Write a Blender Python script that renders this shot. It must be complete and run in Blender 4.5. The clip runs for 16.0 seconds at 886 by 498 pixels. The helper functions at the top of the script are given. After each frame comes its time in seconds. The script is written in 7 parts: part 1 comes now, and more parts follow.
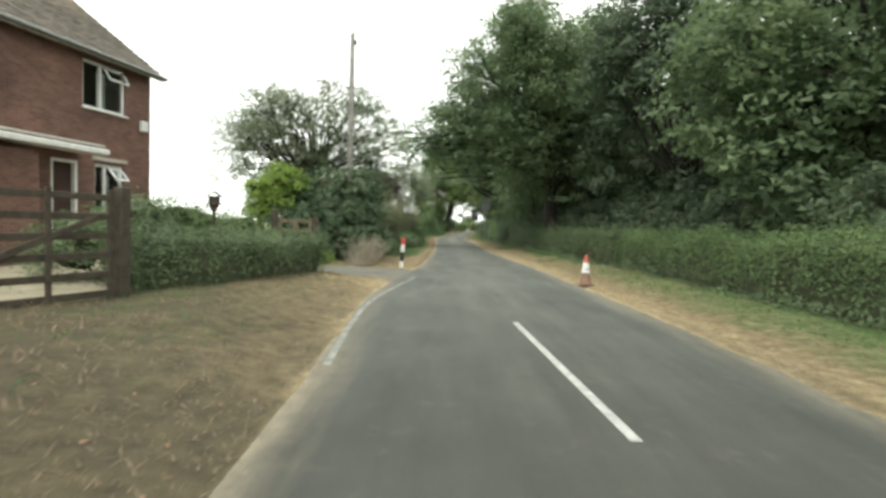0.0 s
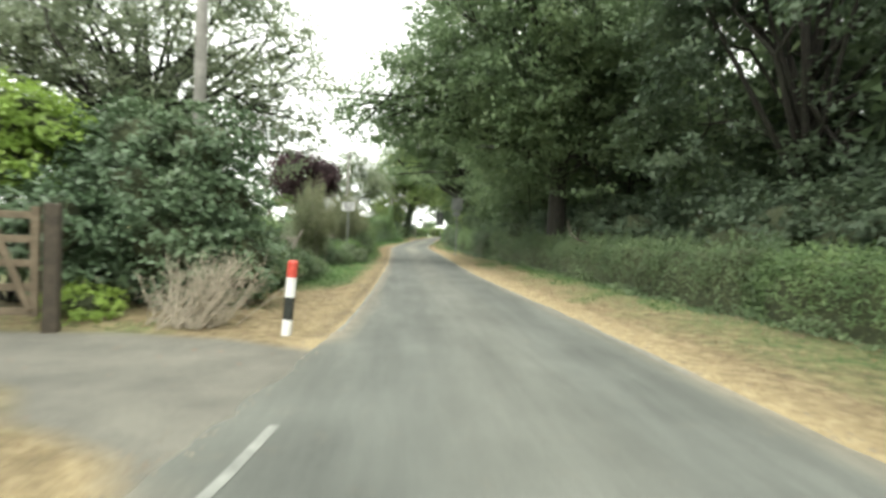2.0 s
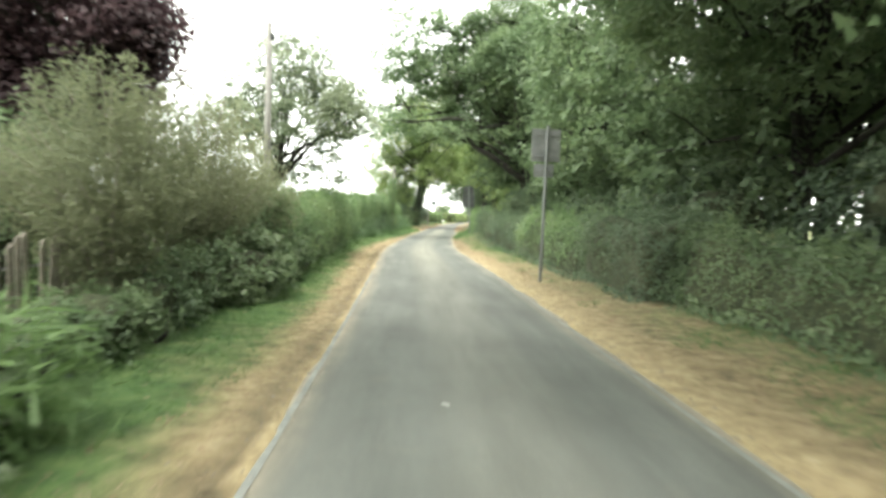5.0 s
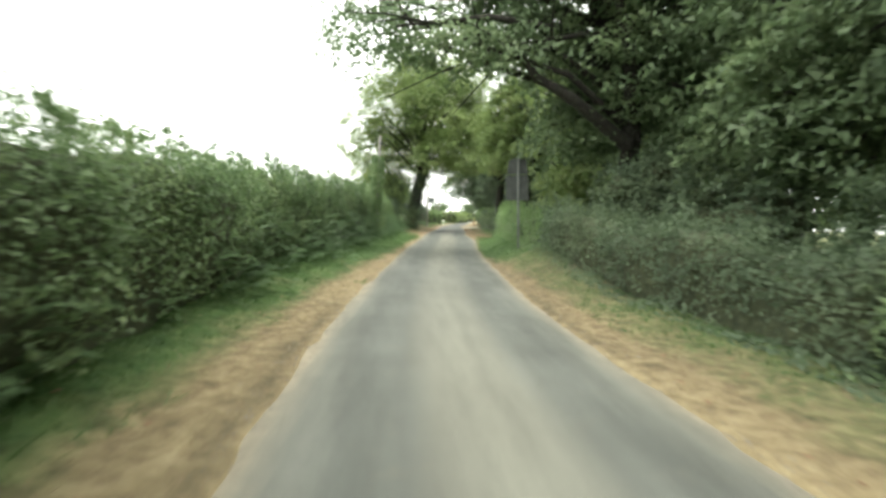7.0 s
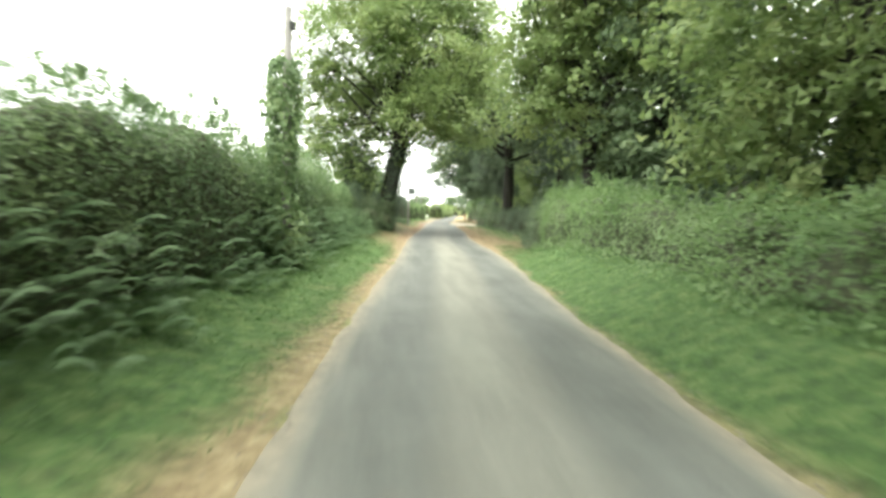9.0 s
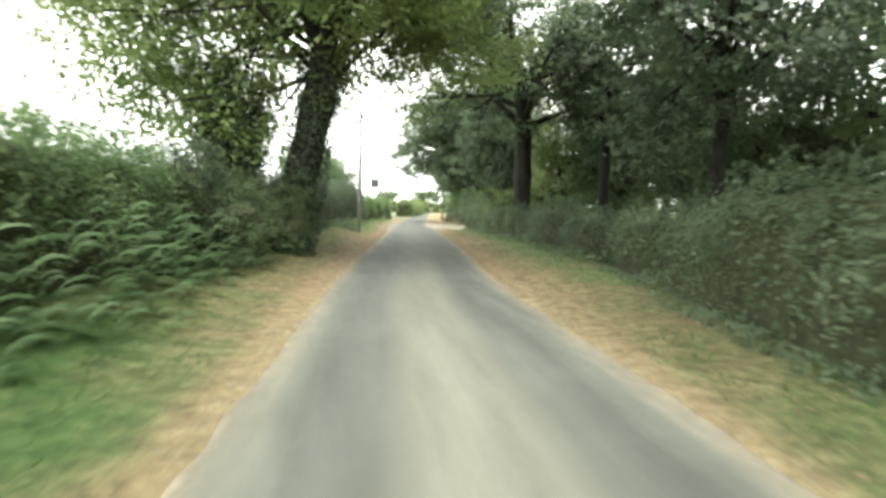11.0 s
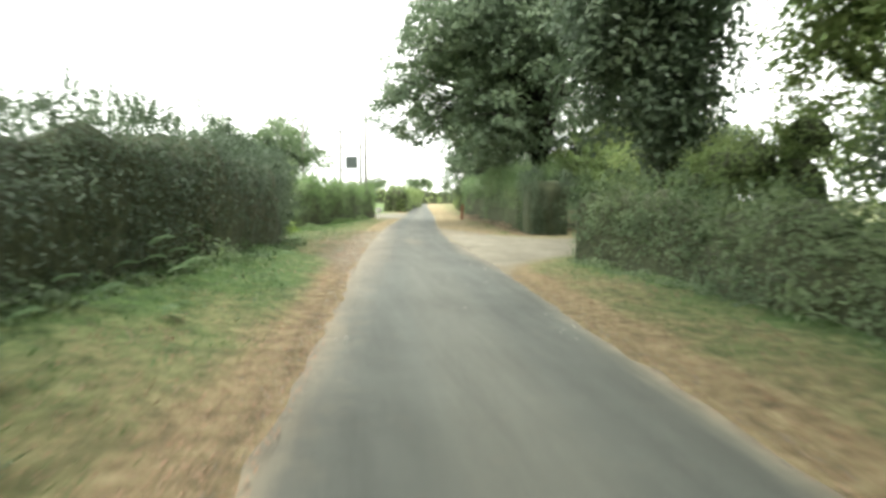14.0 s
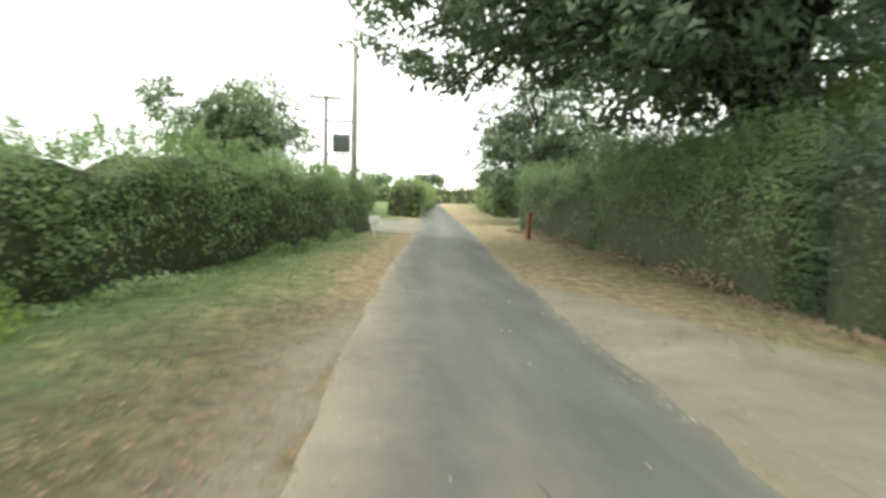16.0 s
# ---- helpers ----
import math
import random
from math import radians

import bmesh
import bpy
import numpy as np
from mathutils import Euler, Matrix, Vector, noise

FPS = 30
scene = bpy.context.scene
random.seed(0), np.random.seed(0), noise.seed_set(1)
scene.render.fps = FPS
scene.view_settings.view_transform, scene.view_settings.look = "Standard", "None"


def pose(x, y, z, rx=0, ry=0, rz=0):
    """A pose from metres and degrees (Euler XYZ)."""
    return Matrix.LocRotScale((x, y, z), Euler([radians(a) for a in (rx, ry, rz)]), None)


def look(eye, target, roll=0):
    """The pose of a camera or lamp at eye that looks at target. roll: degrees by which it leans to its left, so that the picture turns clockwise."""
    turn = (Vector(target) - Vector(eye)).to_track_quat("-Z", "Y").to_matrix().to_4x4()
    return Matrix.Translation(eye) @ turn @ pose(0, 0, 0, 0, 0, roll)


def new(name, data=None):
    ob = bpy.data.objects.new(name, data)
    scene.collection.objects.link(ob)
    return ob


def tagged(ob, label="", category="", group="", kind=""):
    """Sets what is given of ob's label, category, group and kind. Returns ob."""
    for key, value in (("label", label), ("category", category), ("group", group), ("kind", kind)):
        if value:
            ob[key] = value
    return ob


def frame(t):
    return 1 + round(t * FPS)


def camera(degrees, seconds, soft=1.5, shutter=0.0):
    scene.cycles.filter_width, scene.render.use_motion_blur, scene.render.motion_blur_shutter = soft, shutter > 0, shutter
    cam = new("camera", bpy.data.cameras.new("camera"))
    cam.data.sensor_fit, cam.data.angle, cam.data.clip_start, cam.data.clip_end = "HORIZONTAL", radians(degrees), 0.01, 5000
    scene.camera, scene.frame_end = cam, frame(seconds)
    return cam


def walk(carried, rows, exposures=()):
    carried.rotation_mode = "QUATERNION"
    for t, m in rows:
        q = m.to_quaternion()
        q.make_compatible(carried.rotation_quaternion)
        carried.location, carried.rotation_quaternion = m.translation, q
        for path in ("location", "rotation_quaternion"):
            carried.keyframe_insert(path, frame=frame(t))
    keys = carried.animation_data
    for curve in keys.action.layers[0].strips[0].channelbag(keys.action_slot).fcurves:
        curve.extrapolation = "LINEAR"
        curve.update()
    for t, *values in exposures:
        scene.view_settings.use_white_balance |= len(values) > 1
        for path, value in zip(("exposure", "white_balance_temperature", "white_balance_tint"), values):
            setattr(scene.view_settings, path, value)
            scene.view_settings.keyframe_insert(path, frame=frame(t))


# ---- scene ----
# ---- camera and walk ----
cam = camera(77.0, 16.0, soft=3.1, shutter=0.3)
PATH = [
    (0, pose(0.000, 0.000, 1.456, 87.530, -1.631, -0.022)),
    (0.5, pose(-0.058, 2.194, 1.447, 87.491, -1.808, -0.123)),
    (1, pose(-0.086, 4.856, 1.441, 87.362, -1.992, -0.702)),
    (1.5, pose(-0.014, 7.681, 1.445, 87.911, -2.433, -2.339)),
    (2, pose(0.121, 11.158, 1.449, 88.244, -2.442, -4.178)),
    (2.5, pose(0.272, 14.840, 1.455, 88.533, -2.253, -5.527)),
    (3, pose(0.356, 18.417, 1.452, 88.362, -2.725, -6.364)),
    (3.5, pose(0.508, 21.673, 1.451, 87.817, -2.716, -6.141)),
    (4, pose(0.571, 25.387, 1.452, 87.067, -2.550, -4.986)),
    (4.5, pose(0.512, 29.047, 1.447, 86.845, -2.336, -3.909)),
    (5, pose(0.419, 32.440, 1.449, 86.656, -2.225, -3.032)),
    (7.5, pose(0.218, 53.674, 1.448, 86.522, -2.349, -4.090)),
    (8, pose(0.311, 57.738, 1.451, 86.316, -2.139, -4.554)),
    (8.5, pose(0.522, 61.807, 1.452, 86.083, -1.705, -5.047)),
    (9, pose(0.712, 66.275, 1.449, 85.995, -1.698, -5.833)),
    (11.5, pose(2.532, 87.082, 1.453, 85.616, -1.089, -9.604)),
    (12, pose(2.783, 91.067, 1.454, 85.519, -0.780, -9.992)),
    (12.5, pose(3.075, 95.086, 1.448, 85.324, -0.725, -10.048)),
    (13, pose(3.438, 99.246, 1.446, 85.326, -1.209, -9.867)),
    (13.5, pose(3.886, 102.856, 1.447, 84.894, -1.678, -10.035)),
    (14, pose(4.087, 106.970, 1.449, 84.608, -0.703, -10.136)),
    (14.5, pose(4.378, 110.923, 1.448, 84.349, -0.718, -9.836)),
    (15, pose(4.685, 114.919, 1.446, 84.139, -0.730, -9.423)),
    (15.5, pose(5.021, 118.789, 1.449, 84.169, -1.330, -8.940)),
    (16, pose(5.344, 122.542, 1.450, 84.431, -1.783, -9.537)),
]
walk(cam, PATH, [(0, 0.72), (0.5, 0.92), (1.0, 1.1), (1.5, 1.15), (2.0, 1.36), (3.5, 1.3), (4.2, 1.5), (4.6, 1.72), (5.0, 2.0), (7.5, 1.2), (8.0, 1.13), (8.6, 1.52), (9.0, 2.0), (11.5, 1.55), (12.5, 1.45), (13.3, 1.6), (14.0, 1.57), (14.5, 1.5), (15.0, 1.26), (16.0, 1.08)])

# ---- world, sun ----
world = bpy.data.worlds.new("overcast")
scene.world = world
world.use_nodes = True
wn = world.node_tree.nodes
wl = world.node_tree.links
sky = wn.new("ShaderNodeTexSky")
sky.sky_type, sky.sun_disc = "NISHITA", False
sky.sun_elevation, sky.sun_rotation = radians(69), radians(195)
grey = wn.new("ShaderNodeHueSaturation")
grey.inputs["Saturation"].default_value = 0.25
wl.new(sky.outputs[0], grey.inputs["Color"])
cloud = wn.new("ShaderNodeMix")
cloud.data_type = "RGBA"
cloud.inputs[0].default_value = 0.85
cloud.inputs[7].default_value = (10.4, 10.8, 9.9, 1)
wl.new(grey.outputs[0], cloud.inputs[6])
bg = wn["Background"]
wl.new(cloud.outputs[2], bg.inputs["Color"])
bg.inputs["Strength"].default_value = 0.12

sun_data = bpy.data.lights.new("sun", "SUN")
sun_data.energy, sun_data.angle, sun_data.color = 1.3, radians(35), (1.0, 0.965, 0.91)
sun = new("sun", sun_data)
sun.matrix_world = look((-6, -12, 60), (0, 10, 0))

RNG = np.random.default_rng(7)


# ---- materials ----
def material(name):
    m = bpy.data.materials.new(name)
    m.use_nodes = True
    return m, m.node_tree.nodes, m.node_tree.links, m.node_tree.nodes["Principled BSDF"]


def ramp(nodes, stops):
    r = nodes.new("ShaderNodeValToRGB")
    el = r.color_ramp.elements
    while len(el) < len(stops):
        el.new(0.5)
    for e, (p, c) in zip(el, stops):
        e.position, e.color = p, (*c, 1)
    return r


def noise_node(nodes, links, scale, detail=5.0, rough=0.6, vec=None):
    t = nodes.new("ShaderNodeTexNoise")
    t.inputs["Scale"].default_value, t.inputs["Detail"].default_value = scale, detail
    t.inputs["Roughness"].default_value = rough
    if vec is None:
        g = nodes.new("ShaderNodeNewGeometry")
        links.new(g.outputs["Position"], t.inputs["Vector"])
    else:
        links.new(vec, t.inputs["Vector"])
    return t


def mix_rgb(nodes, links, fac, a, b, blend="MIX"):
    m = nodes.new("ShaderNodeMix")
    m.data_type, m.blend_type = "RGBA", blend
    for sock, v in ((m.inputs[0], fac), (m.inputs[6], a), (m.inputs[7], b)):
        if hasattr(v, "links"):
            links.new(v, sock)
        elif isinstance(v, (int, float)):
            sock.default_value = v
        else:
            sock.default_value = (*v, 1)
    return m.outputs[2]


def math_node(nodes, links, op, a, b=0.0, clamp=False):
    m = nodes.new("ShaderNodeMath")
    m.operation, m.use_clamp = op, clamp
    for sock, v in ((m.inputs[0], a), (m.inputs[1], b)):
        if hasattr(v, "links"):
            links.new(v, sock)
        else:
            sock.default_value = v
    return m.outputs[0]


def bump(nodes, links, bsdf, height, strength=0.5, distance=0.02):
    b = nodes.new("ShaderNodeBump")
    b.inputs["Strength"].default_value, b.inputs["Distance"].default_value = strength, distance
    links.new(height, b.inputs["Height"])
    links.new(b.outputs[0], bsdf.inputs["Normal"])


def surface(name, dark, light, scale=6.0, rough=0.8, relief=0.3, depth=0.01, metal=0.0, fine=60.0):
    """A plain surface with two scales of variation."""
    m, n, l, p = material(name)
    big = noise_node(n, l, scale)
    small = noise_node(n, l, fine, 3.0)
    f = math_node(n, l, "MULTIPLY_ADD", small.outputs[0], 0.4)
    n[-1].inputs[2].default_value = -0.2
    f = math_node(n, l, "ADD", f, big.outputs[0])
    r = ramp(n, ((0.3, dark), (0.7, light)))
    l.new(f, r.inputs[0])
    l.new(r.outputs[0], p.inputs["Base Color"])
    p.inputs["Roughness"].default_value, p.inputs["Metallic"].default_value = rough, metal
    bump(n, l, p, f, relief, depth)
    return m


def leafy(name, dark, mid, light, clear=0.48, rough=0.5, patch=0.5, tint=(1.06, 1.0, 1.15)):
    """Leaves: each island its own green, with broad drifts of colour, and light that passes through."""
    dark, mid, light = (tuple(c * k for c, k in zip(rgb, tint)) for rgb in (dark, mid, light))
    m, n, l, p = material(name)
    g = n.new("ShaderNodeNewGeometry")
    drift = noise_node(n, l, patch, 3.0)
    f = math_node(n, l, "MULTIPLY", g.outputs["Random Per Island"], 0.26)
    d = math_node(n, l, "MULTIPLY_ADD", drift.outputs[0], 1.4)
    n[-1].inputs[2].default_value = -0.33
    f = math_node(n, l, "ADD", f, d, True)
    r = ramp(n, ((0.05, dark), (0.5, mid), (0.95, light)))
    l.new(f, r.inputs[0])
    l.new(r.outputs[0], p.inputs["Base Color"])
    p.inputs["Roughness"].default_value = rough
    p.inputs["Specular IOR Level"].default_value = 0.35
    t = n.new("ShaderNodeBsdfTranslucent")
    l.new(r.outputs[0], t.inputs["Color"])
    mx = n.new("ShaderNodeMixShader")
    mx.inputs[0].default_value = clear
    l.new(p.outputs[0], mx.inputs[1])
    l.new(t.outputs[0], mx.inputs[2])
    l.new(mx.outputs[0], n["Material Output"].inputs["Surface"])
    return m


def bark_material():
    """Deeply furrowed dark bark, with the furrows running up the trunk, and greenish algae in patches."""
    m, n, l, p = material("bark")
    geo = n.new("ShaderNodeNewGeometry")
    mp = n.new("ShaderNodeMapping")
    mp.inputs["Scale"].default_value = (1.0, 1.0, 0.22)
    l.new(geo.outputs["Position"], mp.inputs["Vector"])
    furrow = noise_node(n, l, 16.0, 4.0, 0.65, mp.outputs[0])
    broad = noise_node(n, l, 1.6, 4.0, 0.6)
    r = ramp(n, ((0.36, (0.008, 0.007, 0.0055)), (0.55, (0.025, 0.0215, 0.017)), (0.72, (0.048, 0.043, 0.035))))
    l.new(furrow.outputs[0], r.inputs[0])
    algae = ramp(n, ((0.45, (0.0,) * 3), (0.7, (0.6,) * 3)))
    l.new(broad.outputs[0], algae.inputs[0])
    c = mix_rgb(n, l, algae.outputs[0], r.outputs[0], (0.030, 0.035, 0.020))
    l.new(c, p.inputs["Base Color"])
    p.inputs["Roughness"].default_value = 0.95
    bump(n, l, p, furrow.outputs[0], 1.0, 0.06)
    return m


WARM, COOL = (1.09, 1.0, 1.12), (1.04, 1.0, 1.22)
M_OAK = leafy("oak_leaf", (0.082, 0.128, 0.056), (0.142, 0.212, 0.088), (0.224, 0.298, 0.122), clear=0.48, patch=0.45, tint=COOL)
# two darker copies of the leaf green, with the wood's shade in the colour
M_HALFSHADE = leafy("half_shade_leaf", (0.066, 0.104, 0.052), (0.116, 0.170, 0.080), (0.186, 0.246, 0.110), clear=0.44, patch=0.6, tint=COOL)
M_SHADE = leafy("dark_shade_leaf", (0.050, 0.080, 0.043), (0.090, 0.134, 0.066), (0.150, 0.200, 0.095), clear=0.40, patch=0.6, tint=COOL)
M_IVY = leafy("ivy_leaf", (0.030, 0.050, 0.026), (0.055, 0.086, 0.042), (0.095, 0.130, 0.064), clear=0.25, patch=0.7, tint=COOL)
M_OAKLIGHT = leafy("oak_leaf_light", (0.104, 0.170, 0.053), (0.198, 0.284, 0.088), (0.325, 0.388, 0.142), patch=0.5, tint=(1.05, 1.0, 1.18))
M_WALNUT = leafy("walnut_leaf", (0.120, 0.165, 0.092), (0.205, 0.262, 0.145), (0.300, 0.360, 0.205), clear=0.52)
M_HEDGE = leafy("hedge_leaf", (0.078, 0.142, 0.052), (0.138, 0.226, 0.082), (0.236, 0.332, 0.122), clear=0.36, patch=1.2)
M_WILD = leafy("wild_hedge_leaf", (0.056, 0.100, 0.046), (0.116, 0.178, 0.074), (0.200, 0.270, 0.118), clear=0.38, patch=0.8)
M_LIME = leafy("lime_leaf", (0.140, 0.240, 0.040), (0.235, 0.375, 0.070), (0.345, 0.480, 0.115), tint=WARM)
M_LAUREL = leafy("laurel_leaf", (0.055, 0.100, 0.045), (0.090, 0.148, 0.068), (0.160, 0.228, 0.112), clear=0.25, rough=0.42)
M_VARIEGATED = leafy("variegated_leaf", (0.07, 0.12, 0.05), (0.15, 0.215, 0.10), (0.37, 0.42, 0.25), clear=0.25, patch=9.0)
M_PURPLE = leafy("copper_leaf", (0.040, 0.028, 0.029), (0.078, 0.051, 0.050), (0.135, 0.090, 0.080), tint=WARM)
M_GREYLEAF = leafy("tamarisk_leaf", (0.108, 0.136, 0.068), (0.200, 0.236, 0.118), (0.315, 0.345, 0.185), clear=0.5)
M_BANK = leafy("bank_leaf", (0.074, 0.136, 0.055), (0.150, 0.240, 0.091), (0.260, 0.350, 0.144), clear=0.42, patch=0.7)
M_FERN = leafy("bracken_leaf", (0.066, 0.128, 0.050), (0.120, 0.208, 0.084), (0.205, 0.300, 0.136), patch=2.2)
M_WEED = leafy("weed_leaf", (0.091, 0.172, 0.055), (0.172, 0.282, 0.092), (0.293, 0.391, 0.196))
M_GRASS = leafy("green_grass", (0.042, 0.100, 0.026), (0.083, 0.174, 0.050), (0.158, 0.248, 0.088), patch=0.9, tint=WARM)
M_STRAW = leafy("dry_grass", (0.15, 0.120, 0.068), (0.27, 0.218, 0.128), (0.41, 0.345, 0.22), patch=0.9, tint=WARM)
M_DRYTWIG = surface("dry_twigs", (0.20, 0.175, 0.13), (0.42, 0.37, 0.28), 12)
M_LITTER = leafy("dead_leaf", (0.12, 0.075, 0.042), (0.27, 0.165, 0.085), (0.43, 0.31, 0.18), clear=0.1, tint=WARM)
# twiggy inner foliage; the shade between the leaves is put into this dark colour
M_CORE = surface("hedge_inner_shade", (0.034, 0.042, 0.022), (0.082, 0.096, 0.045), 9, 0.95, 1.0, 0.05)
M_BARK = bark_material()
M_POLEWOOD = surface("pole_wood", (0.15, 0.145, 0.13), (0.285, 0.275, 0.25), 3, 0.9, 0.4, 0.01)
M_GATEWOOD = surface("gate_wood", (0.09, 0.07, 0.045), (0.19, 0.15, 0.10), 8, 0.85, 0.5, 0.005)
M_OLDWOOD = surface("old_wood", (0.18, 0.16, 0.13), (0.36, 0.32, 0.27), 10, 0.9, 0.5, 0.005)
M_WHITE = surface("white_paint", (0.62, 0.62, 0.60), (0.82, 0.82, 0.80), 8, 0.5, 0.1, 0.002)
M_STEEL = surface("galvanised_steel", (0.15, 0.16, 0.155), (0.26, 0.27, 0.26), 14, 0.45, 0.1, 0.002, 0.6)
# grey sign back with the dimmer light of the second sign in its colour
M_SIGNSHADE = surface("sign_back_shaded", (0.052, 0.058, 0.055), (0.092, 0.099, 0.093), 5, 0.55, 0.1, 0.002, 0.2)


def asphalt_material():
    m, n, l, p = material("asphalt")
    a = n.new("ShaderNodeAttribute")
    a.attribute_name = "across"
    u = a.outputs["Fac"]
    ds = n.new("ShaderNodeAttribute")
    ds.attribute_name = "dust"
    geo = n.new("ShaderNodeNewGeometry")
    mp = n.new("ShaderNodeMapping")
    mp.inputs["Scale"].default_value = (1.0, 0.12, 1.0)
    l.new(geo.outputs["Position"], mp.inputs["Vector"])
    big = noise_node(n, l, 0.6, 4.0, 0.55)
    mid = noise_node(n, l, 2.6, 5.0, 0.6, mp.outputs[0])
    fine = noise_node(n, l, 160.0, 3.0, 0.7)
    # worn pale middle and edges, darker bands where tyres run
    au = math_node(n, l, "ABSOLUTE", u)
    wob = math_node(n, l, "MULTIPLY_ADD", mid.outputs[0], 0.24)
    n[-1].inputs[2].default_value = -0.12
    au = math_node(n, l, "ADD", au, wob)
    tr = ramp(n, ((0.0, (0.85,) * 3), (0.20, (0.75,) * 3), (0.38, (0.12,) * 3), (0.60, (0.05,) * 3), (0.82, (0.35,) * 3), (1.0, (0.9,) * 3)))
    l.new(au, tr.inputs[0])
    base = ramp(n, ((0.3, (0.084, 0.091, 0.080)), (0.7, (0.124, 0.133, 0.117))))
    l.new(big.outputs[0], base.inputs[0])
    dusty = mix_rgb(n, l, 0.62, base.outputs[0], (0.26, 0.255, 0.20))
    c = mix_rgb(n, l, math_node(n, l, "MULTIPLY", tr.outputs[0], ds.outputs["Fac"], True), base.outputs[0], dusty)
    sp = ramp(n, ((0.35, (0.7,) * 3), (0.7, (1.25,) * 3)))
    l.new(fine.outputs[0], sp.inputs[0])
    c = mix_rgb(n, l, 1.0, c, sp.outputs[0], "MULTIPLY")
    old = n.new("ShaderNodeAttribute")
    old.attribute_name = "darker"
    c = mix_rgb(n, l, old.outputs["Fac"], c, mix_rgb(n, l, 1.0, c, (0.46, 0.45, 0.43), "MULTIPLY"))
    st = ramp(n, ((0.35, (0.82,) * 3), (0.65, (1.14,) * 3)))
    l.new(mid.outputs[0], st.inputs[0])
    c = mix_rgb(n, l, 1.0, c, st.outputs[0], "MULTIPLY")
    # earth washed over the outer rim, and gravel carried on from the drive
    rim = ramp(n, ((0.80, (0.0,) * 3), (0.90, (0.35,) * 3), (0.97, (0.9,) * 3), (1.0, (1.0,) * 3)))
    l.new(au, rim.inputs[0])
    earth = ramp(n, ((0.3, (0.16, 0.138, 0.098)), (0.7, (0.31, 0.268, 0.188))))
    patch = noise_node(n, l, 3.5, 5.0, 0.7)
    l.new(patch.outputs[0], earth.inputs[0])
    eg = n.new("ShaderNodeAttribute")
    eg.attribute_name = "edge"
    gr = n.new("ShaderNodeAttribute")
    gr.attribute_name = "grit"
    gf = math_node(n, l, "MULTIPLY_ADD", patch.outputs[0], 1.5)
    n[-1].inputs[2].default_value = -0.75
    gf = math_node(n, l, "ADD", gf, gr.outputs["Fac"], True)
    sand = ramp(n, ((0.3, (0.118, 0.104, 0.078)), (0.7, (0.205, 0.184, 0.140))))
    l.new(big.outputs[0], sand.inputs[0])
    c = mix_rgb(n, l, gf, c, sand.outputs[0])
    c = mix_rgb(n, l, math_node(n, l, "MULTIPLY", rim.outputs[0], eg.outputs["Fac"]), c, earth.outputs[0])
    l.new(c, p.inputs["Base Color"])
    p.inputs["Roughness"].default_value = 0.85
    bump(n, l, p, fine.outputs[0], 0.6, 0.006)
    return m


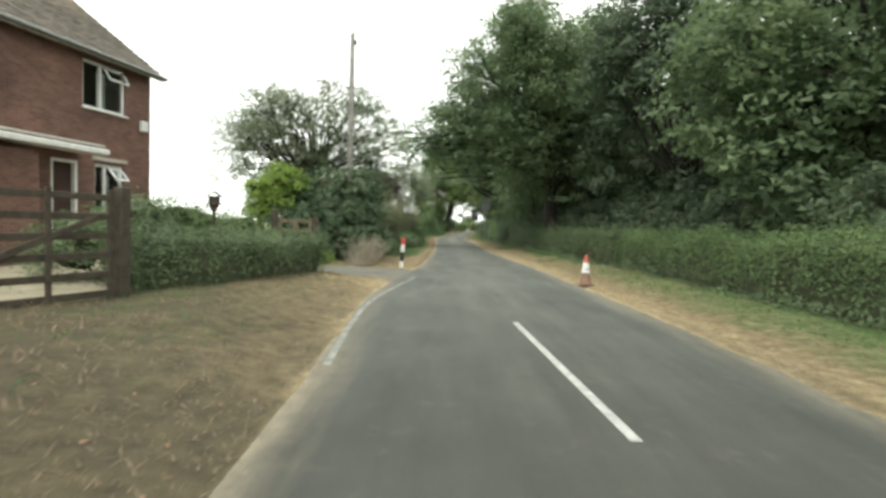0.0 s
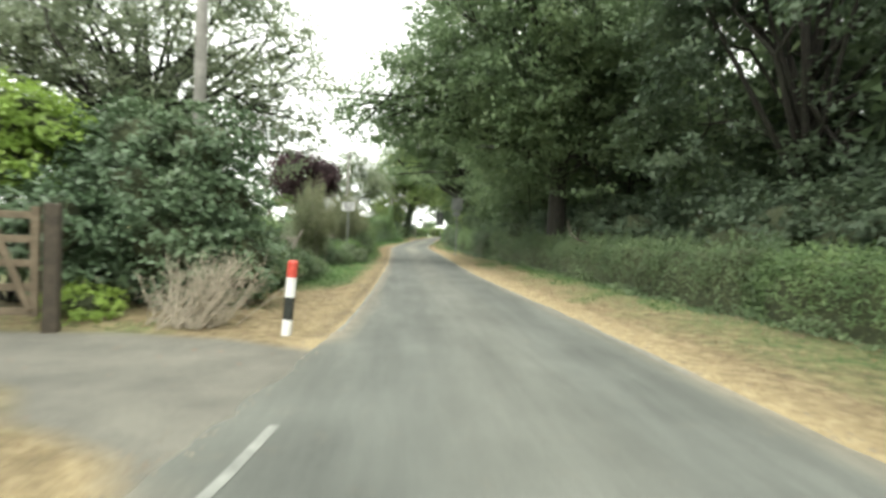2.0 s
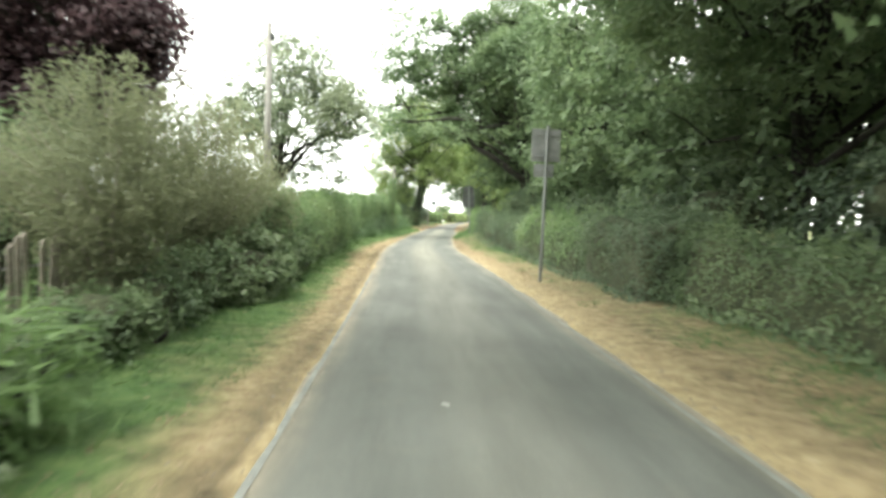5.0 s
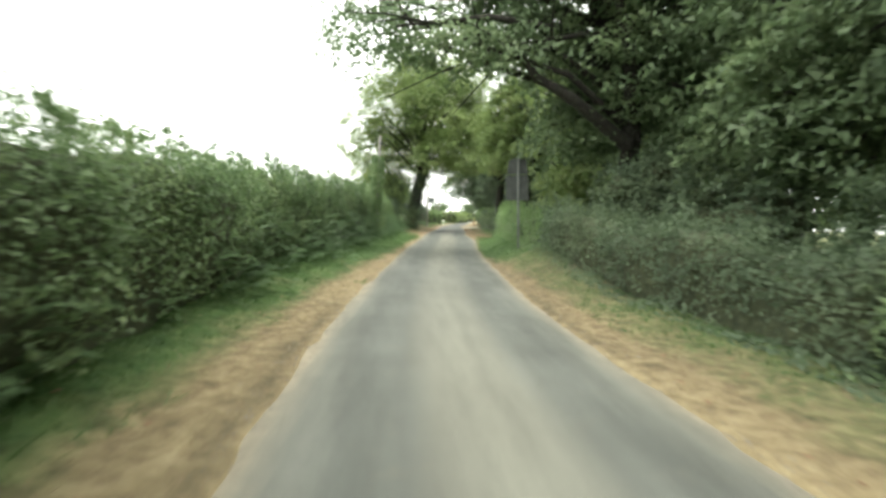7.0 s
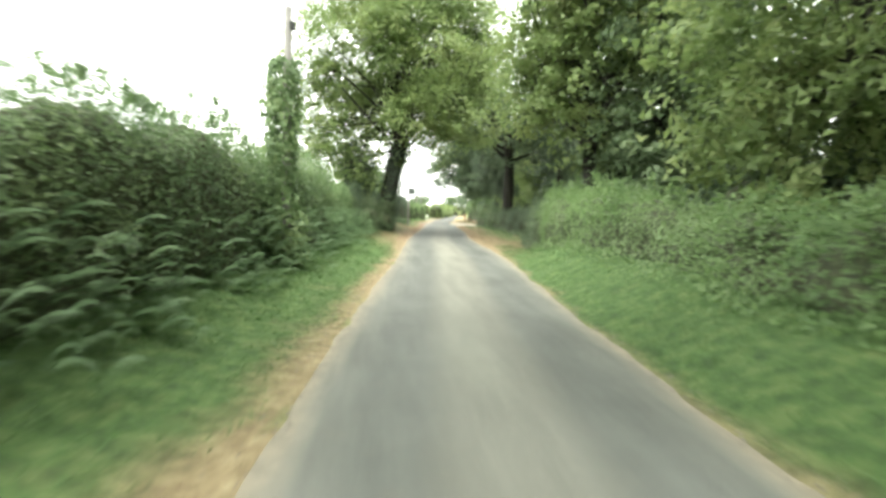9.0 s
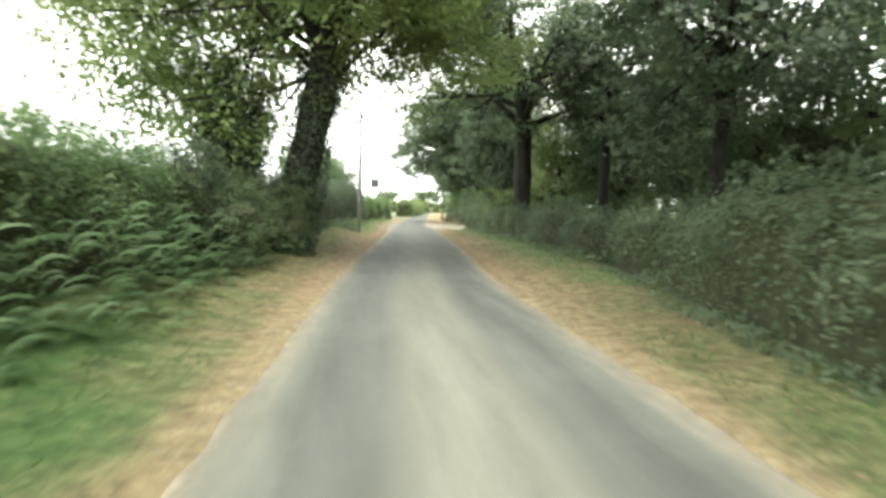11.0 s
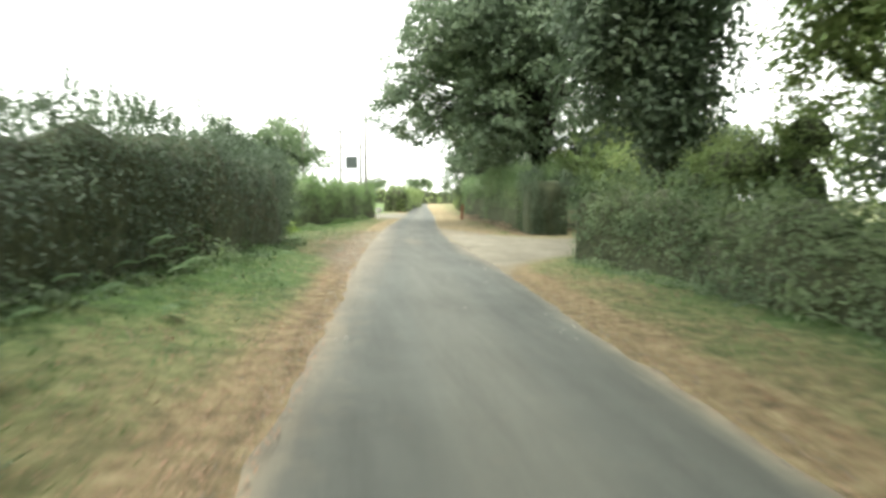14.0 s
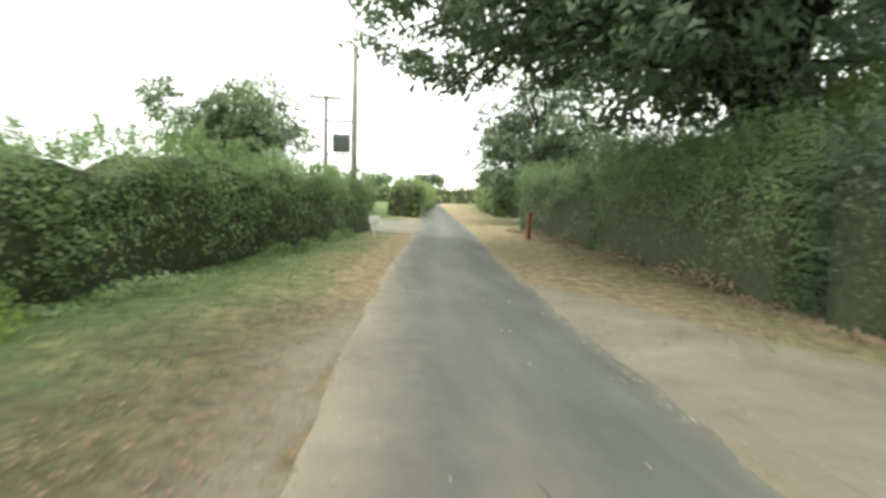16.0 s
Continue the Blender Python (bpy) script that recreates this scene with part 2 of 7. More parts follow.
def ground_material():
    m, n, l, p = material("verge_ground")
    a = n.new("ShaderNodeAttribute")
    a.attribute_name = "green"
    # mixes towards the dark soil colour: bare earth, and some shade painted on the verges
    b = n.new("ShaderNodeAttribute")
    b.attribute_name = "dirt"
    big = noise_node(n, l, 0.9, 6.0, 0.65)
    mid = noise_node(n, l, 5.0, 5.0, 0.7)
    fine = noise_node(n, l, 70.0, 3.0, 0.7)
    straw = ramp(n, ((0.28, (0.105, 0.085, 0.042)), (0.5, (0.275, 0.213, 0.112)), (0.72, (0.46, 0.375, 0.215))))
    l.new(mid.outputs[0], straw.inputs[0])
    grass = ramp(n, ((0.28, (0.030, 0.068, 0.015)), (0.5, (0.076, 0.150, 0.036)), (0.72, (0.172, 0.232, 0.074))))
    l.new(mid.outputs[0], grass.inputs[0])
    soil = ramp(n, ((0.3, (0.056, 0.046, 0.023)), (0.7, (0.140, 0.114, 0.060))))
    l.new(mid.outputs[0], soil.inputs[0])
    f = math_node(n, l, "MULTIPLY_ADD", big.outputs[0], 1.6)
    n[-1].inputs[2].default_value = -0.8
    g = math_node(n, l, "ADD", a.outputs["Fac"], f, True)
    pl = n.new("ShaderNodeAttribute")
    pl.attribute_name = "pale"
    cream = ramp(n, ((0.25, (0.31, 0.238, 0.128)), (0.55, (0.49, 0.388, 0.212)), (0.8, (0.60, 0.51, 0.325))))
    l.new(mid.outputs[0], cream.inputs[0])
    pf = math_node(n, l, "MULTIPLY_ADD", big.outputs[0], 0.9)
    n[-1].inputs[2].default_value = -0.45
    pf = math_node(n, l, "ADD", pf, pl.outputs["Fac"], True)
    st2 = mix_rgb(n, l, pf, straw.outputs[0], cream.outputs[0])
    c = mix_rgb(n, l, g, st2, grass.outputs[0])
    s = math_node(n, l, "ADD", b.outputs["Fac"], f, True)
    c = mix_rgb(n, l, s, c, soil.outputs[0])
    for name, lo, hi in (("tarmac", (0.150, 0.148, 0.124), (0.255, 0.246, 0.203)), ("gravel", (0.195, 0.178, 0.132), (0.340, 0.310, 0.235))):
        at = n.new("ShaderNodeAttribute")
        at.attribute_name = name
        k = math_node(n, l, "MULTIPLY_ADD", mid.outputs[0], 0.7)
        n[-1].inputs[2].default_value = -0.35
        k = math_node(n, l, "ADD", k, at.outputs["Fac"], True)
        rr = ramp(n, ((0.3, lo), (0.7, hi)))
        l.new(big.outputs[0], rr.inputs[0])
        c = mix_rgb(n, l, k, c, rr.outputs[0])
    sp = ramp(n, ((0.3, (0.65,) * 3), (0.7, (1.3,) * 3)))
    l.new(fine.outputs[0], sp.inputs[0])
    c = mix_rgb(n, l, 1.0, c, sp.outputs[0], "MULTIPLY")
    l.new(c, p.inputs["Base Color"])
    p.inputs["Roughness"].default_value = 0.95
    h = math_node(n, l, "ADD", fine.outputs[0], mid.outputs[0])
    bump(n, l, p, h, 0.9, 0.05)
    return m


M_ASPHALT = asphalt_material()
M_GROUND = ground_material()
M_GRAVEL = surface("pale_gravel", (0.118, 0.108, 0.082), (0.21, 0.195, 0.148), 0.9, 0.95, 0.8, 0.02, fine=120)
M_LINEOLD = surface("faded_white_line", (0.10, 0.106, 0.095), (0.27, 0.28, 0.25), 4, 0.7, 0.4, 0.004, fine=60)
M_LINEFAINT = surface("ghost_of_white_line", (0.10, 0.108, 0.097), (0.22, 0.23, 0.205), 2.5, 0.8, 0.4, 0.004, fine=40)
M_LINE = surface("worn_white_line", (0.24, 0.25, 0.235), (0.46, 0.47, 0.44), 9, 0.7, 0.4, 0.004, fine=140)


# ---- building helpers ----
def part(name, bm, mat, parent=None, label=""):
    """Links a bmesh as one mesh object under a thing."""
    me = bpy.data.meshes.new(name)
    bm.to_mesh(me)
    bm.free()
    me.materials.append(mat)
    ob = new(name, me)
    ob.parent = parent
    return tagged(ob, label)


def empty(name, m, label, category, group="", kind=""):
    ob = new(name)
    ob.matrix_world = m
    ob.empty_display_size = 0.2
    return tagged(ob, label, category, group, kind)


def quads_mesh(name, verts, faces, mat, parent=None, smooth=False):
    """A mesh from arrays of corners and four-sided faces."""
    me = bpy.data.meshes.new(name)
    verts, faces = np.asarray(verts, np.float32), np.asarray(faces, np.int32)
    k = faces.shape[1]
    me.vertices.add(len(verts))
    me.vertices.foreach_set("co", verts.ravel())
    me.loops.add(faces.size)
    me.loops.foreach_set("vertex_index", faces.ravel())
    me.polygons.add(len(faces))
    me.polygons.foreach_set("loop_start", np.arange(0, faces.size, k, dtype=np.int32))
    me.polygons.foreach_set("loop_total", np.full(len(faces), k, np.int32))
    if smooth:
        me.polygons.foreach_set("use_smooth", np.ones(len(faces), bool))
    me.update(calc_edges=True)
    me.materials.append(mat)
    ob = new(name, me)
    ob.parent = parent
    return ob


def box(bm, size, m=Matrix.Identity(4), bevel=0.0):
    r = bmesh.ops.create_cube(bm, size=1.0, matrix=m @ Matrix.Diagonal((*size, 1)))
    if bevel:
        edges = list({e for v in r["verts"] for e in v.link_edges})
        bmesh.ops.bevel(bm, geom=edges, offset=bevel, segments=1, affect="EDGES")
    return bm


def beam(bm, a, b, w, h, bevel=0.0):
    """A bar from a to b."""
    a, b = Vector(a), Vector(b)
    q = (b - a).to_track_quat("Y", "Z").to_matrix().to_4x4()
    return box(bm, (w, (b - a).length, h), Matrix.Translation((a + b) / 2) @ q, bevel)


def lathe(bm, profile, sides=20, m=Matrix.Identity(4)):
    """A turned shape from (radius, height) pairs."""
    rings = []
    for r, z in profile:
        rings.append([bm.verts.new(m @ Vector((r * math.cos(i * math.tau / sides), r * math.sin(i * math.tau / sides), z))) for i in range(sides)])
    for a, b in zip(rings, rings[1:]):
        for i in range(sides):
            bm.faces.new((a[i], a[(i + 1) % sides], b[(i + 1) % sides], b[i]))
    bm.faces.new(reversed(rings[0]))
    bm.faces.new(rings[-1])
    return bm


def tubes(paths, sides=8):
    """Tapered tubes: each path is a list of (point, radius). Returns corners and faces."""
    V, F = [], []
    for path in paths:
        base = len(V)
        pts = [Vector(p) for p, _ in path]
        for i, (p, r) in enumerate(path):
            d = (pts[min(i + 1, len(pts) - 1)] - pts[max(i - 1, 0)]).normalized()
            x = d.orthogonal().normalized() if i == 0 else (x - d * x.dot(d)).normalized()
            y = d.cross(x)
            for k in range(sides):
                a = k * math.tau / sides
                V.append(tuple(pts[i] + (x * math.cos(a) + y * math.sin(a)) * r))
        for i in range(len(path) - 1):
            for k in range(sides):
                F.append((base + i * sides + k, base + i * sides + (k + 1) % sides, base + (i + 1) * sides + (k + 1) % sides, base + (i + 1) * sides + k))
    return V, F


def unit(v):
    return v / np.maximum(np.linalg.norm(v, axis=1, keepdims=True), 1e-9)


FINER = 1.26  # more and smaller leaves everywhere
SMALLER = 0.86


def leaf_quads(rng, pts, nrm, size, aspect=0.55, bias=0.7):
    """One pointed leaf at each point, turned roughly outwards."""
    n = len(pts)
    d = unit(nrm * (bias + 0.5) + rng.normal(size=(n, 3)) * 0.55)
    t = unit(np.cross(d, rng.normal(size=(n, 3))))
    b = np.cross(d, t)
    s = (size * rng.uniform(0.6, 1.3, (n, 1)))
    v = np.stack([pts - t * s * 0.45 - b * s * aspect * 0.5, pts - t * s * 0.35 + b * s * aspect * 0.6, pts + t * s * 0.6 + d * s * 0.1], 1)
    return v.reshape(-1, 3), np.arange(3 * n).reshape(n, 3)


def lumps(rng, p, scale, n=14):
    """A smooth random field over points, about -1 to 1."""
    out = np.zeros(len(p))
    for _ in range(n):
        k = rng.normal(size=3) / scale
        out += np.sin(p @ k + rng.uniform(0, 6.28))
    return out / math.sqrt(n / 2) * 0.7


def crown_points(rng, lobes, n_clusters, per, spread, inner=0.55, low=None):
    """Leaf places and outward ways for a crown of round lobes (x, y, z, rx, ry, rz)."""
    per = int(per * 1.15)
    L = np.array(lobes)
    w = (L[:, 3] * L[:, 5])
    k = rng.choice(len(L), n_clusters, p=w / w.sum())
    d = unit(rng.normal(size=(n_clusters, 3)))
    r = rng.uniform(inner, 1.0, (n_clusters, 1)) ** 0.6
    c = L[k, :3] + d * L[k, 3:6] * r
    c += d * (lumps(rng, c, 0.9)[:, None] * 0.18 * L[k, 3:4])
    sway = unit(d * [1, 1, 0.4] + rng.normal(size=d.shape) * 0.25)
    big = rng.uniform(0.6, 1.5, (n_clusters, 1))
    ring = unit(rng.normal(size=(n_clusters * per, 3))) * rng.random((n_clusters * per, 1)) ** 0.45
    q = ring * np.array([1.5, 1.5, 0.8]) + np.repeat(sway, per, 0) * rng.uniform(-1, 1, (n_clusters * per, 1)) * 0.8
    p = np.repeat(c, per, 0) + q * spread * np.repeat(big, per, 0)
    p[:, 2] -= (q[:, 0] ** 2 + q[:, 1] ** 2) * spread * 0.18
    nn = np.repeat(unit(d * 0.6 + [0, 0, 0.8]), per, 0)
    if low is not None:
        keep = p[:, 2] > low
        p, nn = p[keep], nn[keep]
    return p, nn


def make_lobes(rng, c, r, n, size):
    """Round lobes scattered through an ellipsoid of centre c and radii r."""
    out = []
    for i in range(n):
        d = unit(rng.normal(size=(1, 3)))[0]
        q = rng.uniform(0.45, 0.85)
        s = size * rng.uniform(0.75, 1.25)
        out.append((c[0] + d[0] * r[0] * q, c[1] + d[1] * r[1] * q, c[2] + d[2] * r[2] * q, s * r[0], s * r[1], s * r[2]))
    return out


def tree(seed, label, at, trunk_r, trunk_h, c, r, n_lobes, lobe, clusters, per, leaf, mat, spread=0.22, lean=(0, 0), name="tree", low=None, limb_r=None, inner=0.55, extra=(), boughs=()):
    """A tree: a tapered trunk with limbs into a crown of many leaves. c and r: the crown's centre (from the foot) and radii."""
    rng = np.random.default_rng(seed)
    root = empty(name, pose(at[0], at[1], at[2] if len(at) > 2 else 0), label, "tree")
    lobes = make_lobes(rng, c, r, n_lobes, lobe) + list(extra)
    top = Vector((lean[0], lean[1], trunk_h))
    tip = Vector((c[0], c[1], c[2] + r[2] * 0.4))
    tr = [((0, 0, -0.2), trunk_r * 1.5), ((0.02, 0, 0.25), trunk_r * 1.12), (tuple(top * 0.5 + Vector((rng.normal() * 0.06, rng.normal() * 0.06, 0))), trunk_r * 0.92), (tuple(top), trunk_r * 0.85), (tuple(top.lerp(tip, 0.5)), trunk_r * 0.5), (tuple(tip), trunk_r * 0.12)]
    sides = 24 if trunk_r > 0.3 else 10
    fine_path = []
    for (p0, r0), (p1, r1) in zip(tr, tr[1:]):
        steps = max(1, min(8, int((Vector(p1) - Vector(p0)).length / 0.3)))
        fine_path += [(tuple(Vector(p0).lerp(Vector(p1), k / steps)), r0 + (r1 - r0) * k / steps) for k in range(steps)]
    fine_path.append(tr[-1])
    V, F = tubes([fine_path], sides)
    V = np.array(V)
    mid = np.repeat(np.array([q for q, _ in fine_path]), sides, 0)
    out = V - mid
    th = np.tile(np.arange(sides) * math.tau / sides, len(fine_path))
    ph = rng.uniform(0, 6.28, 3)
    flare = np.exp(-np.clip(V[:, 2], 0, None) / 0.35) * (0.5 + 0.5 * np.sin(5 * th + ph[0])) * 0.5
    ridge = 0.07 * np.sin(7 * th + ph[1] + V[:, 2] * 0.8) + 0.04 * np.sin(11 * th + ph[2] - V[:, 2] * 1.3)
    burr = 0.10 * lumps(np.random.default_rng(seed), V, 0.45)
    V = mid + out * (1 + (flare + ridge + burr) * (1.0 if trunk_r > 0.15 else 0.4))[:, None]
    quads_mesh("trunk", V, F, M_BARK, root, True)
    for one in boughs:
        V, F = tubes([one], 12)
        quads_mesh("bough", V, F, M_BARK, root, True)
    paths = []
    lr = limb_r or trunk_r * 0.38
    for x, y, z, *_ in lobes:
        e = Vector((x, y, z))
        s = top.lerp(tip, rng.uniform(0, 0.5))
        mid = s.lerp(e, 0.5) + Vector((rng.normal(), rng.normal(), abs(rng.normal()))) * 0.12 * (e - s).length
        paths.append([(tuple(s), lr), (tuple(mid), lr * 0.6), (tuple(e), lr * 0.22)])
        for _ in range(3):
            f = e + Vector(rng.normal(size=3)) * lobe * r[0] * 0.6
            g = mid.lerp(e, rng.uniform(0.2, 0.9))
            paths.append([(tuple(g), lr * 0.3), (tuple(g.lerp(f, 0.5) + Vector((0, 0, 0.1))), lr * 0.2), (tuple(f), lr * 0.07)])
    for k in range(0, len(paths), 4):
        V, F = tubes(paths[k:k + 4], 6)
        quads_mesh("limb", V, F, M_BARK, root, True)
    p, nn = crown_points(rng, lobes, clusters, per, spread, inner, low)
    V, F = leaf_quads(rng, p, nn, leaf * 0.91)
    quads_mesh("crown", V, F, mat, root)
    return root


def shrub(seed, label, at, lobes, clusters, per, leaf, mat, spread=0.1, name="shrub", core=True, stems=6, aspect=0.55, inner=0.6):
    """A bush: stems from the ground and leafy lobes round solid cores coloured as shaded inner foliage."""
    rng = np.random.default_rng(seed)
    root = empty(name, pose(at[0], at[1], 0), label, "shrub")
    paths = []
    for _ in range(stems):
        x, y, z, rx, ry, rz = lobes[rng.integers(len(lobes))]
        q = Vector((x, y, z)) + Vector(rng.normal(size=3)) * 0.3 * rx
        s = Vector((x * 0.3 + rng.normal() * 0.15, y * 0.3 + rng.normal() * 0.15, -0.1))
        paths.append([(tuple(s), 0.035), (tuple(s.lerp(q, 0.5) + Vector((rng.normal() * 0.1, rng.normal() * 0.1, 0))), 0.025), (tuple(q), 0.01)])
    for one in paths:
        V, F = tubes([one], 6)
        quads_mesh("stem", V, F, M_BARK, root, True)
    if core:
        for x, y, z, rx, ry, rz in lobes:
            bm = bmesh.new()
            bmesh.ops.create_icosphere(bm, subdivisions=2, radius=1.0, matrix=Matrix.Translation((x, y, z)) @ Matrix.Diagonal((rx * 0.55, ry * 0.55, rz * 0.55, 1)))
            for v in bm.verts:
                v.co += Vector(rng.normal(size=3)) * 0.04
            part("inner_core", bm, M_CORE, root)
    p, nn = crown_points(rng, lobes, clusters, per, spread, inner, 0.0)
    V, F = leaf_quads(rng, p, nn, leaf * SMALLER, aspect)
    quads_mesh("foliage", V, F, mat, root)
    return root


def feathery(seed, label, at, height, spread, plumes, mat):
    """A feathery bush: many arching plumes of tiny leaves from one foot, with bare stems showing through."""
    rng = np.random.default_rng(seed)
    root = empty("shrub", pose(at[0], at[1], 0), label, "shrub")
    n = plumes
    a = rng.uniform(0, math.tau, n)
    rad = spread * np.sqrt(rng.uniform(0.02, 1, n))
    tip = np.stack([np.cos(a) * rad, np.sin(a) * rad, height * (1 - 0.4 * (rad / spread) ** 2) * rng.uniform(0.55, 1.0, n) ** 0.7], 1)
    foot = np.stack([rng.normal(size=n) * 0.14, rng.normal(size=n) * 0.14, np.full(n, -0.05)], 1)
    knee = foot * 0.4 + tip * [0.45, 0.45, 0.75]
    for i in range(0, n, max(1, n // 22)):
        V, F = tubes([[(tuple(foot[i]), 0.018), (tuple(knee[i]), 0.011), (tuple(tip[i]), 0.004)]], 5)
        quads_mesh("stem", V, F, M_OLDWOOD, root, True)
    m = 76
    t = np.tile(rng.uniform(0.22, 1.0, m), n)[:, None]
    f, k, e = (np.repeat(q, m, 0) for q in (foot, knee, tip))
    p = f * (1 - t) ** 2 + 2 * k * t * (1 - t) + e * t * t
    way = unit((k - f) * (1 - t) + (e - k) * t)
    p = p + rng.normal(size=p.shape) * (0.03 + 0.10 * (1.05 - t))
    p = p[p[:, 2] > 0.03]
    V, F = leaf_quads(rng, p, unit(rng.normal(size=p.shape) + [0, 0, 0.5]), 0.062, 0.28)
    quads_mesh("foliage", V, F, mat, root)
    return root


def hedge(seed, label, line, width, mat, per_m2, leaf, rough=0.1, wild=0.0, name="hedge", base=0.0, sprigs=0, square=4.0, spread=0.08, sprig_h=1.0):
    """A hedge along a line of (x, y, height): a solid core, its colour holding the inner shade, and a skin of leaves.
    """
    rng = np.random.default_rng(seed)
    P = np.array(line, float)
    seg = np.linalg.norm(np.diff(P[:, :2], axis=0), axis=1)
    s0 = np.concatenate([[0], np.cumsum(seg)])
    total = s0[-1]
    o = Vector((P[0, 0], P[0, 1], 0))
    root = empty(name, pose(*o), label, "hedge")
    ph = int(rng.integers(1 << 30))

    def place(s, a, k):
        """The hedge's skin at s along and angle a round, shrunk by k."""
        s_in = np.clip(s, 0, total)
        x, y, h = (np.interp(s_in, s0, P[:, i]) for i in range(3))
        e = 0.3
        dx = np.interp(np.clip(s_in + e, 0, total), s0, P[:, 0]) - np.interp(np.clip(s_in - e, 0, total), s0, P[:, 0])
        dy = np.interp(np.clip(s_in + e, 0, total), s0, P[:, 1]) - np.interp(np.clip(s_in - e, 0, total), s0, P[:, 1])
        ln = np.hypot(dx, dy)
        nx, ny = dy / ln, -dx / ln
        ca, sa = np.cos(a), np.sin(a)
        u = np.sign(ca) * np.abs(ca) ** (2 / square) * width / 2
        z = np.abs(sa) ** (2 / square)
        ends = np.minimum(1.0, 0.75 + np.minimum(s_in, total - s_in) / 0.8)
        rg = np.random.default_rng(ph)
        bulge = 1 + rough * lumps(rg, np.stack([x + nx * u, y + ny * u, z * h], 1), 0.45) + wild * lumps(rg, np.stack([x, y, z * 0.6], 1), 1.3)
        u, z = u * bulge * k * ends, z * h * (1 + (bulge - 1) * 0.7) * (0.5 + 0.5 * k) * (0.8 + 0.2 * ends)
        out = np.stack([x + nx * u - o[0], y + ny * u - o[1], base + z], 1)
        nn = np.stack([nx * ca, ny * ca, np.maximum(sa, 0) + 0.15], 1)
        tx = np.stack([dx / ln, dy / ln, 0 * dx], 1)
        over = (s - s_in)[:, None]
        return out + tx * over * 0.3, unit(nn + tx * np.sign(over) * 0.8)

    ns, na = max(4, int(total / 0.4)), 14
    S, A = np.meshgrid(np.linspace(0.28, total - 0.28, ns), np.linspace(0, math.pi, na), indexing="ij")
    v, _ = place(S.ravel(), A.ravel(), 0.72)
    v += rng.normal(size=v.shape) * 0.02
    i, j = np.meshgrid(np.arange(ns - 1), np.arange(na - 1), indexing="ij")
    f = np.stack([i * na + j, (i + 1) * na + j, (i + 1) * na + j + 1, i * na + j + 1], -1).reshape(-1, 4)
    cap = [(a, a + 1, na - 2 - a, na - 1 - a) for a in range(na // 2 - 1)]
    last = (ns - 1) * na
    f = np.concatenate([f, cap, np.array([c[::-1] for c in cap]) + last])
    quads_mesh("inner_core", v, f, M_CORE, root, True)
    area = total * (width + 2 * P[:, 2].mean())
    per = 9
    n = int(area * per_m2 * FINER / per)
    s = rng.uniform(-0.3, total + 0.3, n)
    a = np.arccos(np.clip(rng.uniform(-1.0, 1.0, n), -1, 1))
    side = rng.random(n) < 0.5
    a[side] = np.where(rng.random(side.sum()) < 0.5, 1, -1) * rng.uniform(0, 0.95, side.sum())
    a = np.where(a < 0, math.pi + a, a)
    p, nn = place(s, a, rng.uniform(0.72, 1.04, n))
    ends = int(width * P[:, 2].mean() * per_m2 * FINER * 1.8 / per)
    for s_end, way in ((0.0, -1), (total, 1)):
        a2 = rng.uniform(0, math.pi, ends)
        p2, n2 = place(np.full(ends, s_end), a2, np.sqrt(rng.uniform(0.02, 1, ends)))
        p2[:, 2] = base + rng.uniform(0, 1, ends) * (p2[:, 2] - base)
        p2[:, :2] += (P[0, :2] - P[1, :2] if way < 0 else P[-1, :2] - P[-2, :2]) * (rng.uniform(-0.35, 0.08, (ends, 1)) / seg[0 if way < 0 else -1])
        p, nn = np.concatenate([p, p2]), np.concatenate([nn, n2])
    # the side away from the lane is thinner
    mid_lane = (left_at(p[:, 1] + o[1]) + right_at(p[:, 1] + o[1])) / 2
    turned = nn[:, 0] * np.sign(mid_lane - p[:, 0] - o[0])
    stay = (turned > -0.35) | (rng.random(len(p)) < 0.3)
    p, nn = p[stay], nn[stay]
    p, nn = np.repeat(p, per, 0), np.repeat(unit(nn + [0, 0, 0.45]), per, 0)
    p = p + rng.normal(size=p.shape) * spread * np.repeat(rng.uniform(0.6, 1.5, (len(p) // per, 1)), per, 0)
    if sprigs:
        sp = rng.uniform(0, total, sprigs)
        q, _ = place(sp, rng.uniform(0.9, math.pi - 0.9, sprigs), 1.0)
        hgt = rng.uniform(0.08, 0.34, sprigs) * (1 + wild) * sprig_h
        m = 22
        t = np.tile(np.linspace(0, 1, m), sprigs)
        way = np.repeat(unit(np.stack([rng.normal(size=sprigs) * 0.35, rng.normal(size=sprigs) * 0.35, np.ones(sprigs)], 1)), m, 0)
        q = np.repeat(q, m, 0) + way * (t * np.repeat(hgt, m))[:, None] + rng.normal(size=(sprigs * m, 3)) * 0.03
        p, nn = np.concatenate([p, q]), np.concatenate([nn, unit(way + rng.normal(size=way.shape))])
    keep = p[:, 2] > base
    V, F = leaf_quads(rng, p[keep], nn[keep], leaf * SMALLER)
    quads_mesh("foliage", V, F, mat, root)
    return root


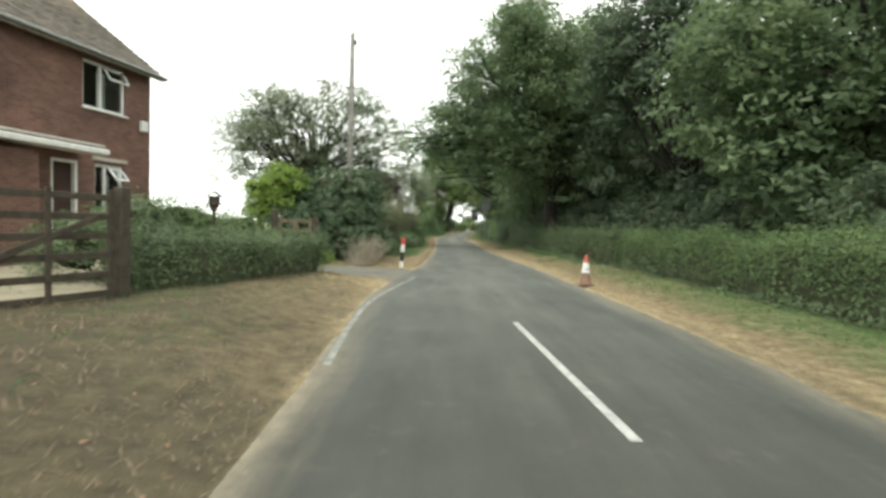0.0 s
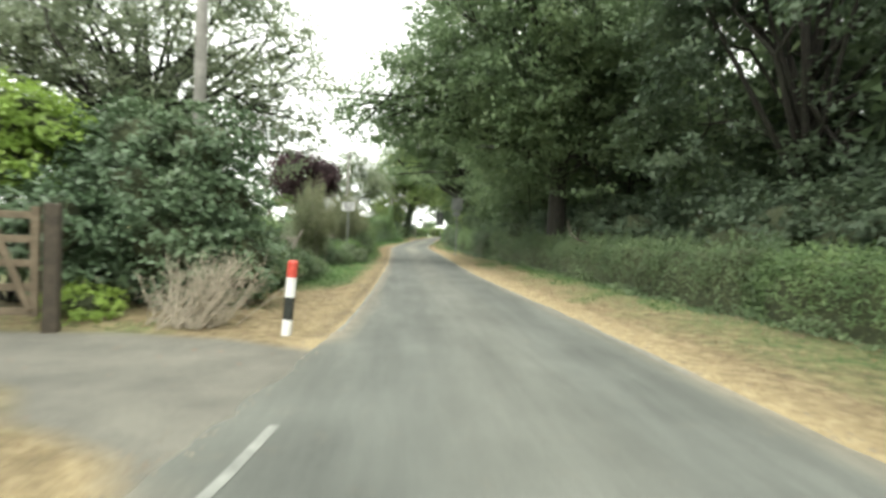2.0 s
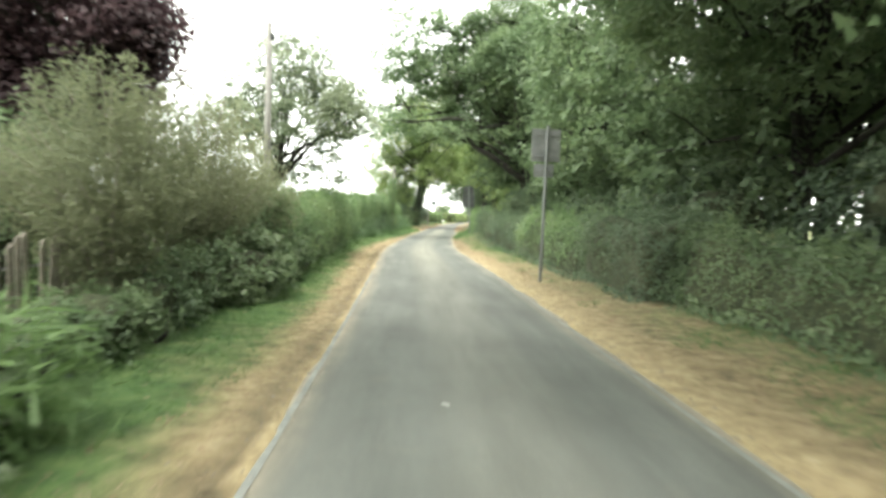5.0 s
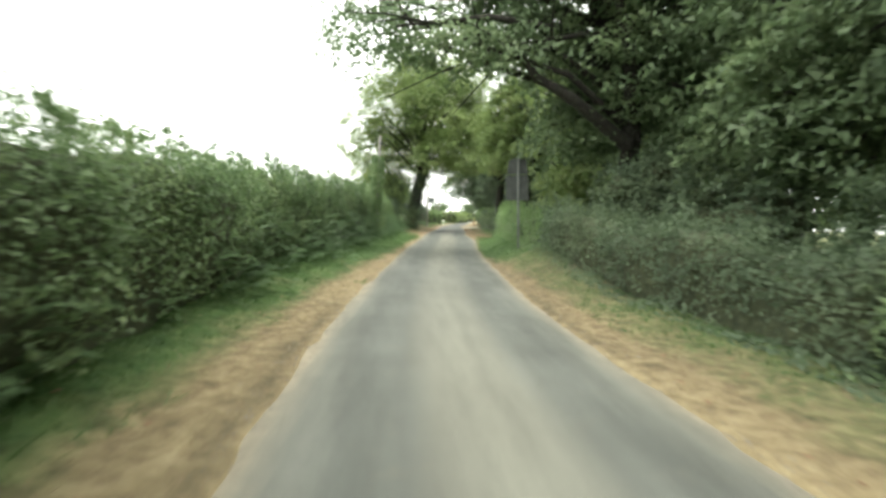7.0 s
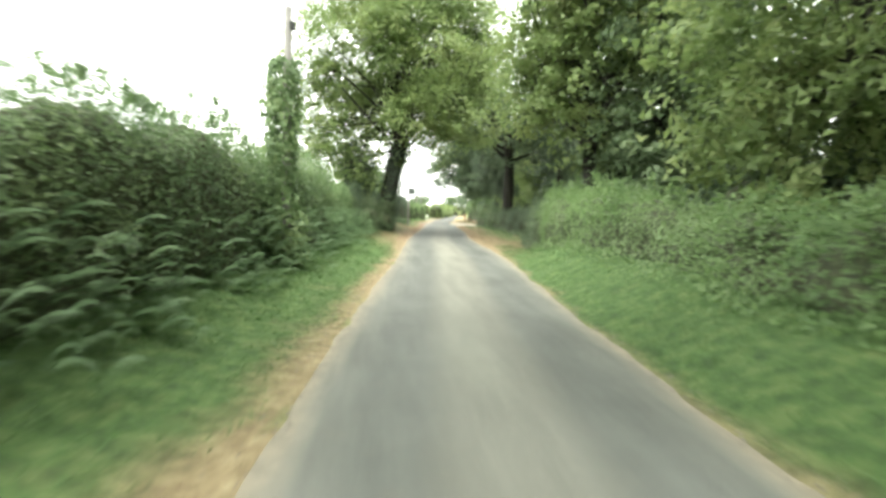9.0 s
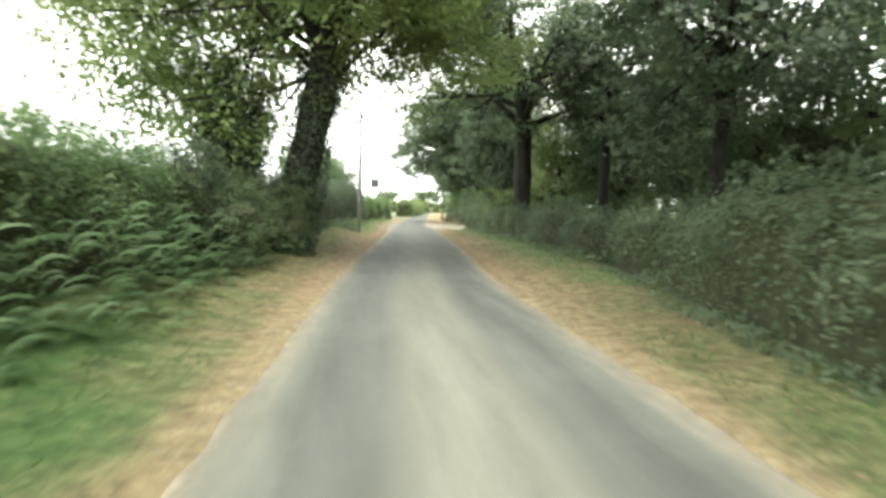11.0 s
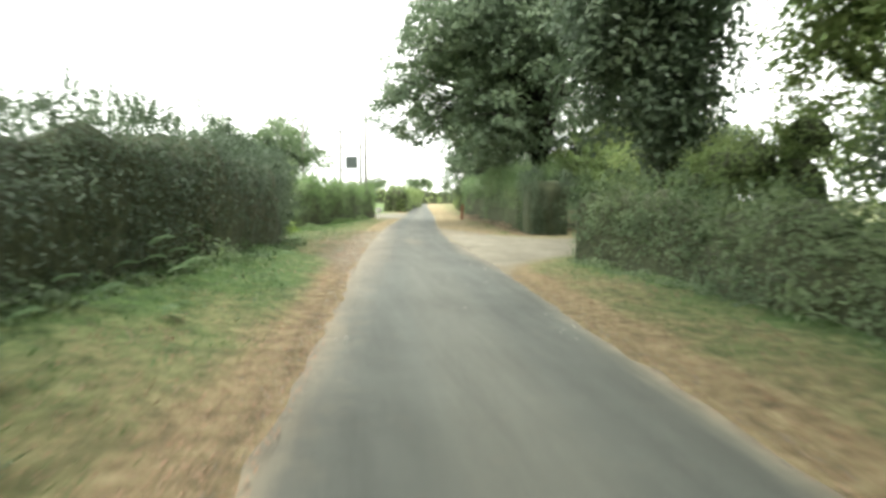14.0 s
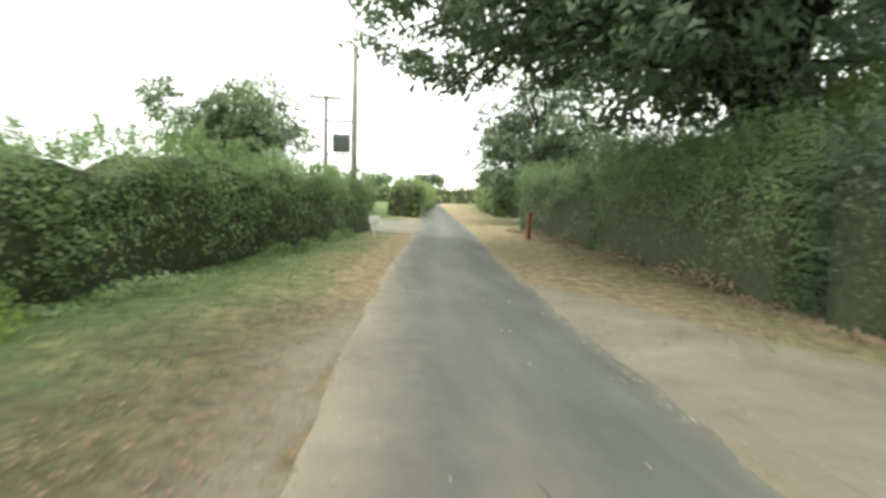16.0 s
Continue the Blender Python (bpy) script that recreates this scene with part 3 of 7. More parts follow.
# ---- the plan: road edges along y ----
EDGE_Y = np.array([-60, 3, 7, 10, 12.5, 14.5, 16.5, 19, 25, 37, 47, 56, 64, 72, 82, 94, 100, 107, 113, 119, 126, 133, 144, 180, 400])
EDGE_L = np.array([-1.1, -1.15, -1.38, -1.53, -1.53, -1.38, -0.85, -0.72, -0.52, -0.44, -0.6, -0.82, -0.35, 0.12, 1.0, 1.8, 2.5, 3.25, 3.9, 4.25, 5.1, 6.05, 7.9, 13.0, 45])
EDGE_YR = np.array([-60, 4, 9, 14, 20, 24, 28, 34, 42, 50, 58, 63, 70, 75, 84, 94, 101, 107, 116, 120, 126, 133, 142, 180, 400])
EDGE_R = np.array([3.6, 3.6, 3.72, 3.5, 3.4, 3.1, 2.85, 2.7, 2.72, 2.6, 2.4, 2.72, 3.1, 3.6, 4.6, 5.0, 5.85, 6.35, 7.1, 7.35, 7.6, 8.5, 9.95, 15.2, 47])


def smooth_at(y, ys, xs):
    """The edge's x at y, softened over some metres."""
    return sum(np.interp(np.asarray(y) + k, ys, xs) for k in (-3, -1.5, 0, 1.5, 3)) / 5


def left_at(y):
    return smooth_at(y, EDGE_Y, EDGE_L)


def right_at(y):
    return smooth_at(y, EDGE_YR, EDGE_R)


def attribute(ob, name, values):
    at = ob.data.attributes.new(name, "FLOAT", "POINT")
    at.data.foreach_set("value", np.asarray(values, np.float32))


def verge_height(d, x, y):
    """Height of the ground at d metres outside the road's edge (negative: under the road)."""
    rise = np.clip(d / 2.5, 0, 1)
    left = x < left_at(y)
    flat = np.where(left, np.clip(np.abs(y - 16.4) - 2.3, 0, 1) * np.clip(np.abs(y - 147.5) - 5, 0, 1), np.clip(np.abs(y - 124) - 7, 0, 1))
    rise = rise * flat
    bank = np.where(left & (y > 46) & (y < 92), 0.25, 0.0) * np.clip((d - 0.8) / 1.5, 0, 1)
    bank = bank + np.where(left & (y < 15.5), 0.24, 0.0) * np.clip((d - 0.2) / 1.9, 0, 1) * np.clip((15.2 - y) / 1.2, 0, 1)
    bank = bank + np.where(left & (y > 94) & (y < 124), 0.36, 0.0) * np.clip((d - 0.5) / 1.8, 0, 1) * np.clip((y - 94) / 4, 0, 1) * np.clip((124 - y) / 3, 0, 1)
    bank = bank + np.where(~left, 0.60, 0.0) * np.clip((d - 0.15) / 1.3, 0, 1) * np.clip((y - 60) / 5, 0, 1) * np.clip((86 - y) / 6, 0, 1)
    wob = (0.015 * np.sin(x * 3.1 + y * 1.7) + 0.015 * np.sin(y * 2.3 - x * 1.3)) * flat
    return np.where(d < 0.03, -0.05 + (0.049 + 0.009 * flat) * np.clip((d + 0.12) / 0.10, 0, 1), 0.004 * flat + 0.07 * rise ** 0.7 + bank + wob * np.clip(d * 3, 0, 1))


def outside(x, y):
    """Metres outside the road's edge."""
    return np.maximum(left_at(y) - x, x - right_at(y))


def greenness(x, y, d):
    """How green the verge is: straw by the road, green towards the hedges and in the damp stretches."""
    left = x < left_at(y)
    g = np.where(left, np.interp(y, [0, 16, 20, 23.6, 25.6, 45, 84, 91, 105, 109, 112, 117, 124], [0.12, 0.0, -0.3, -0.05, 0.95, 0.95, 1.0, 0.3, 0.18, 0.15, 0.55, 0.95, 0.4]),
                 np.interp(y, [0, 9, 16, 40, 58, 66, 69, 80, 90, 110, 117, 126, 150], [0.38, 0.36, 0.15, 0.0, 0.3, 0.6, 1.2, 1.15, 0.1, 0.35, 0.4, -0.25, -0.1]))
    # a strip of straw beside the asphalt, then the green
    strip = np.where(left, np.interp(y, [20, 24, 40, 48, 52, 66, 72, 90, 100], [0.9, 0.85, 0.8, 0.95, 1.15, 0.85, 0.5, 0.5, 0.75]), np.interp(y, [16, 22, 60, 66, 72, 86, 92], [0.9, 0.75, 0.65, 0.45, 0.25, 0.25, 0.75]))
    g = g + np.clip((d - strip) * 2.0, -1.1, 0.0) + np.clip((d - strip) * 0.3, 0.0, 0.5)
    return np.clip(np.where(d > 9, 0.6, g), -0.6, 1.2)


# outlines of the drives on the ground
DRIVE_L = [(-0.6, 13.6), (-1.2, 13.75), (-1.36, 14.2), (-1.55, 14.55), (-2.0, 14.86), (-2.6, 15.2), (-3.0, 15.9), (-3.87, 16.4), (-5.2, 16.8), (-9, 17.0), (-9, 18.9), (-4.7, 18.3), (-3.4, 18.44), (-2.0, 18.25), (-0.6, 17.6)]
DRIVE_R = [(6.9, 116.6), (7.6, 118.2), (8.7, 119.4), (10.3, 120.7), (13.5, 119.5), (19, 118), (20, 127.2), (13, 126.0), (11.0, 125.9), (9.9, 127.3), (9.0, 130.3), (8.0, 132)]


def inside(x, y, poly):
    """Which points lie inside an outline."""
    hit = np.zeros(np.shape(x), bool)
    for (x0, y0), (x1, y1) in zip(poly, poly[1:] + poly[:1]):
        if y0 != y1:
            hit ^= ((y0 > y) != (y1 > y)) & (x < (x1 - x0) * (y - y0) / (y1 - y0) + x0)
    return hit


def depth_in(x, y, poly):
    """Metres inside an outline (negative outside)."""
    best = np.full(np.shape(x), 1e9)
    for (x0, y0), (x1, y1) in zip(poly, poly[1:] + poly[:1]):
        dx, dy = x1 - x0, y1 - y0
        t = np.clip(((x - x0) * dx + (y - y0) * dy) / (dx * dx + dy * dy), 0, 1)
        best = np.minimum(best, np.hypot(x - x0 - t * dx, y - y0 - t * dy))
    return np.where(inside(x, y, poly), best, -best)


def build_ground():
    rng = np.random.default_rng(3)
    ys = np.concatenate([[-1500, -300, -60, -20], np.arange(-8, 13, 0.4), np.arange(13, 20, 0.2), np.arange(20, 170, 0.4), [180, 200, 240, 300, 420, 700, 1500, 3000]])
    off = np.concatenate([[-2500, -500, -120, -50, -25, -14, -9], np.arange(-6.5, -0.05, 0.25), [-0.12, -0.02]])
    n = len(ys)
    L, R = left_at(ys), right_at(ys)
    wav = 0.03 * lumps(np.random.default_rng(5), np.stack([0 * ys, ys, 0 * ys], 1), 0.5) + 0.03 * lumps(np.random.default_rng(6), np.stack([0 * ys, ys, 0 * ys], 1), 0.15)
    wav2 = 0.03 * lumps(np.random.default_rng(8), np.stack([0 * ys, ys, 0 * ys], 1), 0.5) + 0.03 * lumps(np.random.default_rng(9), np.stack([0 * ys, ys, 0 * ys], 1), 0.15)
    cols = [L + o + wav * (abs(o) < 3) * np.where(ys > 98, 1.9, 1.0) for o in off] + [L + 0.25, (L + R) / 2, R - 0.25] + [R - o + wav2 * (abs(o) < 3) * np.where(ys > 98, 1.9, 1.0) for o in off[::-1]]
    X = np.stack(cols, 1)
    D = np.concatenate([-off, [-0.25, -1.5, -0.25], -off[::-1]])[None, :].repeat(n, 0)
    Y = ys[:, None].repeat(X.shape[1], 1)
    x, y, d = X.ravel(), Y.ravel(), D.ravel()
    z = verge_height(d, x, y)
    V = np.stack([x, y, z], 1)
    m = X.shape[1]
    i, j = np.meshgrid(np.arange(n - 1), np.arange(m - 1), indexing="ij")
    F = np.stack([i * m + j, i * m + j + 1, (i + 1) * m + j + 1, (i + 1) * m + j], -1).reshape(-1, 4)
    ob = quads_mesh("ground", V, F, M_GROUND, None, True)
    attribute(ob, "green", greenness(x, y, d))
    # brown bare patches on the near left verge, darkened further to stand for tree shade
    dirt = np.where((x < left_at(y)) & (y < 12.5), np.interp(y, [6, 12], [0.95, 0.5]) - 0.08 * np.abs(d - 2.5) + 0.3 * np.clip(5 - y, 0, 2) / 2, -1) * (d < 8)
    dirt = np.maximum(dirt, -0.9) * (y < 12.6) - 0.9 * (y >= 12.6)
    dirt = np.maximum(dirt, np.clip(0.35 - np.abs(d - 0.12) * 2.2, -0.9, 0.5) + np.where(x < left_at(y), np.interp(y, [0, 6, 9, 15, 100, 108, 116, 120, 127, 131], [0.1, 0.05, -0.4, -0.5, -0.3, 0.0, 0.2, 0.3, 0.3, -0.2]), np.interp(y, [0, 8, 18, 53, 57, 66, 69, 85, 95, 115, 120], [0.15, 0.05, -0.5, -0.5, 0.1, 0.25, -0.4, -0.5, -0.15, -0.1, -0.2])) - np.clip(d - 1.5, 0, 1) * 0.6)
    # the giant's shade, painted on the right verge as brown soil colour
    dirt = np.maximum(dirt, np.where((x > right_at(y)) & (d < 7), 0.55 - np.abs(y - 62.5) * 0.11 - np.clip(0.3 - d, 0, 1), -0.9))
    dirt = np.maximum(dirt, np.where(x < left_at(y), np.clip(0.95 - d * np.interp(y, [116, 119, 121], [1.6, 0.7, 0.22]), -0.9, 0.75) * np.clip((y - 117) / 3, 0, 1) * np.clip((131 - y) / 3, 0, 1) - 0.2 * (y < 118), -0.9))
    # a strip of bare earth beside the asphalt
    dirt = np.maximum(dirt, np.where((x < left_at(y)) & (y > 18.5) & (y < 58), 0.62 - 2.4 * np.abs(d - 0.12), -0.9))
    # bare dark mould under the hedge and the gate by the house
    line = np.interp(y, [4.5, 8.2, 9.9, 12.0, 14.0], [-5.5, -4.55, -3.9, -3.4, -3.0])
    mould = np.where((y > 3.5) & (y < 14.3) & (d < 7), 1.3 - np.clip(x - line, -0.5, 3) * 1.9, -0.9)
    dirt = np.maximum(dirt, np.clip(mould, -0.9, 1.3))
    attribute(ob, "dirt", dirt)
    attribute(ob, "tarmac", np.clip(0.5 + depth_in(x, y, DRIVE_L) / 0.3, -0.6, 1.4))
    washed = np.where(x < left_at(y), np.clip((y - 115) / 4, 0, 1) * np.clip((132 - y) / 4, 0, 1) * 1.5 - 0.6 - np.clip(d, 0, 3) * 1.0, -0.6)
    attribute(ob, "gravel", np.clip(np.maximum(0.5 + depth_in(x, y, DRIVE_R) / 0.5, washed), -0.6, 1.4))
    attribute(ob, "pale", np.clip(1.05 - d / np.where(x > right_at(y), np.interp(y, [60, 66, 85, 92], [0.75, 0.45, 0.45, 0.6]), 0.6), -0.6, 1) * np.interp(y, [0, 8, 14, 48, 56, 90, 96, 115], [0.3, 0.8, 0.9, 0.9, 0.4, 0.5, 0.5, 0.1]) - np.interp(y, [0, 14], [0.25, 0.0]) - np.where(x > right_at(y), np.interp(y, [52, 57, 66, 70], [0, 0.45, 0.45, 0]), 0))
    tagged(ob, "dry straw-coloured grass verges turning green by the hedges", "ground", "", "structure")
    # the lane
    yr = np.concatenate([[-60, -30], np.arange(-10, 170, 0.5), [180, 200, 240, 300, 400]])
    us = np.linspace(-1, 1, 25)
    Lr, Rr = left_at(yr) - 0.03, right_at(yr) + 0.03
    rag = 0.015 * lumps(np.random.default_rng(12), np.stack([0 * yr, yr, 0 * yr], 1), 0.25)
    rag2 = 0.015 * lumps(np.random.default_rng(13), np.stack([0 * yr, yr, 0 * yr], 1), 0.25)
    U = us[None].repeat(len(yr), 0)
    X = Lr[:, None] + (Rr - Lr)[:, None] * (U + 1) / 2 + rag[:, None] * (U < -0.99) + rag2[:, None] * (U > 0.99)
    Z = 0.012 * (1 - U ** 2) - 0.004
    m = len(us)
    i, j = np.meshgrid(np.arange(len(yr) - 1), np.arange(m - 1), indexing="ij")
    F = np.stack([i * m + j, i * m + j + 1, (i + 1) * m + j + 1, (i + 1) * m + j], -1).reshape(-1, 4)
    road = quads_mesh("road", np.stack([X.ravel(), yr[:, None].repeat(m, 1).ravel(), Z.ravel()], 1), F, M_ASPHALT, None, True)
    attribute(road, "across", U.ravel())
    attribute(road, "dust", np.repeat(np.interp(yr, [0, 18, 30, 44, 54, 62, 70, 86, 96, 112, 122, 140], [0.12, 0.22, 0.36, 0.42, 1.25, 0.7, 0.85, 1.25, 0.7, 0.45, 0.2, 0.5]), m))
    bulge = np.interp(yr, [-60, 96, 104, 113, 116.5, 119, 121.5, 124, 127, 130, 134, 142, 147, 152, 400], [-9, -2, -0.35, -0.2, -0.1, 0.12, 0.25, 0.02, -0.1, -0.1, -0.5, -0.6, -0.3, -2, -9])
    shift = np.interp(yr, [-60, 94, 104, 112, 116, 120, 126, 132, 140, 143, 150, 155, 400], [-9, -2, -0.2, 0.1, 0.3, 0.6, 0.55, 0.3, 0.0, 0.1, 0.1, -2, -9])
    grit = np.maximum((X - (right_at(yr) - bulge)[:, None]) / 0.45 + 0.5, ((left_at(yr) + shift)[:, None] - X) / 0.8 + 0.5)
    heap = np.exp(-((X - 6.27) / 0.3) ** 2 - ((yr[:, None] - 124.6) / 1.3) ** 2)
    attribute(road, "grit", np.clip(np.maximum(grit, 0.75 * heap - 0.1), -0.8, 1.8).ravel())
    # darker asphalt at the start, around y 98-110 and past y 119
    attribute(road, "darker", np.repeat(np.interp(yr, [0, 4, 8, 14, 90, 98, 110, 114, 119, 123, 140], [1, 0.95, 0.6, 0.15, 0.0, 0.35, 0.35, 0.0, 0.25, 0.5, 0.3]), m))
    attribute(road, "edge", np.where(U < 0, np.interp(yr, [0, 12, 13.8, 14.4, 18.0, 18.6, 114, 119, 128, 132], [0.8, 0.8, 0.6, 0, 0, 1, 1, 0.4, 0.4, 1])[:, None], np.interp(yr, [0, 10, 20, 112, 116, 130, 134], [0.35, 0.6, 1, 1, 0, 0, 1])[:, None] + 0 * U).ravel())
    tagged(road, "worn grey asphalt lane with a pale dusty middle", "road", "", "structure")


build_ground()


def sheet(name, outline, mat, label, category, z=0.02, rag=0.05, kind_of=""):
    """A thin surfaced patch on the ground, with a ragged rim."""
    rng = np.random.default_rng(len(name) * 7 + len(outline))
    pts = []
    for (x0, y0), (x1, y1) in zip(outline, outline[1:] + outline[:1]):
        k = max(1, int(math.hypot(x1 - x0, y1 - y0) / 0.3))
        for i in range(k):
            pts.append((x0 + (x1 - x0) * i / k + rng.normal() * rag, y0 + (y1 - y0) * i / k + rng.normal() * rag))
    bm = bmesh.new()
    top = [bm.verts.new((x, y, z)) for x, y in pts]
    low = [bm.verts.new((x, y, z - 0.12)) for x, y in pts]
    bm.faces.new(top)
    for i in range(len(top)):
        j = (i + 1) % len(top)
        bm.faces.new((top[i], low[i], low[j], top[j]))
    bmesh.ops.recalc_face_normals(bm, faces=bm.faces[:])
    bmesh.ops.triangulate(bm, faces=[f for f in bm.faces if len(f.verts) > 4])
    ob = part(name, bm, mat)
    if kind_of:
        for a, v in (("green", -0.6), ("dirt", -0.9), ("pale", -0.6), ("tarmac", -0.6), ("gravel", -0.6)):
            attribute(ob, a, np.full(len(ob.data.vertices), 1.4 if a == kind_of else v))
    return tagged(ob, label, category, "", "structure")


sheet("driveway_left", [(-1.7, 15.05), (-2.1, 15.2), (-2.55, 15.45), (-3.0, 16.15), (-3.87, 16.65), (-5.2, 17.0), (-9, 17.2), (-9, 18.7), (-4.7, 18.1), (-3.4, 18.2), (-2.0, 18.0), (-1.6, 17.7), (-1.55, 16.2)], M_GROUND, "worn grey tarmac driveway mouth beside the lane", "driveway", 0.0028, 0.01, "tarmac")
sheet("driveway_right", [(8.0, 119.2), (8.7, 119.8), (10.3, 121.0), (13.5, 119.8), (19, 118.3), (20, 126.9), (13, 125.7), (10.9, 125.5), (9.6, 126.8), (8.8, 129.6), (8.4, 129.0), (8.0, 126.5), (7.85, 122.5)], M_GROUND, "pale sandy gravel driveway opening off the lane", "driveway", 0.0028, 0.01, "gravel")
sheet("layby_left", [(float(left_at(y)) + 0.1, float(y)) for y in np.arange(142.5, 153, 0.7)] + [(6.5, 152), (5.6, 147), (6.2, 143)], M_GRAVEL, "pale gravel layby beside the lane", "layby", 0.012, 0.06)


def line_strip(name, y0, y1, x_of, w, mat, label):
    bm = bmesh.new()
    k = max(2, int((y1 - y0) / 0.4))
    rows = []
    for i in range(k + 1):
        y = y0 + (y1 - y0) * i / k
        x = x_of(y)
        z = 0.0025 + 0.012 * (1 - ((x - float(left_at(y))) / float(right_at(y) - left_at(y)) * 2 - 1) ** 2)
        rows.append((bm.verts.new((x - w / 2, y, z)), bm.verts.new((x + w / 2, y, z))))
    for a, b in zip(rows, rows[1:]):
        bm.faces.new((a[0], a[1], b[1], b[0]))
    return tagged(part(name, bm, mat), label, "road marking", "", "structure")


line_strip("centre_line", 3.75, 8.4, lambda y: 1.37 - 0.05 * (y - 3.75), 0.09, M_LINE, "worn white centre dash painted on the lane")
line_strip("edge_line", 5.6, 15.2, lambda y: float(np.interp(y, [5.6, 7.7, 9.4, 10.6, 11.8, 13.3, 14.4, 15.2], [-1.14, -1.27, -1.32, -1.28, -1.17, -0.98, -0.82, -0.74])), 0.08, M_LINEOLD, "worn white edge line across the driveway mouth")
line_strip("edge_line", 19.0, 46.0, lambda y: float(left_at(y)) + 0.05, 0.05, M_LINEFAINT, "faded white line along the lane's edge")
line_strip("edge_line", 17.0, 48.0, lambda y: float(right_at(y)) - 0.13, 0.045, M_LINEFAINT, "faded white line along the lane's other edge")
for cx, cy, w, d, mat, lab in ((1.19, 11.74, 0.12, 0.12, M_BARK, "small dark tar spot on the lane"), (1.02, 26.76, 0.14, 0.22, M_GRAVEL, "pale scuffed spot on the lane"), (0.72, 36.64, 0.07, 0.10, M_LINEOLD, "fleck of white paint on the lane"), (7.61, 122.3, 0.14, 0.12, M_BARK, "dark tar spot on the gravel drive")):
    k = [i * math.tau / 9 for i in range(9)]
    sheet("road_spot", [(cx + w / 2 * math.cos(a), cy + d / 2 * math.sin(a)) for a in k], mat, lab, "road patch", 0.0115, 0.012)


def crack(points, width, label):
    """A jagged dark crack in the asphalt, as a sunken ribbon of tar."""
    rng = np.random.default_rng(len(points) * 31)
    bm = bmesh.new()
    rows = []
    for (x0, y0), (x1, y1) in zip(points, points[1:]):
        m = max(3, int(math.hypot(x1 - x0, y1 - y0) / 0.07))
        for i in range(m):
            x, y = x0 + (x1 - x0) * i / m + rng.normal() * 0.012, y0 + (y1 - y0) * i / m + rng.normal() * 0.012
            w = width * rng.uniform(0.4, 1.4)
            dx, dy = (x1 - x0), (y1 - y0)
            ln = math.hypot(dx, dy)
            rows.append((bm.verts.new((x - dy / ln * w, y + dx / ln * w, 0.0105)), bm.verts.new((x + dy / ln * w, y - dx / ln * w, 0.0105))))
    for a, c in zip(rows, rows[1:]):
        bm.faces.new((a[0], a[1], c[1], c[0]))
    return tagged(part("road_crack", bm, M_TAR), label, "crack", "", "structure")


M_TAR = surface("old_tar", (0.03, 0.03, 0.028), (0.07, 0.068, 0.06), 20, 0.8)
crack([(5.2, 119.5), (5.28, 120.6), (5.35, 121.3), (5.46, 122.1), (5.5, 122.7), (5.44, 123.1)], 0.011, "long crack in the worn asphalt near the drive")
crack([(5.5, 123.4), (5.66, 123.45), (5.85, 123.5), (5.98, 123.7)], 0.014, "short cross crack in the worn asphalt")
crack([(6.3, 123.6), (6.36, 124.3), (6.3, 125.2)], 0.010, "crack through the loose grit on the lane")
# ---- more materials ----
def brick_wall_material():
    m, n, l, p = material("red_brick")
    tc = n.new("ShaderNodeTexCoord")
    mp = n.new("ShaderNodeMapping")
    mp.inputs["Rotation"].default_value = (radians(90), 0, 0)
    l.new(tc.outputs["Object"], mp.inputs["Vector"])
    b = n.new("ShaderNodeTexBrick")
    b.inputs["Scale"].default_value = 1.0
    b.inputs["Brick Width"].default_value, b.inputs["Row Height"].default_value = 0.225, 0.075
    b.inputs["Mortar Size"].default_value = 0.006
    b.inputs["Color1"].default_value = (0.125, 0.060, 0.046, 1)
    b.inputs["Color2"].default_value = (0.185, 0.092, 0.070, 1)
    b.inputs["Mortar"].default_value = (0.17, 0.135, 0.115, 1)
    l.new(mp.outputs[0], b.inputs["Vector"])
    big = noise_node(n, l, 1.3)
    st = ramp(n, ((0.3, (0.7,) * 3), (0.7, (1.2,) * 3)))
    l.new(big.outputs[0], st.inputs[0])
    c = mix_rgb(n, l, 1.0, b.outputs["Color"], st.outputs[0], "MULTIPLY")
    l.new(c, p.inputs["Base Color"])
    p.inputs["Roughness"].default_value = 0.9
    inv = math_node(n, l, "SUBTRACT", 1.0, b.outputs["Fac"])
    bump(n, l, p, inv, 0.6, 0.01)
    return m


def glass_material():
    m, n, l, p = material("window_glass")
    p.inputs["Base Color"].default_value = (0.75, 0.8, 0.8, 1)
    p.inputs["Roughness"].default_value = 0.03
    p.inputs["Transmission Weight"].default_value = 1.0
    return m


# wood darkened so that the gate's shade is in the base colour
M_DARKWOOD = surface("dark_shaded_wood", (0.03, 0.025, 0.017), (0.075, 0.06, 0.042), 8, 0.85, 0.5, 0.005)
M_BRICK = brick_wall_material()
M_GLASS = glass_material()
M_TILE = surface("clay_roof_tile", (0.10, 0.088, 0.074), (0.20, 0.175, 0.145), 3, 0.9, 0.6, 0.01)
M_DARKDOOR = surface("dark_door", (0.045, 0.025, 0.022), (0.075, 0.042, 0.036), 5, 0.4, 0.1, 0.002)
M_RED = surface("red_plastic", (0.42, 0.045, 0.03), (0.62, 0.09, 0.06), 20, 0.5, 0.1, 0.002)
M_ORANGE = surface("faded_orange", (0.42, 0.09, 0.055), (0.55, 0.14, 0.09), 14, 0.55, 0.1, 0.002)
M_RUBBER = surface("brown_dirty_plastic", (0.16, 0.095, 0.065), (0.29, 0.18, 0.13), 12, 0.8, 0.2, 0.003)
M_BLACK = surface("black_paint", (0.012, 0.014, 0.012), (0.035, 0.04, 0.035), 20, 0.5, 0.1, 0.002)
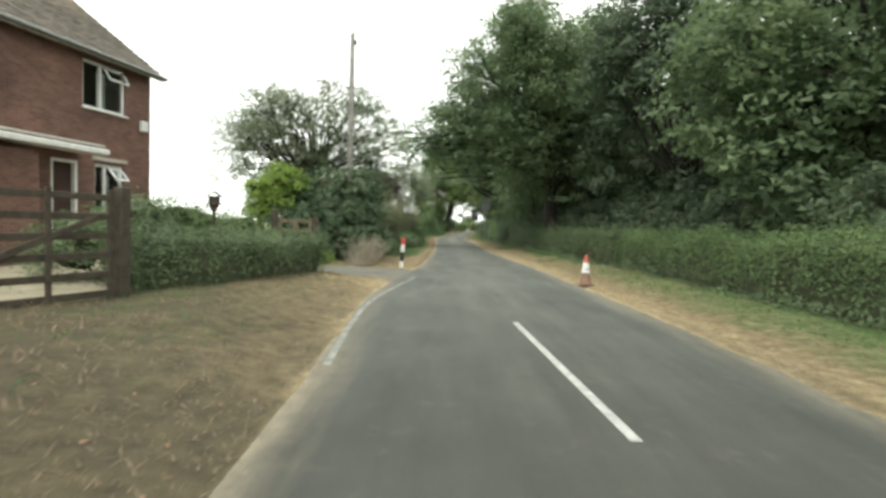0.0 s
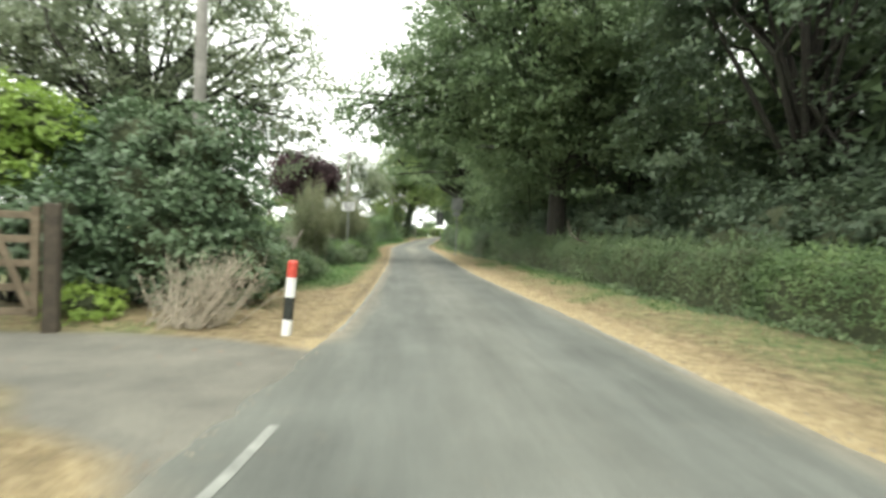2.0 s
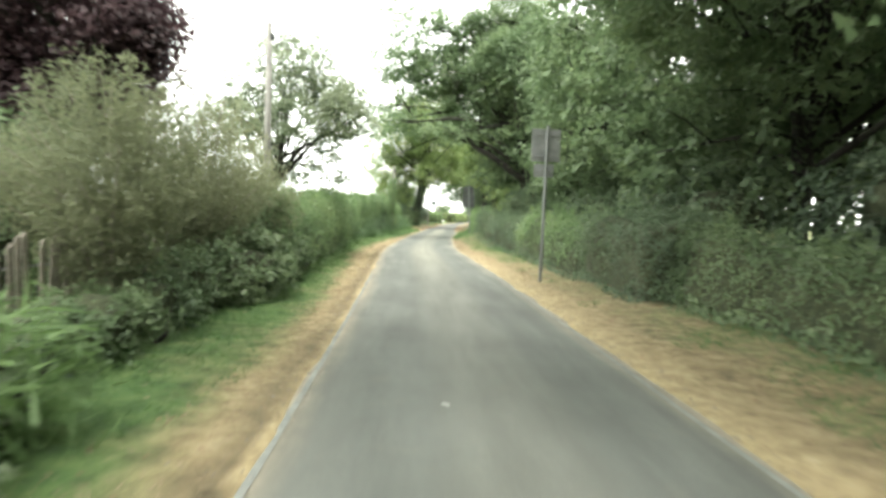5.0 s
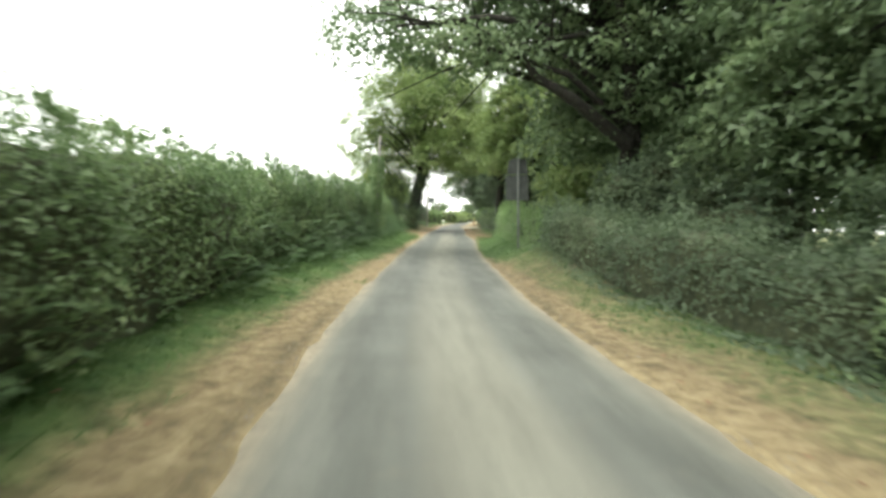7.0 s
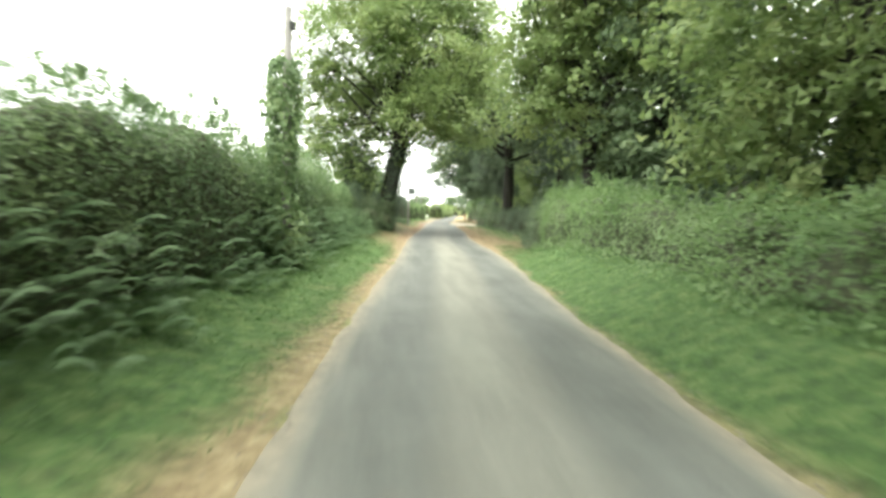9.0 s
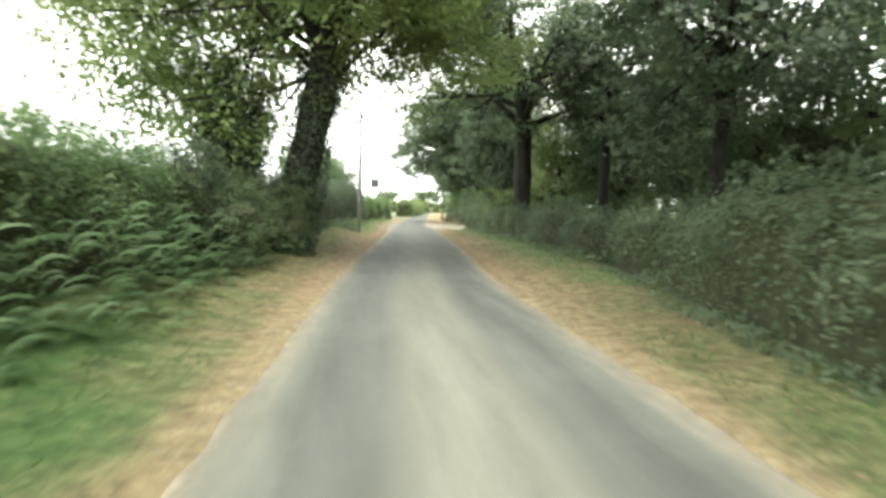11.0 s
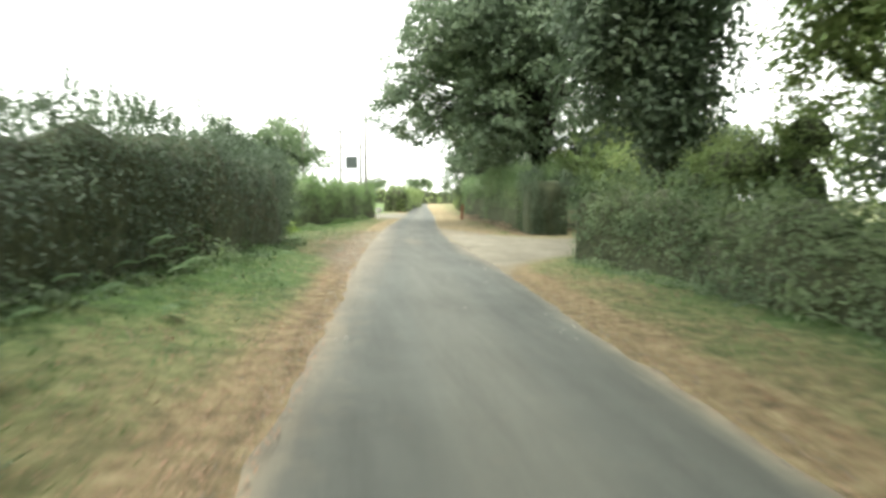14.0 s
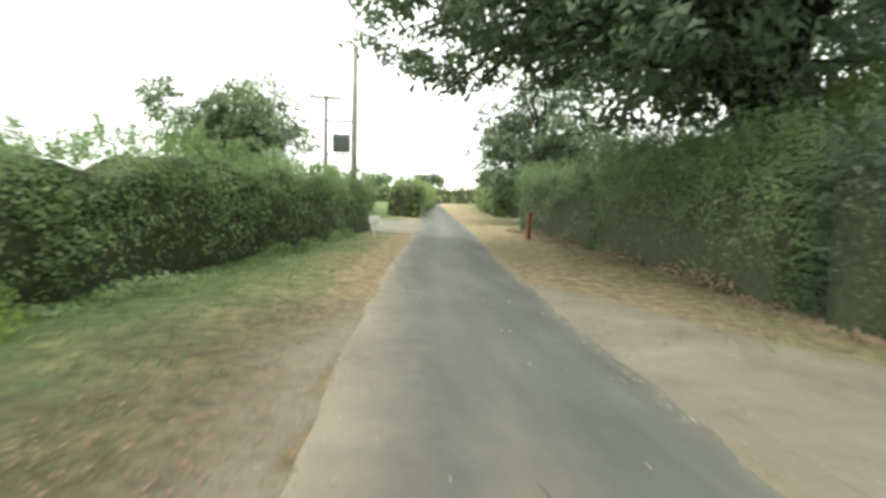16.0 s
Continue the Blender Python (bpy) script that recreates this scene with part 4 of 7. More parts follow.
M_GREENBOARD = surface("dark_green_paint", (0.012, 0.05, 0.032), (0.022, 0.075, 0.05), 8, 0.5, 0.1, 0.002)
M_TANK = surface("grey_green_tank", (0.075, 0.09, 0.085), (0.13, 0.15, 0.14), 6, 0.5, 0.1, 0.002, 0.2)
M_RUST = surface("rusty_orange", (0.14, 0.055, 0.03), (0.27, 0.115, 0.06), 16, 0.8, 0.3, 0.003)
M_STONE = surface("pale_stone", (0.30, 0.28, 0.24), (0.52, 0.49, 0.43), 12, 0.9, 0.6, 0.01)
M_YARD = surface("sandy_yard", (0.19, 0.17, 0.115), (0.30, 0.27, 0.19), 2, 0.9, 0.5, 0.01)
# the same grey back, lightened as the first sign stands lit
M_SIGNLIT = surface("sign_back_lit", (0.17, 0.18, 0.175), (0.26, 0.27, 0.26), 5, 0.55, 0.1, 0.002, 0.2)
M_INK = surface("black_lettering", (0.02, 0.02, 0.022), (0.04, 0.04, 0.045), 30, 0.6, 0.05, 0.001)


# ---- house ----
def build_house():
    """Brick house, its front seen along the lane. Local x runs along the front from the far corner, y points into the house."""
    a = radians(10)
    ex = Vector((-math.sin(a), -math.cos(a), 0))
    ey = Vector((-math.cos(a), math.sin(a), 0))
    m = Matrix.Identity(4)
    m.col[0], m.col[1], m.col[2] = (*ex, 0), (*ey, 0), (0, 0, 1, 0)
    m.translation = (-8.65, 16.45, 0.0)
    # the front runs away from x = 0; the numbers below are mirrored in y
    m.col[1] = (*(-ey), 0)
    root = empty("house", m, "two-storey red brick house with a tiled roof and white windows", "house")
    W, D, H = 9.5, 7.0, 5.62

    def at(x, y, z):
        return (x, -y, z)

    holes = [(0.99, 2.43, 4.17, 5.38), (1.06, 2.05, 1.40, 2.79), (5.6, 7.0, 4.17, 5.38), (2.60, 3.36, 0.54, 2.79)]
    xs = sorted({0.0, W, *[h[0] for h in holes], *[h[1] for h in holes]})
    zs = sorted({-0.2, H, *[h[2] for h in holes], *[h[3] for h in holes]})
    bm = bmesh.new()
    t = 0.3
    for x0, x1 in zip(xs, xs[1:]):
        z_start = None
        for z0, z1 in zip(zs, zs[1:]):
            solid = not any(h[0] <= x0 and x1 <= h[1] and h[2] <= z0 and z1 <= h[3] for h in holes)
            if solid:
                box(bm, (x1 - x0, t, z1 - z0), Matrix.Translation(at((x0 + x1) / 2, t / 2, (z0 + z1) / 2)))
    bmesh.ops.remove_doubles(bm, verts=bm.verts[:], dist=0.001)
    part("front_wall", bm, M_BRICK, root)
    for nm, c, s in (("gable_wall", at(0.15, D / 2 + 0.15, H / 2 - 0.1), (0.3, D - 0.3, H + 0.2)), ("gable_wall", at(W - 0.15, D / 2 + 0.15, H / 2 - 0.1), (0.3, D - 0.3, H + 0.2)), ("back_wall", at(W / 2, D, H / 2 - 0.1), (W, 0.3, H + 0.2))):
        part(nm, box(bmesh.new(), s, Matrix.Translation(c)), M_BRICK, root)
    part("upper_floor", box(bmesh.new(), (W - 0.7, D - 0.7, 0.2), Matrix.Translation(at(W / 2, D / 2, 3.2))), M_WHITE, root)
    # roof: two slopes with courses of tiles
    ridge = H + 2.9
    for way in (0, 1):
        bm = bmesh.new()
        n = 22
        for i in range(n):
            f0, f1 = i / n, (i + 1) / n
            y0, y1 = -0.3 + (D / 2 + 0.3) * f0, -0.3 + (D / 2 + 0.3) * f1
            z0, z1 = H - 0.1 + (ridge - H) * f0, H - 0.1 + (ridge - H) * f1
            if way:
                y0, y1 = D - y0, D - y1
            k = 34
            for q in range(k):
                x0 = -0.22 + (W + 0.44) * q / k
                x1 = -0.22 + (W + 0.44) * (q + 1) / k - 0.02
                lift = 0.05 + 0.006 * ((q * 7 + i * 3) % 5)
                v = [bm.verts.new(at(x, y, z)) for x, y, z in ((x0, y0, z0 + lift), (x1, y0, z0 + lift), (x1, y1, z1 + 0.02), (x0, y1, z1 + 0.02), (x0, y0, z0), (x1, y0, z0))]
                bm.faces.new((v[0], v[1], v[2], v[3]))
                bm.faces.new((v[4], v[5], v[1], v[0]))
        part("roof_slope", bm, M_TILE, root, "weathered brown tiled roof slope")
        bm = bmesh.new()
        y0, y1 = (-0.28, D / 2) if not way else (D + 0.28, D / 2)
        for x0, x1 in ((-0.2, W + 0.2),):
            v = [bm.verts.new(at(*q)) for q in ((x0, y0, H - 0.12), (x1, y0, H - 0.12), (x1, y1, ridge - 0.02), (x0, y1, ridge - 0.02), (x0, y0, H - 0.2), (x1, y0, H - 0.2), (x1, y1, ridge - 0.12), (x0, y1, ridge - 0.12))]
            for f in ((0, 1, 2, 3), (7, 6, 5, 4), (0, 4, 5, 1), (1, 5, 6, 2), (3, 7, 4, 0), (2, 6, 7, 3)):
                bm.faces.new([v[i] for i in f])
        part("roof_boarding", bm, M_GATEWOOD, root)
    for x in (0.15, W - 0.15):
        bm = bmesh.new()
        v = [bm.verts.new(at(x + s, y, z)) for s in (-0.14, 0.14) for y, z in ((0.05, H), (D - 0.05, H), (D / 2, ridge - 0.15))]
        for f in ((0, 1, 2), (5, 4, 3), (0, 3, 4, 1), (1, 4, 5, 2), (2, 5, 3, 0)):
            bm.faces.new([v[i] for i in f])
        part("gable_top", bm, M_BRICK, root)
    V, F = tubes([[(at(-0.25, -0.34, H - 0.12), 0.055), (at(W + 0.2, -0.34, H - 0.12), 0.055)]], 10)
    quads_mesh("gutter", V, F, M_STEEL, root, True)
    part("fascia", box(bmesh.new(), (W + 0.4, 0.03, 0.11), Matrix.Translation(at(W / 2, -0.29, H - 0.16))), M_OLDWOOD, root, "weathered pale fascia board")

    def window(x0, x1, z0, z1, tilt):
        w, h = x1 - x0, z1 - z0
        c = (x0 + x1) / 2
        win = part("window", box(bmesh.new(), (w + 0.1, 0.12, 0.05), Matrix.Translation(at(c, -0.02, z0 - 0.02)), 0.01), M_WHITE, root, "white framed casement window with an open top light")
        bm = bmesh.new()
        for px in (x0 + 0.035, c + 0.1, x1 - 0.035):
            box(bm, (0.07, 0.07, h), Matrix.Translation(at(px, 0.08, (z0 + z1) / 2)), 0.006)
        for pz in (z0 + 0.035, z1 - 0.035):
            box(bm, (w, 0.065, 0.07), Matrix.Translation(at(c, 0.08, pz)), 0.006)
        part("frame", bm, M_WHITE, win)
        part("pane", box(bmesh.new(), (w - 0.06, 0.01, h - 0.06), Matrix.Translation(at(c, 0.11, (z0 + z1) / 2))), M_GLASS, win)
        # the open top light, hung from its upper edge
        lw, lh = (w / 2 - 0.02, h * 0.3)
        hinge = Matrix.Translation(at(x0 + 0.05 + lw / 2, 0.02, z1 - 0.08)) @ Matrix.Rotation(radians(tilt), 4, "X")
        bm = bmesh.new()
        for dx, dz, sx, sz in ((0, -0.025, lw, 0.05), (0, -lh + 0.025, lw, 0.05), (-lw / 2 + 0.025, -lh / 2, 0.05, lh), (lw / 2 - 0.025, -lh / 2, 0.05, lh)):
            box(bm, (sx, 0.04, sz), hinge @ Matrix.Translation((dx, 0, dz)), 0.004)
        part("top_light", bm, M_WHITE, win)
        part("top_light_pane", box(bmesh.new(), (lw - 0.08, 0.008, lh - 0.08), hinge @ Matrix.Translation((0, 0, -lh / 2))), M_GLASS, win)

    for cx, cz, cw, ch in ((1.45, 4.72, 0.28, 1.05), (1.25, 2.0, 0.2, 1.1)):
        bm = bmesh.new()
        for k in range(7):
            box(bm, (cw / 7, 0.03 + 0.02 * (k % 2), ch), Matrix.Translation(at(cx - cw / 2 + cw * (k + 0.5) / 7, 0.38 + 0.015 * (k % 2), cz)), 0.006)
        part("curtain", bm, M_WHITE, root, "pale drawn-back curtain behind the glass")
    window(*holes[0], 32)
    window(*holes[1], 40)
    window(*holes[2], 8)
    d0, d1, z0, z1 = holes[3]
    door = part("door", box(bmesh.new(), (d1 - d0 - 0.1, 0.06, z1 - z0 - 0.06), Matrix.Translation(at((d0 + d1) / 2, 0.16, (z0 + z1) / 2)), 0.005), M_DARKDOOR, root, "dark front door in a white frame")
    bm = bmesh.new()
    for x in (d0 + 0.03, d1 - 0.03):
        box(bm, (0.07, 0.12, z1 - z0), Matrix.Translation(at(x, 0.06, (z0 + z1) / 2)), 0.005)
    box(bm, (d1 - d0, 0.12, 0.07), Matrix.Translation(at((d0 + d1) / 2, 0.06, z1 - 0.035)), 0.005)
    part("door_frame", bm, M_WHITE, door)
    part("door_knob", lathe(bmesh.new(), ((0.012, 0), (0.014, 0.03), (0.03, 0.05), (0.012, 0.075)), 10, Matrix.Translation(at(d0 + 0.14, 0.13, 1.55)) @ Matrix.Rotation(radians(90), 4, "X")), M_STEEL, door)
    part("door_step", box(bmesh.new(), (1.2, 0.5, 0.14), Matrix.Translation(at((d0 + d1) / 2, -0.25, 0.46)), 0.02), M_STONE, root)
    # bay beside the door under a flat hood
    part("bay_wall", box(bmesh.new(), (1.7, 0.6, 2.9), Matrix.Translation(at(5.1, -0.3, 1.35))), M_BRICK, root, "shallow brick bay beside the door")
    part("hood", box(bmesh.new(), (3.5, 0.95, 0.13), Matrix.Translation(at(4.3, -0.42, 3.02)) @ Matrix.Rotation(radians(-3), 4, "X"), 0.02), M_WHITE, root, "white flat hood over the door")
    part("hood_lead", box(bmesh.new(), (3.4, 0.85, 0.06), Matrix.Translation(at(4.3, -0.4, 3.13)), 0.02), M_STONE, root)
    bm = bmesh.new()
    box(bm, (0.22, 0.14, 0.30), Matrix.Translation(at(0.36, -0.08, 4.02)), 0.02)
    part("alarm_box", bm, M_WHITE, root, "white wall-mounted box near the corner")
    part("window_lintel", box(bmesh.new(), (1.2, 0.05, 0.1), Matrix.Translation(at(1.55, -0.02, 2.92)), 0.01), M_STONE, root)
    return root


build_house()
sheet("paved_yard", [(-5.9, 4.0), (-4.9, 8.2), (-6.0, 16.0), (-8.6, 16.6), (-12, 4), (-9, 2)], M_YARD, "pale paved yard in front of the brick house", "yard", 0.36, 0.02)


# ---- gates, fences, poles, signs ----
def field_gate(name, a, b, h, rails, label, mat, braces=True, post_mat=None):
    """A barred wooden gate from a to b, with its two posts."""
    a, b = Vector(a), Vector(b)
    d = (b - a)
    L = d.length
    root = empty(name, pose(a.x, a.y, a.z, 0, 0, math.degrees(math.atan2(d.y, d.x))), label, "gate")
    for x, tall in ((-0.12, h + 0.5), (L + 0.12, h + 0.3)):
        bm = box(bmesh.new(), (0.17, 0.17, tall), Matrix.Translation((x, 0, tall / 2 - 0.2)), 0.015)
        part("gate_post", bm, post_mat or mat, root)
    for i in range(rails):
        z = 0.14 + (h - 0.2) * i / (rails - 1)
        part("rail", box(bmesh.new(), (L - 0.08, 0.04, 0.09), Matrix.Translation((L / 2, 0, z)), 0.006), mat, root)
    for x in (0.06, L - 0.06):
        part("stile", box(bmesh.new(), (0.09, 0.06, h - 0.02), Matrix.Translation((x, 0.0, h / 2 + 0.06)), 0.006), mat, root)
    if braces == "single":
        part("brace", beam(bmesh.new(), (0.1, -0.04, 0.16), (L - 0.2, -0.04, h - 0.3), 0.03, 0.08, 0.005), mat, root)
        for x in (L * 0.36, L * 0.68):
            part("upright", box(bmesh.new(), (0.08, 0.03, h - 0.06), Matrix.Translation((x, -0.045, h / 2 + 0.06)), 0.005), mat, root)
        return root
    if braces:
        for x0, x1 in ((0.1, L / 2), (L - 0.1, L / 2)):
            part("brace", beam(bmesh.new(), (x0, -0.04, 0.16), (x1, -0.04, h - 0.06), 0.03, 0.08, 0.005), mat, root)
    part("upright", box(bmesh.new(), (0.08, 0.03, h - 0.06), Matrix.Translation((L / 2, -0.045, h / 2 + 0.06)), 0.005), mat, root)
    return root


field_gate("field_gate", (-5.62, 5.0, 0.24), (-4.62, 7.85, 0.24), 1.52, 6, "weathered wooden barred gate in front of the house, coloured dark for shade", M_DARKWOOD, "single")
field_gate("field_gate", (-5.32, 18.05, 0.12), (-4.3, 18.35, 0.12), 1.38, 5, "weathered braced wooden gate standing at the driveway", M_GATEWOOD, True, M_DARKWOOD)


def pole(x, y, h, r=0.11, label="tall weathered wooden telegraph pole", lean=(0, 0), arm=False):
    root = empty("telegraph_pole", pose(x, y, 0), label, "pole", "telegraph poles")
    V, F = tubes([[((0, 0, -0.3), r * 1.1), ((lean[0] * 0.5, lean[1] * 0.5, h * 0.5), r * 0.9), ((lean[0], lean[1], h), r * 0.7), ((lean[0], lean[1], h + 0.04), 0.01)]], 12)
    quads_mesh("shaft", V, F, M_POLEWOOD, root, True)
    if arm:
        part("crossarm", box(bmesh.new(), (0.9, 0.09, 0.09), Matrix.Translation((lean[0], lean[1] - 0.1, h - 0.15)), 0.01), M_POLEWOOD, root)
        for s in (-0.4, 0.0, 0.4):
            part("insulator", lathe(bmesh.new(), ((0.03, 0), (0.045, 0.03), (0.03, 0.07), (0.04, 0.1), (0.02, 0.14)), 10, Matrix.Translation((lean[0] + s, lean[1] - 0.1, h - 0.1))), M_TANK, root)
    else:
        part("cap", box(bmesh.new(), (0.12, 0.12, 0.16), Matrix.Translation((lean[0] + r * 0.8, lean[1], h - 0.35)), 0.01), M_BLACK, root)
    return root


pole(-3.66, 21.7, 8.7, 0.12)
pole(-3.5, 47.5, 6.3, 0.10)
ivy_pole = pole(-1.27, 77.7, 5.3, 0.10, "telegraph pole half covered by climbing ivy")
pole(2.45, 109.6, 5.9, 0.085)
pole(0.42, 161.3, 8.6, 0.12)
pole(5.5, 142.7, 6.5, 0.12)


def transformer():
    root = empty("transformer_poles", pose(3.9, 157.7, 0), "pair of wooden poles carrying a grey transformer box", "pole")
    for x, h in ((0, 7.2), (1.75, 6.7)):
        V, F = tubes([[((x, 0, -0.2), 0.15), ((x, 0, h), 0.11)]], 12)
        quads_mesh("shaft", V, F, M_POLEWOOD, root, True)
    part("crossarm", box(bmesh.new(), (1.9, 0.12, 0.15), Matrix.Translation((0.0, -0.15, 7.05)), 0.01), M_POLEWOOD, root)
    part("crossbar", box(bmesh.new(), (2.1, 0.1, 0.12), Matrix.Translation((0.9, -0.15, 5.7)), 0.01), M_POLEWOOD, root)
    part("platform", box(bmesh.new(), (2.0, 0.4, 0.08), Matrix.Translation((0.9, -0.2, 3.72)), 0.01), M_STEEL, root)
    tank = part("tank", box(bmesh.new(), (1.05, 0.7, 1.05), Matrix.Translation((0.95, -0.45, 4.35)), 0.06), M_TANK, root, "grey-green transformer tank")
    for i in range(7):
        part("fin", box(bmesh.new(), (0.03, 0.12, 0.8), Matrix.Translation((0.56 + i * 0.13, -0.84, 4.33)), 0.005), M_TANK, tank)
    for s in (-0.8, 0.0, 0.8):
        part("insulator", lathe(bmesh.new(), ((0.04, 0), (0.06, 0.05), (0.04, 0.1), (0.05, 0.15), (0.02, 0.2)), 10, Matrix.Translation((s, -0.15, 7.1))), M_TANK, root)


transformer()


def words(text, size, mat, parent, m):
    """Lettering, as flat mesh, on a board."""
    cu = bpy.data.curves.new("words", "FONT")
    cu.offset = 0.0035
    cu.body, cu.size, cu.align_x, cu.align_y, cu.extrude = text, size, "CENTER", "CENTER", 0.001
    tmp = bpy.data.objects.new("words", cu)
    scene.collection.objects.link(tmp)
    me = bpy.data.meshes.new_from_object(tmp.evaluated_get(bpy.context.evaluated_depsgraph_get()))
    bpy.data.objects.remove(tmp)
    me.materials.clear()
    me.materials.append(mat)
    ob = new("lettering", me)
    ob.parent = parent
    ob.matrix_local = m
    return ob


def crossing_sign():
    root = empty("road_sign", pose(-2.2, 35.1, 0, 0, 0, -3), "white rectangular sign with black lettering on a grey post", "sign")
    V, F = tubes([[((0, 0.04, -0.1), 0.032), ((0, 0.04, 2.68), 0.032)]], 12)
    quads_mesh("post", V, F, M_STEEL, root, True)
    board = part("board", box(bmesh.new(), (0.56, 0.012, 0.37), Matrix.Translation((0, 0, 2.36)), 0.003), M_WHITE, root, "white board with a thin black border")
    bm = bmesh.new()
    for x, z, w, h in ((0, 0.165, 0.53, 0.008), (0, -0.165, 0.53, 0.008), (-0.262, 0, 0.008, 0.33), (0.262, 0, 0.008, 0.33)):
        box(bm, (w, 0.003, h), Matrix.Translation((x, -0.009, 2.36 + z)))
    part("border", bm, M_INK, board)
    for t, x, i in (("PARK", -0.125, 0), ("HERE", 0.115, 0), ("AND", -0.1, 1), ("USE", 0.1, 1), ("PHONE", -0.065, 2), ("AT", 0.175, 2), ("CROSSING", 0, 3)):
        words(t, 0.083, M_INK, board, Matrix.Translation((x, -0.009, 2.36 + 0.113 - i * 0.075)) @ Matrix.Rotation(radians(90), 4, "X"))
    part("clip", box(bmesh.new(), (0.09, 0.06, 0.03), Matrix.Translation((0, 0.035, 2.45)), 0.004), M_STEEL, root)


crossing_sign()


def garden_arch():
    """A small pale timber arch with a gabled top, hung with a climber."""
    root = empty("garden_arch", pose(-6.05, 39.6, 0, 0, 0, 4), "pale weathered timber garden arch with a yellow-green climber", "garden arch")
    for x in (-0.45, 0.45):
        for y in (-0.25, 0.25):
            part("post", box(bmesh.new(), (0.07, 0.07, 2.5), Matrix.Translation((x, y, 1.2)), 0.006), M_OLDWOOD, root)
    for y in (-0.25, 0.25):
        part("beam", box(bmesh.new(), (1.2, 0.05, 0.09), Matrix.Translation((0, y, 2.42)), 0.006), M_OLDWOOD, root)
        for s in (-1, 1):
            part("rafter", beam(bmesh.new(), (s * 0.62, y, 2.44), (0, y, 2.72), 0.05, 0.07, 0.005), M_OLDWOOD, root)
    rng = np.random.default_rng(12)
    n = 900
    q = np.stack([rng.normal(size=n) * 0.35 - 0.1, rng.normal(size=n) * 0.25, 2.62 + rng.normal(size=n) * 0.16], 1)
    V, F = leaf_quads(rng, q, unit(rng.normal(size=(n, 3)) + [0, 0, 0.6]), 0.09)
    tagged(quads_mesh("climber", V, F, M_OAKLIGHT, root), "yellow-green climbing leaves")


garden_arch()


def sign_backs():
    """Two road signs seen from behind: grey sheet backs with stiffening rails on steel posts."""
    # lit plates get the lighter grey, the second sign's plates the darker
    root = empty("road_sign", pose(3.42, 45.3, 0, 0, 0, 2), "grey back of a road sign beside the hedge", "sign", "road signs seen from behind")
    V, F = tubes([[((0, -0.05, -0.2), 0.038), ((0.02, -0.05, 3.62), 0.038)]], 12)
    quads_mesh("post", V, F, M_STEEL, root, True)
    part("upper_plate", box(bmesh.new(), (0.68, 0.008, 0.75), Matrix.Translation((0, 0, 3.18)), 0.003), M_SIGNLIT, root)
    part("lower_plate", box(bmesh.new(), (0.46, 0.008, 0.30), Matrix.Translation((-0.03, 0, 2.60)), 0.003), M_SIGNLIT, root)
    for z in (3.42, 2.92, 2.6):
        part("rail", box(bmesh.new(), (0.6 if z > 2.7 else 0.42, 0.03, 0.035), Matrix.Translation((0, -0.02, z)), 0.004), M_SIGNLIT, root)
    root = empty("road_sign", pose(4.06, 68.05, 0, 0, -3.2, -6), "tall grey back of a road sign on a steel post", "sign", "road signs seen from behind")
    V, F = tubes([[((0, -0.05, -0.2), 0.038), ((0.03, -0.05, 3.58), 0.038)]], 12)
    quads_mesh("post", V, F, M_STEEL, root, True)
    bm = bmesh.new()
    vs = [bm.verts.new((x, y, z)) for y in (-0.004, 0.004) for x, z in ((-0.36, 2.95), (0.36, 2.95), (0.30, 3.42), (0.0, 3.52), (-0.30, 3.42))]
    bm.faces.new(vs[4::-1])
    bm.faces.new(vs[5:])
    for i in range(5):
        bm.faces.new((vs[i], vs[(i + 1) % 5], vs[5 + (i + 1) % 5], vs[5 + i]))
    part("upper_plate", bm, M_SIGNSHADE, root)
    part("lower_plate", box(bmesh.new(), (0.76, 0.008, 0.84), Matrix.Translation((-0.02, 0, 2.50)), 0.003), M_SIGNSHADE, root)
    for z in (3.05, 2.86, 2.45):
        part("rail", box(bmesh.new(), (0.66, 0.03, 0.035), Matrix.Translation((0, -0.02, z)), 0.004), M_SIGNSHADE, root)


sign_backs()


def marker_post():
    root = empty("marker_post", pose(-1.35, 18.6, 0.05, 0, 3.6, 0), "red, white and black banded marker post at the driveway", "post")
    h = [(0.0, 0.16, M_WHITE), (0.16, 0.46, M_BLACK), (0.46, 0.72, M_WHITE), (0.72, 0.94, M_RED)]
    for z0, z1, mat in h:
        top = z1 - (0.02 if z1 > 0.9 else 0)
        prof = [(0.066, z0 - (0.15 if z0 == 0 else 0)), (0.066, top)]
        if z1 > 0.9:
            prof.append((0.045, z1))
        part("band", lathe(bmesh.new(), prof, 16), mat, root)


marker_post()


